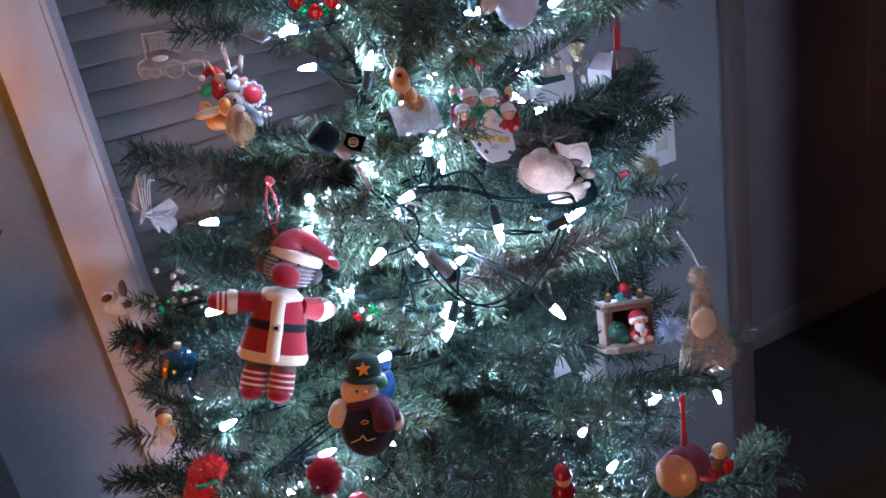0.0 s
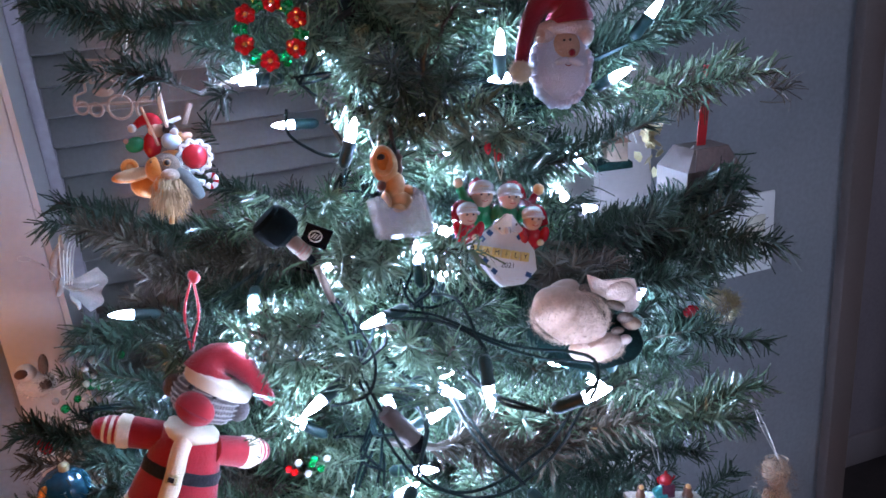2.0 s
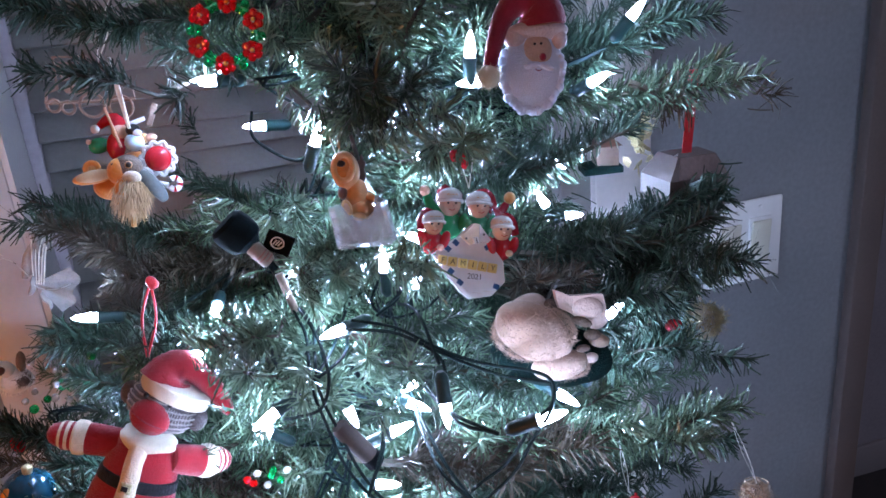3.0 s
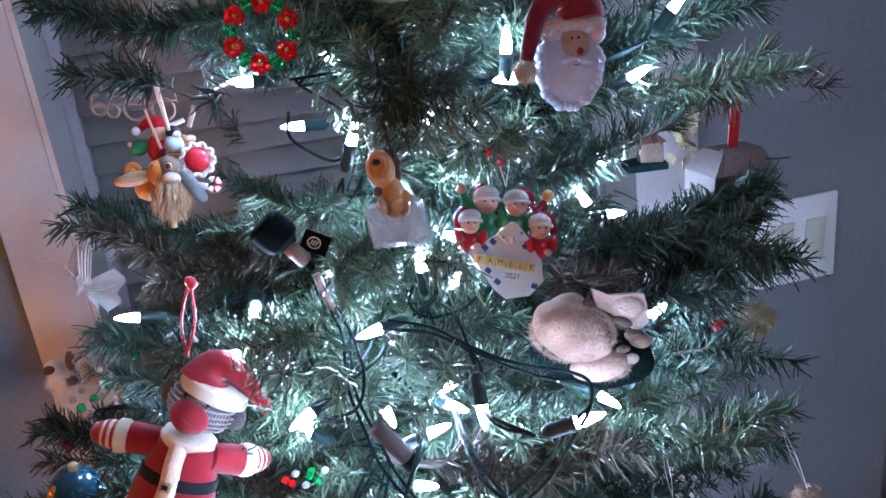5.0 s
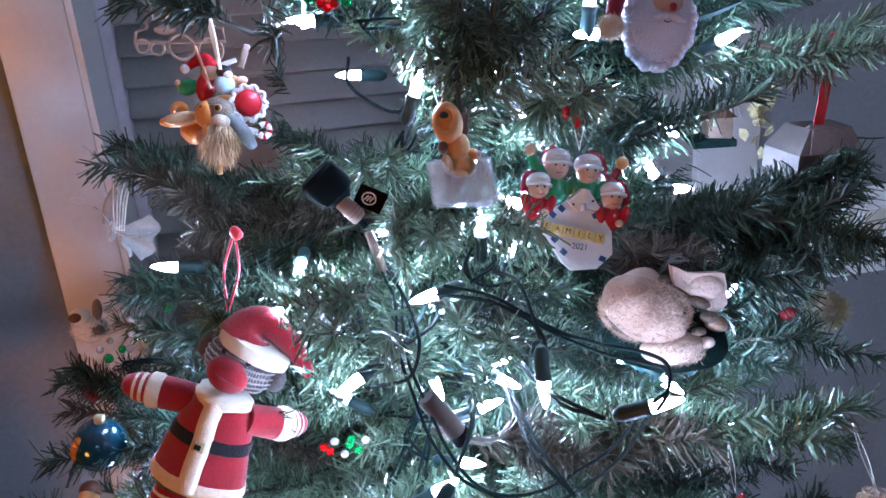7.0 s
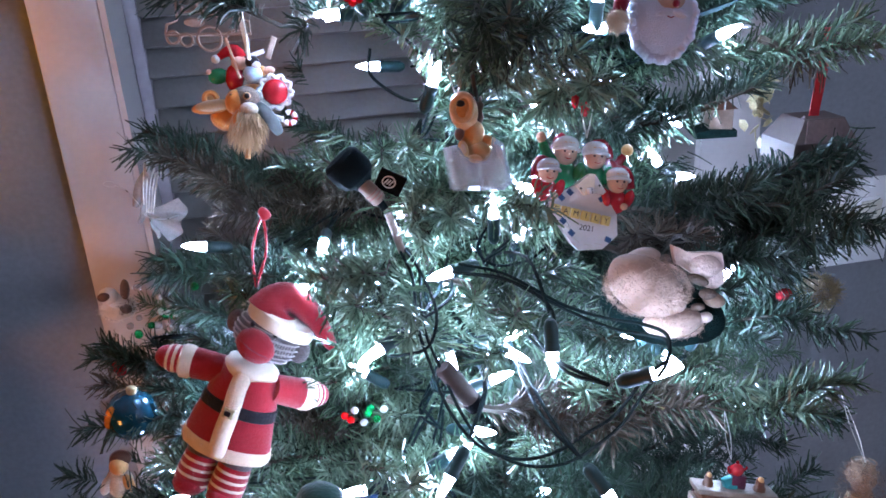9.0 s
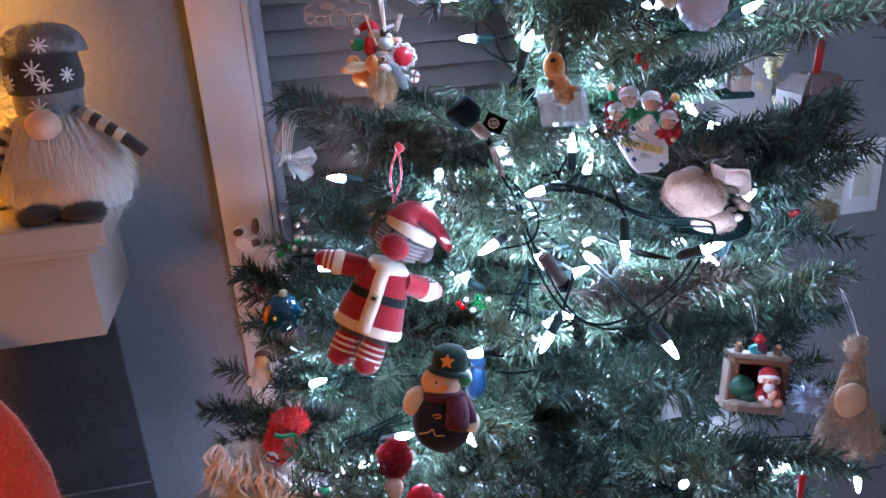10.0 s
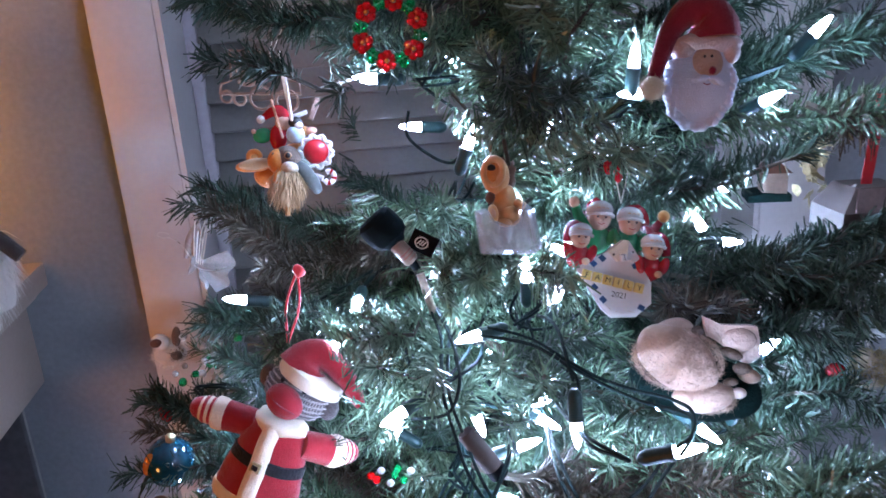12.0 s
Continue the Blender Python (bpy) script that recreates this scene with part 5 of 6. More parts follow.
# dark ball standing in for the shade of the gap beside the ear
s.ball((-0.0030, -0.004, 0.0250), (0.0045, 0.0035, 0.0036), 3, n=12, lump=0.3)
s.ball((0.0195, -0.0085, 0.0140), (0.0080, 0.0045, 0.0036), 3, n=16, lump=0.15, rot=(0, 16, 0))
s.ball((0.0340, -0.0050, 0.0010), (0.0078, 0.0060, 0.0050), 6, n=18, lump=0.10, rot=(0, 10, 0))
s.ball((0.0285, -0.0065, 0.0050), (0.0062, 0.0050, 0.0042), 3, n=14, lump=0.15)
s.ball((0.0200, -0.0120, -0.0040), (0.0050, 0.0035, 0.0026), 3, n=12, rot=(0, -10, 0))
s.ball((0.0060, 0.012, -0.0130), (0.0450, 0.0170, 0.0230), 4, n=32, lump=0.06, rot=(0, 4, 0))
orn(s.done("wool_sheep_ornament", [FURPINK, WHITEF, PEACH, FURBROWN, WOOLG, mat("pale_pink_felt", (0.60, 0.46, 0.39), 0.95, 0.15, 60, 0.4, sheen=0.3, spec=0.1), mat("fawn_felt", (0.33, 0.22, 0.155), 0.95, 0.2, 60, 0.4, sheen=0.2, spec=0.1)], m=pose(0.434, 0.695, 1.309, -18, 11, -8)), "fluffy pale pink wool lamb lying in a dark green knit nest")

# bearded felt head with a red hat
s = Shape()
s.ball((0.0073, 0.000, -0.0080), (0.0222, 0.0100, 0.0300), 0, n=34, lump=0.05, freq=90)
for i in range(22):
    a = math.pi * (0.90 + 1.20 * i / 21)
    k = 1 + 0.035 * math.sin(i * 2.3)
    s.ball((0.0073 + 0.0208 * k * math.cos(a), 0.0002, -0.0085 + 0.0288 * k * math.sin(a)), (0.0042, 0.0060, 0.0044), 0, n=10, lump=0.1)
s.ball((0.0088, -0.0066, 0.0035), (0.0108, 0.0046, 0.0120), 1, n=22)
s.ball((0.0120, -0.0118, -0.0010), (0.0026, 0.0024, 0.0028), 3, n=12)
for x, z in ((0.0058, 0.0077), (0.0104, 0.0083)):
    s.ball((x, -0.0110, z), 0.0010, 4, n=8)
for k in (-1, 1):
    s.ball((0.0105 + 0.0052 * k, -0.0098, -0.0070), (0.0062, 0.0026, 0.0026), 0, rot=(0, 14 * k, 0), n=12, lump=0.1)
s.tube(smooth_path([(0.0075, -0.0108, -0.0095), (0.0095, -0.0114, -0.0105), (0.0120, -0.0108, -0.0095)], 3), 0.0004, 3, 5)
s.ball((0.0095, -0.0010, 0.0180), (0.0222, 0.0112, 0.0078), 2, n=28, lump=0.06, freq=90, rot=(0, -6, 0))
s.ball((-0.0060, -0.0005, 0.0120), (0.0085, 0.0095, 0.0085), 2, n=18, lump=0.06)
s.ball((0.0245, -0.0005, 0.0135), (0.0070, 0.0090, 0.0080), 2, n=18, lump=0.06)
s.tube(smooth_path([(0.0130, 0.001, 0.0220), (0.0110, 0.001, 0.0300), (0.0040, 0.001, 0.0380), (-0.0070, 0.000, 0.0370), (-0.0165, -0.001, 0.0240), (-0.0215, -0.003, 0.0060), (-0.0240, -0.004, -0.0090)], 4),
       [0.0175, 0.0176, 0.0175, 0.0172, 0.0168, 0.0162, 0.0155, 0.0147, 0.0138, 0.0128, 0.0118, 0.0110, 0.0102, 0.0094, 0.0087, 0.0080, 0.0074, 0.0069, 0.0065, 0.0062, 0.0059, 0.0056, 0.0054, 0.0052, 0.0048], 3, 16)
s.ball((-0.0246, -0.006, -0.0160), 0.0080, 5, n=18, lump=0.06)
s.hairs((-0.0246, -0.006, -0.0160), 0.0078, 500, 0.0032, 0.00025, 5, 31)
s.hairs((0.0073, 0.000, -0.0090), (0.0225, 0.0096, 0.0300), 900, 0.0030, 0.00025, 0, 32, hang=0.5)
orn(s.done("felt_head_ornament", [BEARD, mat("dusky_peach_felt", (0.44, 0.28, 0.22), 0.9, 0.15, 90, 0.4, sheen=0.2, spec=0.1), mat("lilac_pink_felt", (0.50, 0.40, 0.40), 0.95, 0.15, 90, 0.6, sheen=0.3, spec=0.1), DKRED, INK, CREAMF], m=pose(0.455, 0.776, 1.492, -14, 9, -10)), "felt bearded head with red drooping hat and pompom")
hanger("cord_loop", (0.462, 0.80, 1.590), (0.460, 0.78, 1.540), STRING, "thin cord of the felt head", 0.0004)

# wreath of glass beads: six red flowers with pairs of green beads between them
wre = orn(empty("bead_wreath", pose(0.255, 0.795, 1.530, -12, 10, -8), "", ""), "wreath of red and green faceted glass beads on wire")
Shape().tube(ring_pts((0, 0, 0), 0.0195, 24), 0.0006, 0, 5).done("wire_ring", SILVER, wre)
bead = {}


def wreath_bead(kind, x, y, zz, r, turn):
    if kind not in bead:
        bead[kind] = Shape().ball((0, 0, 0), 1.0, 0, n=9).done("bead", {"red": REDBEAD, "green": GREENBEAD, "heart": AMBER}[kind], wre, pose(x, y, zz) @ Matrix.Scale(r, 4), smooth=False)
        return
    o = bead[kind].copy()
    scene.collection.objects.link(o)
    o.matrix_basis = pose(x, y, zz, 40 * turn, 25 * turn, 0) @ Matrix.Scale(r, 4)


for i in range(6):
    a = radians(30 + 60 * i)
    cx, cz = 0.0198 * math.cos(a), 0.0198 * math.sin(a)
    for k in range(6):
        q = a + 2 * math.pi * k / 6
        wreath_bead("red", cx + 0.0044 * math.cos(q), -0.0015 * (k % 2), cz + 0.0044 * math.sin(q), 0.0032, 6 * i + k)
    wreath_bead("heart", cx, -0.0030, cz, 0.0014, i)
    for k, (off, rad) in enumerate(((22, 0.0182), (38, 0.0182), (30, 0.0228))):
        b = a + radians(off)
        wreath_bead("green", rad * math.cos(b), 0.001 * k, rad * math.sin(b), 0.0032, 3 * i + k)

# folded card box on a red ribbon
bx = orn(empty("card_box_ornament", pose(0.608, 0.808, 1.366, 0, 5, 10) @ Matrix.Scale(0.90, 4), "", ""), "folded white card box ornament hanging on red ribbon", "box")
s = Shape()
top, low = [(-0.022, -0.012), (0.022, -0.012), (0.026, 0.016), (-0.022, 0.016)], [(-0.036, -0.020), (0.034, -0.020), (0.038, 0.024), (-0.034, 0.024)]
rows = [[(x, y, 0.026) for x, y in top], [(x, y, 0.006) for x, y in low], [(x * 0.96, y * 0.96, -0.022) for x, y in low], [(x * 0.8, y * 0.8, -0.028) for x, y in low]]
s.grid(rows)
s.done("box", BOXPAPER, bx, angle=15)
slope = math.degrees(math.atan2(0.008, 0.020))
Shape().slab([(-0.020, 0.0100), (0.020, 0.0100), (0.0315, -0.0100), (-0.0255, -0.0100)], 0.0012, 0).done("printed_panel", PINKPAPER, bx, pose(0, -0.0166, 0.0160, -slope, 0, 0), angle=15)
Shape().slab([(-0.030, 0.002), (-0.020, 0.027), (-0.017, 0.029), (-0.022, 0.004)], 0.0012, 0).done("flap", WHITERES, bx, pose(-0.006, -0.020, 0.0, -10, 0, -30), angle=15)
s = Shape()
s.box((0, 0, 0), (0.0095, 0.0008, 0.074), 0, rot=(0, 2, 6))
s.box((0.003, 0.002, 0.022), (0.0085, 0.0008, 0.030), 0, rot=(0, -4, 20))
orn(s.done("ribbon", RIBBON, m=pose(0.611, 0.808, 1.421, 0, 3, 0)), "flat red satin ribbon holding the card box", "ribbon")

# little house and gold foil
hs = orn(empty("house_ornament", pose(0.606, 0.962, 1.341, 0, 0, -10) @ Matrix.Scale(1.05, 4), "", ""), "small wooden house ornament on a green base", "ornament")
Shape().box((0.004, 0, 0.010), (0.022, 0.018, 0.020), 0, bevel=0.001).done("body", WOODP, hs, angle=30)
Shape().slab([(-0.020, -0.006), (0.018, -0.006), (0.018, 0.000), (-0.006, 0.002), (-0.020, 0.000)], 0.026, 0).done("base", WOOLG, hs, angle=30)
Shape().slab([(-0.010, 0.020), (0.018, 0.020), (0.004, 0.032)], 0.022, 0).done("roof", BROWNRES, hs, angle=30)
foil = orn(empty("gold_foil_ornament", pose(0.617, 0.903, 1.378), "", ""), "crumpled pale gold foil hanging beside the house")
gg = np.random.default_rng(3)
f0 = None
for i in range(46):
    m = Matrix.Translation((gg.normal() * 0.0040, gg.normal() * 0.004, gg.uniform(-0.036, 0.036))) @ pose(0, 0, 0, *gg.uniform(0, 180, 3))
    if f0 is None:
        f0 = Shape().slab([(-0.0065, -0.0015), (0.0, -0.0040), (0.0065, -0.001), (0.0025, 0.0040), (-0.0035, 0.0035)], 0.0005, 0).done("foil_strip", GOLD, foil, m, smooth=False)
    else:
        o = f0.copy()
        scene.collection.objects.link(o)
        o.matrix_basis = m

# plug, tag and inline case of the light string
PLUGT = mat("dark_teal_rubber", (0.002, 0.005, 0.006), 0.8, 0.3, 90, 0.2, spec=0.05)
pl = tagged(empty("power_plug", pose(0.2385, 0.811, 1.3855, 0, 50, -8), "", ""), "dark teal moulded plug of the light string with tan sleeve", "plug")
s = Shape()
s.lathe([(0.004, -0.0142), (0.0120, -0.0135), (0.0148, -0.0105), (0.0156, -0.0040), (0.0156, 0.0040), (0.0138, 0.0085), (0.0092, 0.0118), (0.0066, 0.0150), (0.004, 0.0150)], 0, pose(0, 0, 0, 0, 90, 0) @ Matrix.Diagonal((1, 0.72, 1, 1)), 20, 0.06)
s.done("body", PLUGT, pl, angle=25)
Shape().tube([(0.0125, -0.002, 0), (0.0135, -0.002, 0), (0.0300, -0.003, -0.0005), (0.0310, -0.003, -0.0005)], [0.0052, 0.0060, 0.0058, 0.0050], 0, 14).done("sleeve", TANP, pl)
for x in (0.0215, 0.0245, 0.0275):
    Shape().tube([(x, -0.0025, -0.0003), (x + 0.0010, -0.0025, -0.0003)], 0.0062, 0, 14).done("sleeve_band", PINKBAND, pl)
Shape().tube([(0.030, -0.003, -0.0005), (0.038, -0.004, -0.002)], 0.0030, 0, 10).done("collar", PLUGT, pl)
tg = tagged(empty("paper_tag", pose(0.2665, 0.807, 1.3745, 10, 28, -12), "", ""), "black square paper tag with a white round mark on the cable", "tag")
Shape().box((0, 0, 0), (0.0205, 0.0008, 0.0175), 0).done("card", BLACKP, tg, angle=30)
Shape().tube(ring_pts((-0.001, -0.0007, 0), 0.0048, 20), 0.0005, 0, 5).done("mark_ring", LABELW, tg)
s = Shape()
for k in (-1, 0, 1):
    s.box((-0.001 + 0.002 * k, -0.0008, 0), (0.0009, 0.0004, 0.0050), 0, rot=(0, 20, 0))
s.done("mark_bar", LABELW, tg)
lb = tagged(Shape().tube(smooth_path([(0.2625, 0.803, 1.3520), (0.2655, 0.800, 1.3400), (0.2700, 0.795, 1.3225)], 3), [0.0031] * 7, 0, 10).done("cable_label", TANP), "tan printed label wrapped round the cable", "label")
tagged(Shape().slab([(-0.004, 0.009), (0.004, 0.008), (0.005, -0.009), (-0.002, -0.010)], 0.0005, 0).done("cable_flag", LABELW, m=pose(0.276, 0.792, 1.345, 6, 10, -20)), "white paper flag label on the light cable", "label")
ad = tagged(empty("inline_adapter", pose(0.2915, 0.699, 1.258, 0, 0, 0), "", ""), "grey-brown inline fuse case on the light cable", "adapter")
d = Vector((0.020, -0.004, -0.031)).normalized()
Shape().tube([d * q for q in (-0.021, -0.019, 0.012)], [0.0055, 0.0066, 0.0066], 0, 14).done("case", mat("taupe_plastic", (0.050, 0.038, 0.034), 0.75, 0.15, 80, 0.05, spec=0.1), ad)
Shape().tube([d * q for q in (0.0115, 0.019, 0.0205)], [0.0069, 0.0069, 0.005], 0, 14).done("cap", BLACKP, ad)

# painted hearth scene with a figure
SACK = mat("dark_green_sack", (0.008, 0.055, 0.032), 0.5, 0.4, 90, 0.4)
ROBE = mat("pinkish_red_resin", (0.33, 0.022, 0.028), 0.3, 0.3, 120, 0.2, coat=0.3)
TEAL = mat("teal_resin", (0.03, 0.20, 0.20), 0.3, 0.2, 60, 0.05)
HEARTHW = mat("brown_hearth_resin", (0.11, 0.045, 0.025), 0.4, 0.3, 90, 0.15)
PALEST = mat("pale_stone_resin", (0.17, 0.13, 0.10), 0.5, 0.3, 110, 0.3)
hearth = orn(empty("hearth_figurine", pose(0.472, 0.664, 1.136, -18, 8, -14) @ Matrix.Scale(0.93, 4), "", ""), "painted resin hearth scene with red figure and green sack", "figurine")
Shape().box((0.008, 0.013, -0.006), (0.056, 0.004, 0.052), 0, bevel=0.001).done("fireback", PLUMF, hearth, angle=30)
Shape().box((0.0085, 0.002, 0.0235), (0.063, 0.026, 0.0045), 0, bevel=0.0010).done("mantelshelf", PALEST, hearth, angle=30)
Shape().box((0.0085, -0.001, 0.0185), (0.056, 0.022, 0.0055), 0, bevel=0.0008).done("lintel", HEARTHW, hearth, angle=30)
for x in (-0.0165, 0.0335):
    col = Shape().box((x, 0.001, -0.004), (0.0095, 0.020, 0.041), 0, bevel=0.0010).done("pillar", HEARTHW, hearth, angle=30)
    for q in (-0.0022, 0.0022):
        Shape().box((x + q, -0.0094, -0.003), (0.0020, 0.0014, 0.030), 0, bevel=0.0005).done("flute", BROWNRES, col, angle=30)
Shape().box((-0.0222, 0.001, -0.004), (0.0026, 0.021, 0.040), 0, bevel=0.0006).done("side_slab", PALEST, hearth, angle=30)
s = Shape()
s.grid([[(-0.026, 0.014, z), (-0.0255, -0.012, z), (-0.014, -0.0225, z), (0.032, -0.0200, z), (0.039, -0.006, z), (0.038, 0.014, z)] for z in (-0.0320, -0.0265, -0.0250)])
s.ball((-0.012, -0.014, -0.0255), (0.0130, 0.0080, 0.0045), 0, n=16, lump=0.25)
s.ball((0.012, -0.013, -0.0255), (0.0200, 0.0080, 0.0038), 0, n=16, lump=0.25)
s.done("base", PALEST, hearth, angle=30)
s = Shape()
s.ball((-0.0080, -0.007, -0.0085), (0.0132, 0.0115, 0.0118), 0, n=24, lump=0.16, freq=80)
s.ball((-0.0010, -0.008, -0.0175), (0.0105, 0.0095, 0.0075), 0, n=18, lump=0.2, freq=80)
s.tube(smooth_path([(-0.0190, -0.012, -0.004), (-0.0080, -0.0195, 0.000), (0.0030, -0.013, -0.003)], 4), 0.0006, 0, 5)
s.done("sack", SACK, hearth)
s = Shape()
s.ball((0.0175, -0.010, 0.0050), (0.0100, 0.0095, 0.0095), 0, n=20)
s.ball((0.0165, -0.0165, 0.0005), (0.0068, 0.0045, 0.0062), 1, n=16)
s.tube([(0.0175 + 0.0095 * math.cos(q), -0.0120 - 0.0068 * math.sin(q), 0.0030 + 0.0030 * math.sin(q)) for q in [0.3 * i for i in range(11)]], 0.0021, 2, 8)
for k in (-1, 1):
    s.ball((0.0175 + 0.0088 * k, -0.013, 0.0020), (0.0030, 0.0032, 0.0042), 2, n=10, lump=0.2)
s.ball((0.0160, -0.0185, -0.0045), (0.0062, 0.0036, 0.0058), 2, n=14, lump=0.15)
s.ball((0.0155, -0.0208, 0.0010), 0.0016, 0, n=8)
s.ball((0.0190, -0.008, -0.0130), (0.0125, 0.0100, 0.0125), 0, n=20, lump=0.08)
s.ball((0.0090, -0.0150, -0.0120), (0.0040, 0.0048, 0.0072), 0, n=12, rot=(0, 18, 0))
s.ball((0.0095, -0.0200, -0.0165), (0.0034, 0.0034, 0.0034), 2, n=10)
s.ball((0.0255, -0.0140, -0.0115), (0.0040, 0.0048, 0.0075), 0, n=12, rot=(0, -16, 0))
s.ball((0.0205, -0.0195, -0.0125), (0.0036, 0.0034, 0.0060), 1, n=10, rot=(0, 24, 0))
s.ball((0.0165, -0.0180, -0.0210), (0.0052, 0.0055, 0.0042), 2, n=12)
s.ball((0.0270, -0.0170, -0.0205), (0.0058, 0.0060, 0.0046), 1, n=12)
s.tube([(0.0170, -0.0180, -0.009), (0.0185, -0.0190, -0.018)], 0.0017, 2, 8)
s.done("figure", [ROBE, SKINRES, WHITERES], hearth)
for x, k in ((-0.0130, 0.85), (0.0275, 1.0)):
    s = Shape()
    s.lathe([(0.0048 * k, 0.0258), (0.0050 * k, 0.0285), (0.0036 * k, 0.0305), (0.0034 * k, 0.0340), (0.0020 * k, 0.0365), (0.0004, 0.0372)], 0, pose(x, -0.001, 0), 14)
    s.ball((x, -0.002, 0.0345), (0.0027 * k, 0.0027 * k, 0.0029 * k), 1, n=10)
    s.done("small_statue", [HEARTHW, TANRES], hearth)
s = Shape()
s.box((0.0030, 0.0, 0.0300), (0.0085, 0.0060, 0.0080), 0, rot=(0, -24, 10), bevel=0.0006)
s.box((0.0062, -0.001, 0.0272), (0.0075, 0.0055, 0.0035), 0, rot=(0, -8, 4), bevel=0.0006)
s.done("toy_block", TEAL, hearth)
s = Shape()
s.ball((0.0085, 0.0, 0.0405), (0.0056, 0.0054, 0.0052), 0, n=16)
s.ball((0.0085, 0.0, 0.0465), 0.0014, 0, n=8)
s.tube(smooth_path([(0.0045, 0, 0.0425), (0.0018, 0, 0.0420), (0.0025, 0, 0.0380), (0.0050, 0, 0.0375)], 3), 0.0007, 0, 6)
s.tube(smooth_path([(0.0130, 0, 0.0400), (0.0155, 0, 0.0420), (0.0160, 0, 0.0440)], 3), 0.0009, 0, 6)
s.done("teapot", REDRES, hearth)
Shape().box((0.0105, 0.0, 0.0315), (0.0110, 0.0070, 0.0110), 0, bevel=0.001).done("clock", PLUMF, hearth, angle=30)
hanger("cord_loop", (0.484, 0.690, 1.210), (0.482, 0.672, 1.180), SILVER, "thin wire loop of the hearth figurine", 0.0003, 0.001)

# gauze angel
s = Shape()
for r0, z0, z1, mi, fold, ph in ((0.027, -0.060, 0.036, 0, 0.15, 0.0), (0.024, -0.050, 0.034, 0, 0.16, 1.3), (0.021, -0.062, 0.030, 0, 0.20, 2.6)):
    rows = []
    for q in range(13):
        t = q / 12
        r = r0 * (0.30 + 0.72 * math.sin(math.pi * min(1, 0.30 + 0.70 * (1 - t)) * 0.5) ** 2 * (1 - t) ** 0.45)
        row = []
        for i in range(72):
            an = 2 * math.pi * i / 72
            k = 1 + fold * (1 - t) * (math.cos(5 * an + 2 * t + ph) + 0.4 * math.cos(13 * an + ph)) + 0.10 * noise.noise(Vector((3 * math.cos(an), 3 * math.sin(an), 6 * t + ph)))
            row.append((r * k * math.cos(an), 0.6 * r * k * math.sin(an), z0 + (z1 - z0) * t + 0.006 * (1 - t) ** 3 * (math.cos(9 * an + ph) + 0.6 * math.cos(23 * an))))
        rows.append(row)
    s.grid(rows, mi, caps=False)
s.ball((-0.004, -0.010, -0.002), (0.0135, 0.0060, 0.0175), 1, n=18, lump=0.12, freq=90, rot=(0, 8, 0))
s.ball((0.0, -0.002, 0.046), (0.0078, 0.0075, 0.0130), 0, n=14, lump=0.25, freq=150)
s.ball((0.0, 0.002, 0.050), (0.0100, 0.0090, 0.0090), 0, n=14, lump=0.4, freq=160)
s.tube(ring_pts((0, 0, 0.060), 0.0075, 18, "xy"), 0.0006, 0, 6)
s.hairs((0, 0, 0.050), (0.0095, 0.0090, 0.0100), 500, 0.005, 0.0003, 0, 43, curl=0.9)
s.hairs((0, 0, -0.038), (0.029, 0.017, 0.024), 500, 0.006, 0.0003, 0, 41, curl=0.9)
s.hairs((0, 0, 0.040), (0.014, 0.010, 0.016), 300, 0.006, 0.0003, 0, 42, curl=0.9)
orn(s.done("gauze_angel", [LACE, STRAW, TANRES, SILVER], m=pose(0.590, 0.667, 1.093, -12, 4, -14) @ Matrix.Diagonal((1.18, 1.1, 1, 1))), "pale gauze angel doll with straw robe and wire halo", "doll")
hanger("cord_loop", (0.586, 0.70, 1.20), (0.589, 0.667, 1.160), SILVER, "thin wire loop of the gauze angel", 0.00025, 0.001)

# doll with red chenille hair and a white beard
s = Shape()
gl = np.random.default_rng(50)
s.m = pose(-0.004, 0, -0.004) @ Matrix.Diagonal((1.4, 1.1, 1.32, 1))
for k, (x, z, rx, rz, a) in enumerate(((-0.016, 0.000, 0.0230, 0.0150, -20), (-0.004, -0.014, 0.0210, 0.0170, 30), (0.010, -0.020, 0.0190, 0.0150, 25), (-0.022, -0.010, 0.0150, 0.0130, 10), (-0.008, -0.026, 0.0140, 0.0130, 0))):
    s.ball((x, 0.002, z), (rx, 0.0110, rz), 0, n=20, lump=0.30, freq=90, rot=(0, a, 0))
    s.hairs((x, 0.000, z), (rx, 0.0125, rz), 1500, 0.0120, 0.00045, 0, 51 + k, hang=0.8, curl=0.8)
for i in range(46):
    u, v = gl.uniform(-1, 1), gl.uniform(-0.9, 1)
    top = Vector((-0.008 + 0.028 * u, -0.012 - 0.004 * gl.random(), -0.004 - 0.012 * u + 0.010 * v))
    fall = Vector((0.010 * u + 0.006 * gl.normal(), -0.003 * gl.random(), -0.016 - 0.014 * gl.random()))
    bow = Vector((0.004 * gl.normal(), -0.004, 0.002))
    path = smooth_path([top, top + fall * 0.35 + bow, top + fall * 0.7 - bow * 0.4, top + fall + bow * 0.8], 3)
    s.tube(path, [0.0018 * (1 - 0.85 * (k / (len(path) - 1)) ** 1.6) for k in range(len(path))], 0, 5)
s.m = Matrix()
s.ball((0.0160, -0.006, 0.0170), (0.0150, 0.0130, 0.0190), 1, n=18, lump=0.2, rot=(0, 12, 0))
s.hairs((0.0160, -0.006, 0.0170), (0.0155, 0.0135, 0.0190), 2000, 0.0070, 0.0010, 1, 62, curl=0.9)
s.ball((0.0250, -0.004, 0.0400), (0.0165, 0.0120, 0.0105), 1, n=18, lump=0.3, rot=(0, -12, 0))
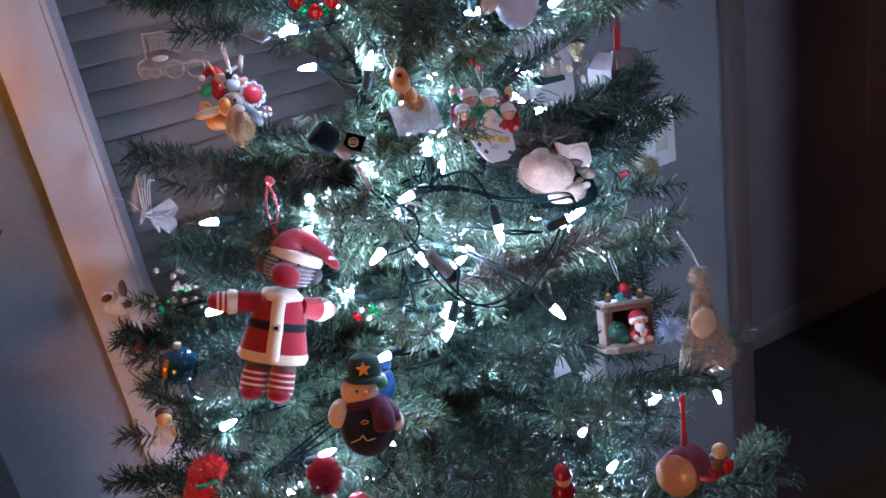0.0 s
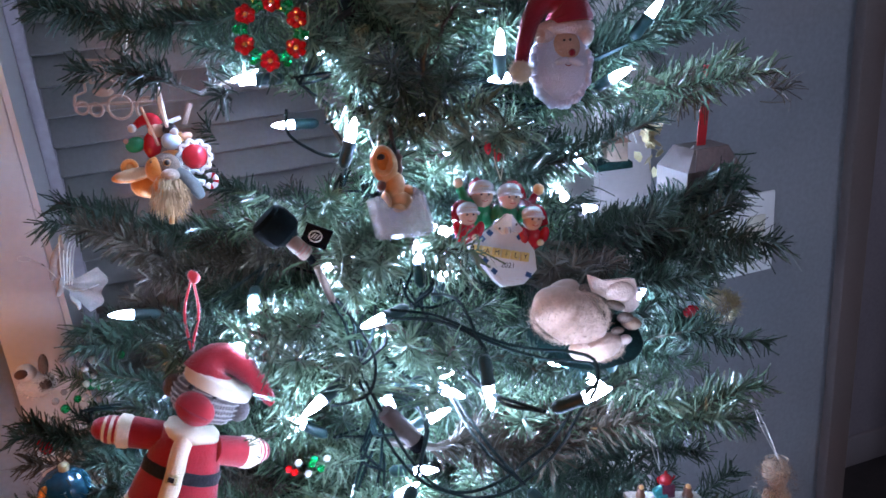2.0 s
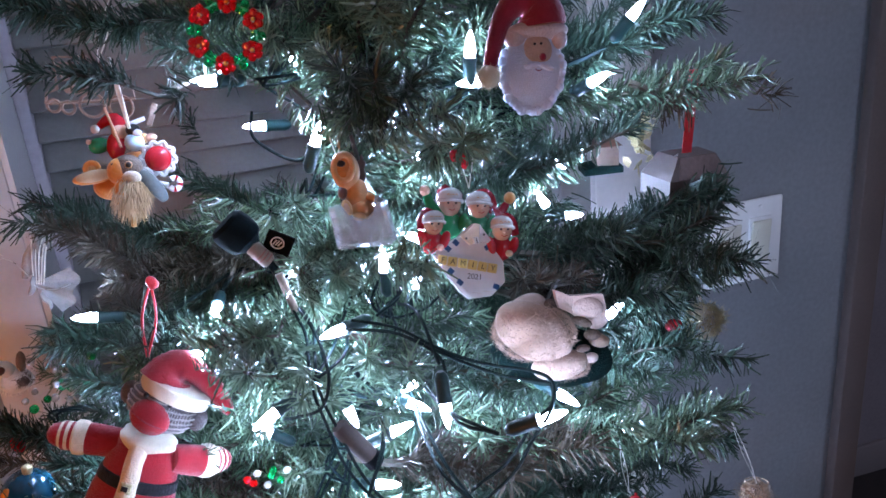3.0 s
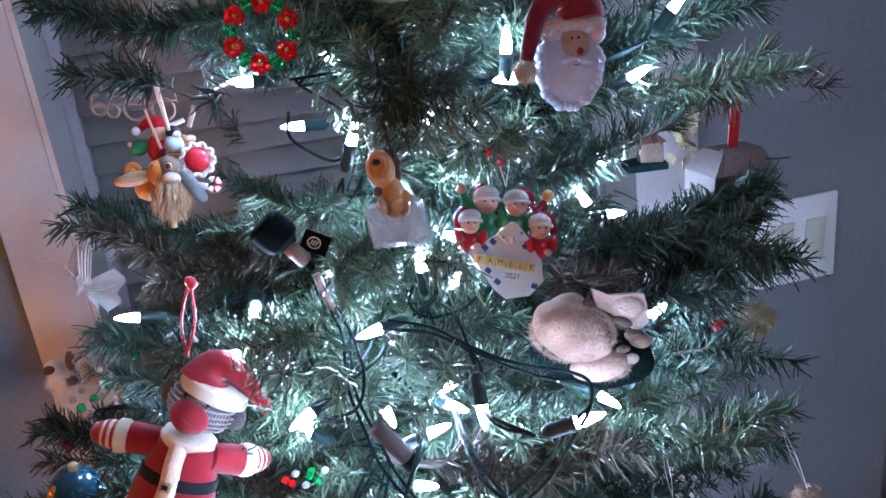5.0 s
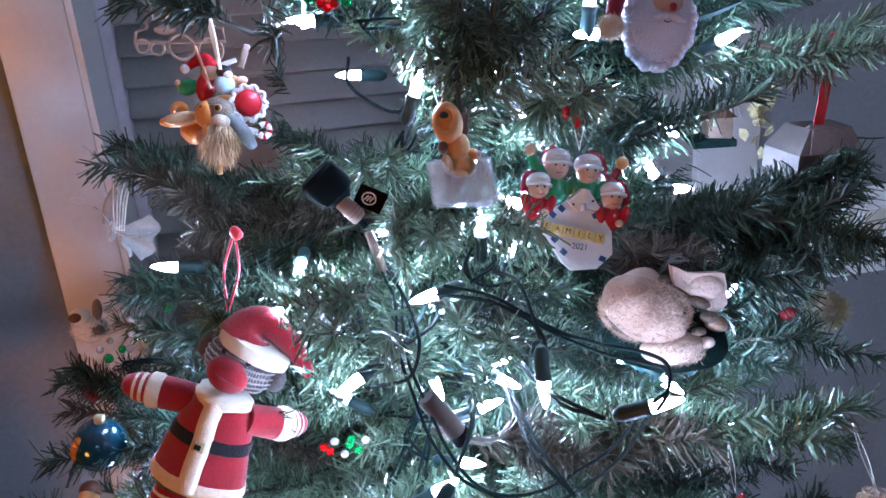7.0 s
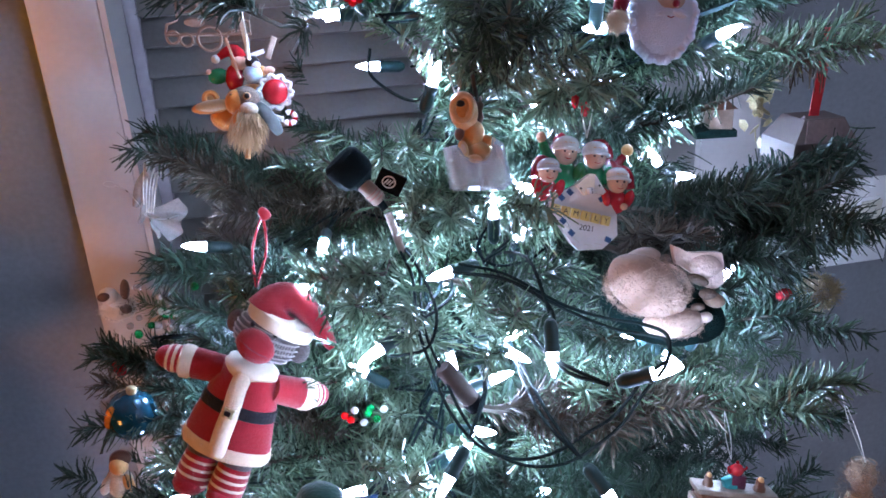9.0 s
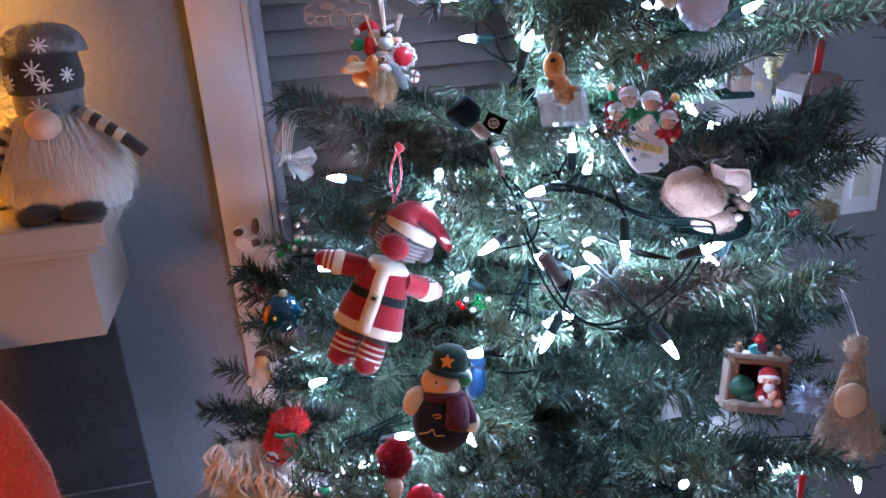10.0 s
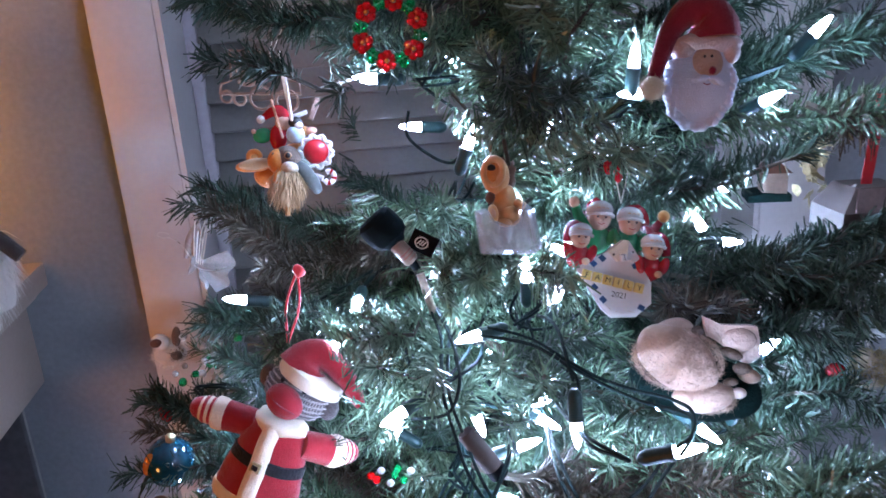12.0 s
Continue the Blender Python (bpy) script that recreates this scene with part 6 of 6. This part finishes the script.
s.hairs((0.0250, -0.004, 0.0400), (0.0165, 0.0125, 0.0110), 2000, 0.0080, 0.0011, 1, 63, curl=0.9)
s.tube(smooth_path([(0.0100, -0.021, 0.0290), (0.0200, -0.023, 0.0275), (0.0310, -0.020, 0.0290), (0.0340, -0.016, 0.0190)], 4), 0.0026, 3, 8)
s.ball((0.0080, -0.019, 0.0050), (0.0075, 0.0045, 0.0055), 2, n=14, rot=(0, 24, 0))
for x, z in ((0.0040, 0.0075), (0.0130, 0.0020)):
    s.ball((x, -0.0235, z), 0.0021, 4, n=8)
s.ball((0.0085, -0.0240, 0.0050), (0.0036, 0.0024, 0.0032), 5, n=10)
orn(s.done("chenille_doll", [FURW, FURRED, WHITERES, GREENF, NAVYF, DKHAT], m=pose(-0.003, 0.833, 1.017, -22, 6, -6)), "doll with bright red chenille hair and long white beard", "doll")

# red glitter mitten on a striped stick
mt = orn(empty("glitter_mitten", pose(0.131, 0.728, 1.062, -18, 6, -6), "", ""), "dark red glitter mitten ornament on a striped stick")
s = Shape()
s.ball((-0.001, 0, 0.006), (0.0165, 0.0085, 0.0150), 0, n=22, lump=0.25, freq=90)
s.ball((0.001, 0, -0.007), (0.0110, 0.0070, 0.0135), 0, n=18, lump=0.2, freq=90)
s.hairs((0, 0, 0.001), (0.0150, 0.0080, 0.0190), 1500, 0.0055, 0.0007, 0, 61, curl=0.7)
s.done("mitten", GLITRED, mt, angle=40)
Shape().tube([(0.004, 0, -0.018 - 0.006 * i) for i in range(9)], 0.0028, 0, 8, slots=[0, 1]).done("stick", [REDRES, WHITERES], mt)
Shape().ball((-0.001, -0.002, -0.028), (0.010, 0.007, 0.012), 0).done("knob", SKINRES, mt)

s = Shape()
s.ball((-0.006, 0, 0.004), (0.0150, 0.0120, 0.0180), 0, n=16, lump=0.1)
s.ball((0.013, 0.002, -0.004), (0.0120, 0.0110, 0.0160), 0, n=16, lump=0.1)
s.ball((-0.004, -0.011, 0.006), (0.0070, 0.0040, 0.0070), 1)
orn(s.done("red_bell_ornament", [REDRES, SKINRES], m=pose(0.155, 0.708, 1.018, 0, 20, 0)), "pair of glossy red bell ornaments")
s = Shape()
s.ball((0, 0, 0), (0.020, 0.016, 0.018), 0, n=16)
s.ball((0.002, -0.012, -0.004), (0.013, 0.006, 0.011), 1, n=14)
s.ball((0.014, 0, 0.014), (0.009, 0.008, 0.006), 2, n=10)
orn(s.done("round_figurine", [SKINRES, REDRES, GREENRES], m=pose(0.042, 0.80, 0.968)), "round peach and red resin figurine with green hat", "figurine")
s = Shape()
s.ball((0, 0, 0), (0.017, 0.013, 0.015), 0, n=14)
s.tube(smooth_path([(-0.006, 0, 0.010), (-0.014, 0, 0.024), (-0.008, 0, 0.030)], 3), 0.0018, 1, 6)
s.tube(smooth_path([(0.006, 0, 0.010), (0.016, 0, 0.022), (0.020, 0, 0.030)], 3), 0.0018, 1, 6)
orn(s.done("antler_ornament", [REDRES, BROWNRES], m=pose(0.078, 0.795, 0.968)), "red ball ornament with brown wire antlers")

# glass balls and beads
gb = orn(empty("glass_ball", pose(0.036, 0.860, 1.178, 0, 10, 0), "", ""), "iridescent blue glass ball with an amber stripe", "bauble")
Shape().ball((0, 0, 0), 0.0215, 0, n=24).done("ball", BLUEGLASS, gb)
Shape().lathe([(0.0040, 0.0200), (0.0045, 0.0255), (0.0030, 0.0270)], 0, n=12).done("cap", GOLD, gb)
Shape().ball((-0.0155, -0.0115, 0.004), (0.0045, 0.0038, 0.0110), 0, rot=(0, 10, 0)).done("stripe", AMBER, gb)
cl = orn(empty("bead_cluster", pose(0.063, 0.936, 1.237), "", ""), "cluster of clear and green glass beads in star shape", "ornament")
bd0 = {}
gg = np.random.default_rng(8)
for i in range(26):
    p = gg.normal(size=3) * (0.013, 0.007, 0.013)
    kind = 1 if i % 4 == 0 else 0
    m = pose(*p, 30 * i, 50 * i, 0) @ Matrix.Scale(float(gg.uniform(0.0026, 0.0046)), 4)
    if kind not in bd0:
        bd0[kind] = Shape().ball((0, 0, 0), 1.0, 0, n=8).done("bead", GREENBEAD if kind else CLEARBEAD, cl, m, smooth=False)
    else:
        o = bd0[kind].copy()
        scene.collection.objects.link(o)
        o.matrix_basis = m
s = Shape()
s.ball((0, 0, -0.006), (0.0125, 0.0110, 0.0160), 0, n=16, lump=0.08)
s.ball((0.002, -0.002, 0.014), (0.0088, 0.0085, 0.0090), 1, n=14)
s.ball((0.002, 0.003, 0.018), (0.0100, 0.0090, 0.0080), 2, n=14)
s.ball((-0.010, -0.006, -0.006), (0.0050, 0.0055, 0.0110), 0, rot=(0, 20, 0))
s.ball((0.010, -0.004, -0.004), (0.0050, 0.0055, 0.0100), 1, rot=(0, -20, 0))
orn(s.done("tan_figurine", [GREYRES, TANRES, BROWNRES], m=pose(0.0, 0.905, 1.086, 0, 6, -10)), "small tan and grey resin figurine with folded arms", "figurine")
s = Shape()
s.ball((0, 0, -0.006), (0.018, 0.013, 0.012), 0, n=16, lump=0.2)
s.ball((-0.004, -0.002, 0.010), (0.010, 0.009, 0.009), 0, n=14, lump=0.15)
s.ball((-0.006, -0.008, 0.012), (0.007, 0.004, 0.005), 1)
s.ball((0.014, 0.0, 0.012), (0.005, 0.004, 0.012), 2, rot=(0, 20, 0))
s.ball((0.011, -0.006, -0.005), (0.0070, 0.0070, 0.0050), 2, rot=(0, 30, 0), lump=0.3, freq=150)
s.hairs((0.011, -0.006, -0.005), (0.0070, 0.0070, 0.0050), 160, 0.005, 0.0005, 2, 72)
s.hairs((0, 0, -0.006), (0.018, 0.013, 0.012), 500, 0.005, 0.0004, 0, 71)
orn(s.done("feathered_bird_ornament", [FURW, BROWNRES, FURBROWN], m=pose(-0.002, 1.045, 1.200, 0, -10, -10)), "small white feathered bird with dark brown head")
lf = orn(empty("husk_angel_ornament", pose(0.070, 0.981, 1.325, -18, 10, -10), "", ""), "pale husk angel ornament with gauze skirt and thin wire loop")
Shape().tube(smooth_path([(-0.0400, 0, 0.0100), (-0.0280, -0.002, 0.0060), (-0.0150, -0.003, -0.0060), (-0.0070, -0.004, -0.0150), (0.0080, -0.005, -0.0160), (0.0210, -0.004, -0.0110)], 5), 0.0004, 0, 5).done("stem", SILVER, lf)
Shape().tube([(-0.0440 + 0.0058 * math.cos(q), 0, 0.0105 + 0.0026 * math.sin(q)) for q in [2 * math.pi * i / 18 for i in range(19)]], 0.0003, 0, 5).done("loop", SILVER, lf)
for i, (x, z, a, k) in enumerate(((-0.0158, 0.0106, 12, 1.0), (-0.0105, 0.0060, -6, 0.8), (-0.0085, 0.0235, -18, 0.62), (-0.0060, 0.0330, 32, 0.5), (-0.0120, -0.0130, 24, 0.55), (0.0010, -0.0260, -20, 0.45))):
    rows = []
    for u in range(9):
        t = u / 8
        w = 0.0056 * k * math.sin(math.pi * min(1, 0.08 + 0.92 * t)) ** 0.7 + 0.0003
        rows.append([(w * v, -0.0030 * (1 - v * v) + 0.0010 * math.sin(9 * t + i), 0.038 * k * (t - 0.5)) for v in (-1, -0.6, -0.2, 0.2, 0.6, 1)])
    rows2 = [[(p[0], p[1] + 0.0006, p[2]) for p in reversed(r)] for r in rows]
    Shape().grid([r + q for r, q in zip(rows, rows2)]).done("husk", LEAFS, lf, pose(x, -0.002 * (i % 3), z, 6 * i, a, 20 * math.sin(i)))
rows = []
for u in range(10):
    t = u / 9
    rows.append([(-0.010 + 0.036 * t * math.cos(q) + 0.002 * t * math.sin(11 * q), 0.004 * math.sin(9 * q) * t - 0.002, -0.012 + 0.036 * t * math.sin(q)) for q in [-0.75 + 1.25 * w / 30 for w in range(31)]])
rows2 = [[(p[0], p[1] + 0.0004, p[2]) for p in reversed(r)] for r in rows]
Shape().grid([r + q for r, q in zip(rows, rows2)]).done("skirt", LEAFS, lf)
s = Shape()
for i in range(5):
    s.tube(smooth_path([(-0.010 + 0.002 * i, -0.004, -0.012), (-0.012 + 0.003 * i, -0.006, 0.010 + 0.003 * i), (-0.014 + 0.005 * i, -0.004, 0.034 - 0.002 * i)], 4), 0.0005, 0, 5)
s.done("strand", STRING, lf)

s = Shape()
s.ball((0, 0, -0.006), (0.011, 0.010, 0.020), 0, n=16)
s.ball((0, 0, 0.018), (0.008, 0.008, 0.008), 0, n=12)
s.ball((0.0, 0.0, 0.027), (0.005, 0.005, 0.006), 1, n=10)
orn(s.done("blue_figurine", [BLUERES, GREENRES], m=pose(0.222, 0.742, 1.135, 0, 8, 0)), "blue glazed figurine behind the snowman", "figurine")
orn(Shape().slab([(-0.002, 0.018), (0.004, 0.014), (0.010, -0.012), (-0.009, -0.018), (-0.010, -0.008)], 0.0005, 0).done("paper_label", LABELW, m=pose(0.411, 0.695, 1.094, 8, 0, -24), smooth=False), "torn white paper label stuck on a branch", "label")
s = Shape()
s.hairs((0, 0, 0), (0.006, 0.006, 0.006), 420, 0.016, 0.0009, 0, 81, curl=0.5)
orn(s.done("tinsel_star", TINSEL, m=pose(0.548, 0.674, 1.092)), "frosted blue-white tinsel star ornament")
s = Shape()
s.lathe([(0.013, -0.012), (0.012, -0.004), (0.008, 0.008), (0.002, 0.012)], 0, n=16, wob=0.3)
s.hairs((0.003, 0, -0.002), (0.016, 0.013, 0.012), 1100, 0.008, 0.0005, 1, 82, curl=0.9)
s.hairs((-0.006, 0, -0.006), (0.014, 0.012, 0.010), 500, 0.007, 0.0005, 3, 83, curl=0.9)
s.ball((-0.024, 0.002, -0.002), (0.008, 0.006, 0.006), 2)
orn(s.done("tinsel_dome_ornament", [CREAMRES, GOLD, REDRES, TINSEL], m=pose(0.603, 0.773, 1.252)), "gold tinsel dome ornament with a red bead")
hanger("cord_loop", (0.600, 0.785, 1.325), (0.603, 0.773, 1.268), STRING, "thin cord of the tinsel dome", 0.0004)

# wooden mug and small red things low on the tree
mg = orn(empty("barrel_ornament", pose(0.490, 0.600, 0.966, 70, 0, -60) @ Matrix.Scale(0.92, 4), "", ""), "dark red barrel ornament with a sawn wood end")
Shape().lathe([(0.018, -0.038), (0.0245, -0.034), (0.0265, -0.008), (0.0255, 0.018), (0.0225, 0.0205)], 0, n=24).done("body", DKRED, mg)
Shape().lathe([(0.0245, 0.0190), (0.0250, 0.0225), (0.0235, 0.0240), (0.001, 0.0246)], 0, n=24, wob=0.03).done("end", WOODEND, mg)
Shape().tube(smooth_path([(0.024, 0.0, 0.010), (0.038, 0.0, 0.006), (0.040, 0.0, -0.014), (0.026, 0.0, -0.020)], 4), 0.0036, 0, 8).done("handle", REDRES, mg)
s = Shape()
s.box((0, 0, 0), (0.0055, 0.0008, 0.070), 0, rot=(0, 3, 0))
s.box((0.002, 0.002, 0), (0.0055, 0.0008, 0.068), 0, rot=(0, -4, 12))
orn(s.done("ribbon", RIBBON, m=pose(0.506, 0.612, 1.017)), "flat red ribbon above the barrel ornament", "ribbon")
s = Shape()
s.ball((0, 0, 0), (0.014, 0.011, 0.018), 0, n=14)
s.ball((0, -0.003, 0.020), (0.009, 0.008, 0.009), 1, n=12)
s.lathe([(0.010, 0), (0.010, 0.004), (0.004, 0.014), (0.001, 0.016)], 0, pose(0, -0.002, 0.024), 12)
orn(s.done("red_figurine", [DKHAT, SKINRES], m=pose(0.350, 0.622, 0.995)), "small glossy red figurine with a pointed hat", "figurine")
s = Shape()
s.ball((0, 0, 0), (0.015, 0.012, 0.018), 0, n=14)
s.ball((0, -0.003, 0.020), (0.010, 0.009, 0.010), 1, n=12)
s.ball((0.004, -0.012, 0.002), (0.008, 0.006, 0.010), 2, n=12)
orn(s.done("brown_figurine", [BROWNRES, TANRES, REDRES], m=pose(0.562, 0.622, 0.925)), "small brown resin figurine holding something red", "figurine")
s = Shape()
for a, ln in ((20, 0.016), (-150, 0.018), (70, 0.010), (-110, 0.010)):
    s.ball((0.5 * ln * math.cos(radians(a)), 0, 0.5 * ln * math.sin(radians(a))), (0.6 * ln, 0.002, 0.0035), 0, rot=(0, -a, 0), n=10)
orn(s.done("ribbon_bow", RIBBON, m=pose(0.300, 0.668, 1.032, 0, 15, 0)), "small red ribbon bow on a branch", "ribbon")
spray = orn(empty("bead_spray", pose(0.226, 0.760, 1.206), "", ""), "spray of small red, green and clear beads")
for i, (x, z, mm) in enumerate(((-0.014, 0.004, REDBEAD), (-0.006, 0.006, CLEARBEAD), (0.004, 0.0, GREENBEAD), (0.010, -0.003, GREENBEAD), (0.016, 0.003, CLEARBEAD), (-0.010, -0.003, REDBEAD), (0.006, 0.007, GREENBEAD), (0.0, -0.006, CLEARBEAD))):
    Shape().ball((x, 0.002 * (i % 3), z), (0.0032, 0.0028, 0.0030), 0, n=8).done("bead", mm, spray, smooth=False)
orn(Shape().ball((0, 0, 0), (0.006, 0.005, 0.009), 0, lump=0.15, rot=(0, -20, 0)).done("red_berry_ornament", REDRES, m=pose(0.007, 0.965, 1.166)), "small red berry ornament on a tip")
s = Shape()
s.ball((0, 0, 0), (0.0030, 0.003, 0.006), 0, n=8)
s.ball((0.008, 0.002, -0.006), (0.0035, 0.003, 0.007), 0, n=8)
orn(s.done("red_bead_drop", REDRES, m=pose(0.395, 0.765, 1.432)), "pair of small red drop beads among needles")


# ---- on the mantel: gnome doll and a crystal lamp; a red stocking below
s = Shape()
s.lathe([(0.064, 0.002), (0.072, 0.020), (0.068, 0.050), (0.055, 0.085), (0.036, 0.118), (0.012, 0.135)], 0, Matrix.Diagonal((1, 0.62, 1, 1)), 28, 0.10)
s.hairs((0, 0, 0.052), (0.067, 0.042, 0.060), 6500, 0.020, 0.0005, 0, 91, hang=1.5, curl=0.4, front=0.8)
s.hairs((0, -0.006, 0.090), (0.046, 0.034, 0.034), 2600, 0.034, 0.0005, 0, 92, hang=1.6, curl=0.3, front=0.8)
s.lathe([(0.033, 0.112), (0.0365, 0.116), (0.0385, 0.136), (0.0375, 0.139)], 1, Matrix.Diagonal((1, 0.85, 1, 1)), 26, 0.05)
s.lathe([(0.040, 0.138), (0.0425, 0.150), (0.041, 0.168), (0.0395, 0.178)], 2, Matrix.Diagonal((1, 0.85, 1, 1)), 26, 0.05)
s.lathe([(0.0385, 0.177), (0.0365, 0.186), (0.0320, 0.197), (0.0220, 0.205), (0.006, 0.208)], 1, pose(0.004, 0.002, 0, -3, 2, 0) @ Matrix.Diagonal((1, 0.85, 1, 1)), 26, 0.10)
s.ball((0.028, 0.0, 0.194), (0.010, 0.010, 0.008), 1, lump=0.2)
s.hairs((0.004, 0.0, 0.190), (0.037, 0.031, 0.018), 1500, 0.006, 0.0006, 1, 96, curl=0.9)
for x, z, r in ((0.004, 0.165, 0.011), (-0.026, 0.152, 0.009), (0.012, 0.149, 0.009), (0.034, 0.156, 0.008), (0.002, 0.124, 0.011), (0.016, 0.190, 0.009)):
    y = -0.85 * math.sqrt(max(0.0425 ** 2 - x * x, 1e-6)) - 0.0012
    for k in range(4):
        s.box((x, y, z), (0.0016, 0.0012, 2 * r), 3, rot=(0, 45 * k + 10, math.degrees(math.asin(x / 0.046))))
s.ball((0.004, -0.044, 0.108), (0.0185, 0.0165, 0.0165), 4, n=20)
for pts, n in (([(0.034, -0.012, 0.112), (0.055, -0.018, 0.100), (0.078, -0.020, 0.082), (0.098, -0.020, 0.062)], 6), ([(-0.040, -0.020, 0.100), (-0.052, -0.028, 0.086), (-0.062, -0.032, 0.066), (-0.068, -0.034, 0.050)], 6)):
    q = smooth_path(pts, 3)
    s.tube(q, [0.0088 - 0.0002 * i for i in range(len(q))], 0, 10, slots=[1, 5, 6, 5, 6, 5, 6, 6, 6])
for x in (-0.022, 0.028):
    s.ball((x, -0.050, 0.009), (0.024, 0.018, 0.009), 6, n=16, lump=0.15)
    s.hairs((x, -0.050, 0.009), (0.023, 0.017, 0.008), 400, 0.006, 0.0005, 6, 95)
GKNIT = mat("grey_hat_knit", (0.20, 0.19, 0.19), 0.95, 0.3, 300, 0.7, sheen=0.2)
SKNIT = mat("beige_stripe_knit", (0.50, 0.42, 0.33), 0.95, 0.2, 300, 0.7, sheen=0.2)
DKNIT = mat("charcoal_knit", (0.030, 0.027, 0.026), 0.95, 0.3, 300, 0.7, sheen=0.2)
tagged(s.done("gnome_doll", [FURW, GKNIT, DKNIT, WHITEF, PEACH, SKNIT, DKNIT], m=pose(-0.179, 0.985, MT, 0, 0, -6) @ Matrix.Scale(0.96, 4)), "bearded gnome doll with snowflake knit hat on the mantel", "doll")

lamp = tagged(empty("crystal_lamp", pose(-0.285, 1.045, MT), "", ""), "tall lamp of clear crystal beads lit warm from inside", "lamp")
Shape().lathe([(0.050, 0.0), (0.052, 0.004), (0.045, 0.008), (0.012, 0.012), (0.008, 0.30)], 0, n=20).done("stand", GOLD, lamp)
gg = np.random.default_rng(17)
b0 = None
for i in range(230):
    zz = 0.012 + 0.31 * (i / 230)
    rad = (0.058 - 0.022 * (zz / 0.32)) * gg.uniform(0.75, 1.05)
    a = i * 2.39996
    m = pose(rad * math.cos(a), rad * math.sin(a) * 0.9, zz, *gg.uniform(0, 180, 3)) @ Matrix.Scale(float(gg.uniform(0.0045, 0.0085)), 4)
    if b0 is None:
        b0 = Shape().ball((0, 0, 0), 1.0, 0, n=7).done("crystal", CLEARBEAD, lamp, m, smooth=False)
    else:
        o = b0.copy()
        scene.collection.objects.link(o)
        o.matrix_basis = m
w0 = None
for i in range(56):
    a, zz = i * 2.39996 + 0.7, 0.020 + 0.0053 * i
    rad = 0.066 - 0.024 * (zz / 0.32)
    m = pose(rad * math.cos(a), 0.9 * rad * math.sin(a), zz)
    if w0 is None:
        w0 = Shape().ball((0, 0, 0), (0.0026, 0.0026, 0.0042), 0, n=8).done("bulb", WARMBULB, lamp, m)
    else:
        o = w0.copy()
        scene.collection.objects.link(o)
        o.matrix_basis = m

st = tagged(empty("plush_stocking", pose(-0.352, 0.885, 0.972), "", ""), "red plush stocking with yellow face patch hung below the mantel", "stocking")
s = Shape()
s.lathe([(0.010, -0.190), (0.060, -0.180), (0.092, -0.130), (0.108, -0.050), (0.104, 0.040), (0.088, 0.110), (0.060, 0.165), (0.028, 0.195), (0.004, 0.204)], 0, Matrix.Diagonal((1, 0.32, 1, 1)), 34, 0.03)
s.hairs((0, 0, 0), (0.106, 0.035, 0.19), 3600, 0.009, 0.0007, 0, 97, curl=0.6, hang=0.8)
s.done("body", [PLUSHRED], st)
Shape().ball((-0.030, -0.030, 0.020), (0.060, 0.014, 0.075), 0, n=22, lump=0.05).done("face_patch", ORANGEF, st)
for i in range(5):
    Shape().tube([(0.020, -0.040, 0.012 - 0.008 * i), (0.058, -0.044, 0.030 - 0.014 * i)], 0.0007, 0, 4).done("whisker", CREAMF, st)
Shape().ball((0.012, -0.044, 0.004), (0.008, 0.005, 0.007), 0).done("nose", BLACKF, st)
hk = Shape().tube(smooth_path([(0, 0.06, 0.252), (0, 0.045, 0.225), (0, 0.0, 0.215), (0, 0.0, 0.198)], 4), 0.002, 0, 6).done("hook", GOLD, st)
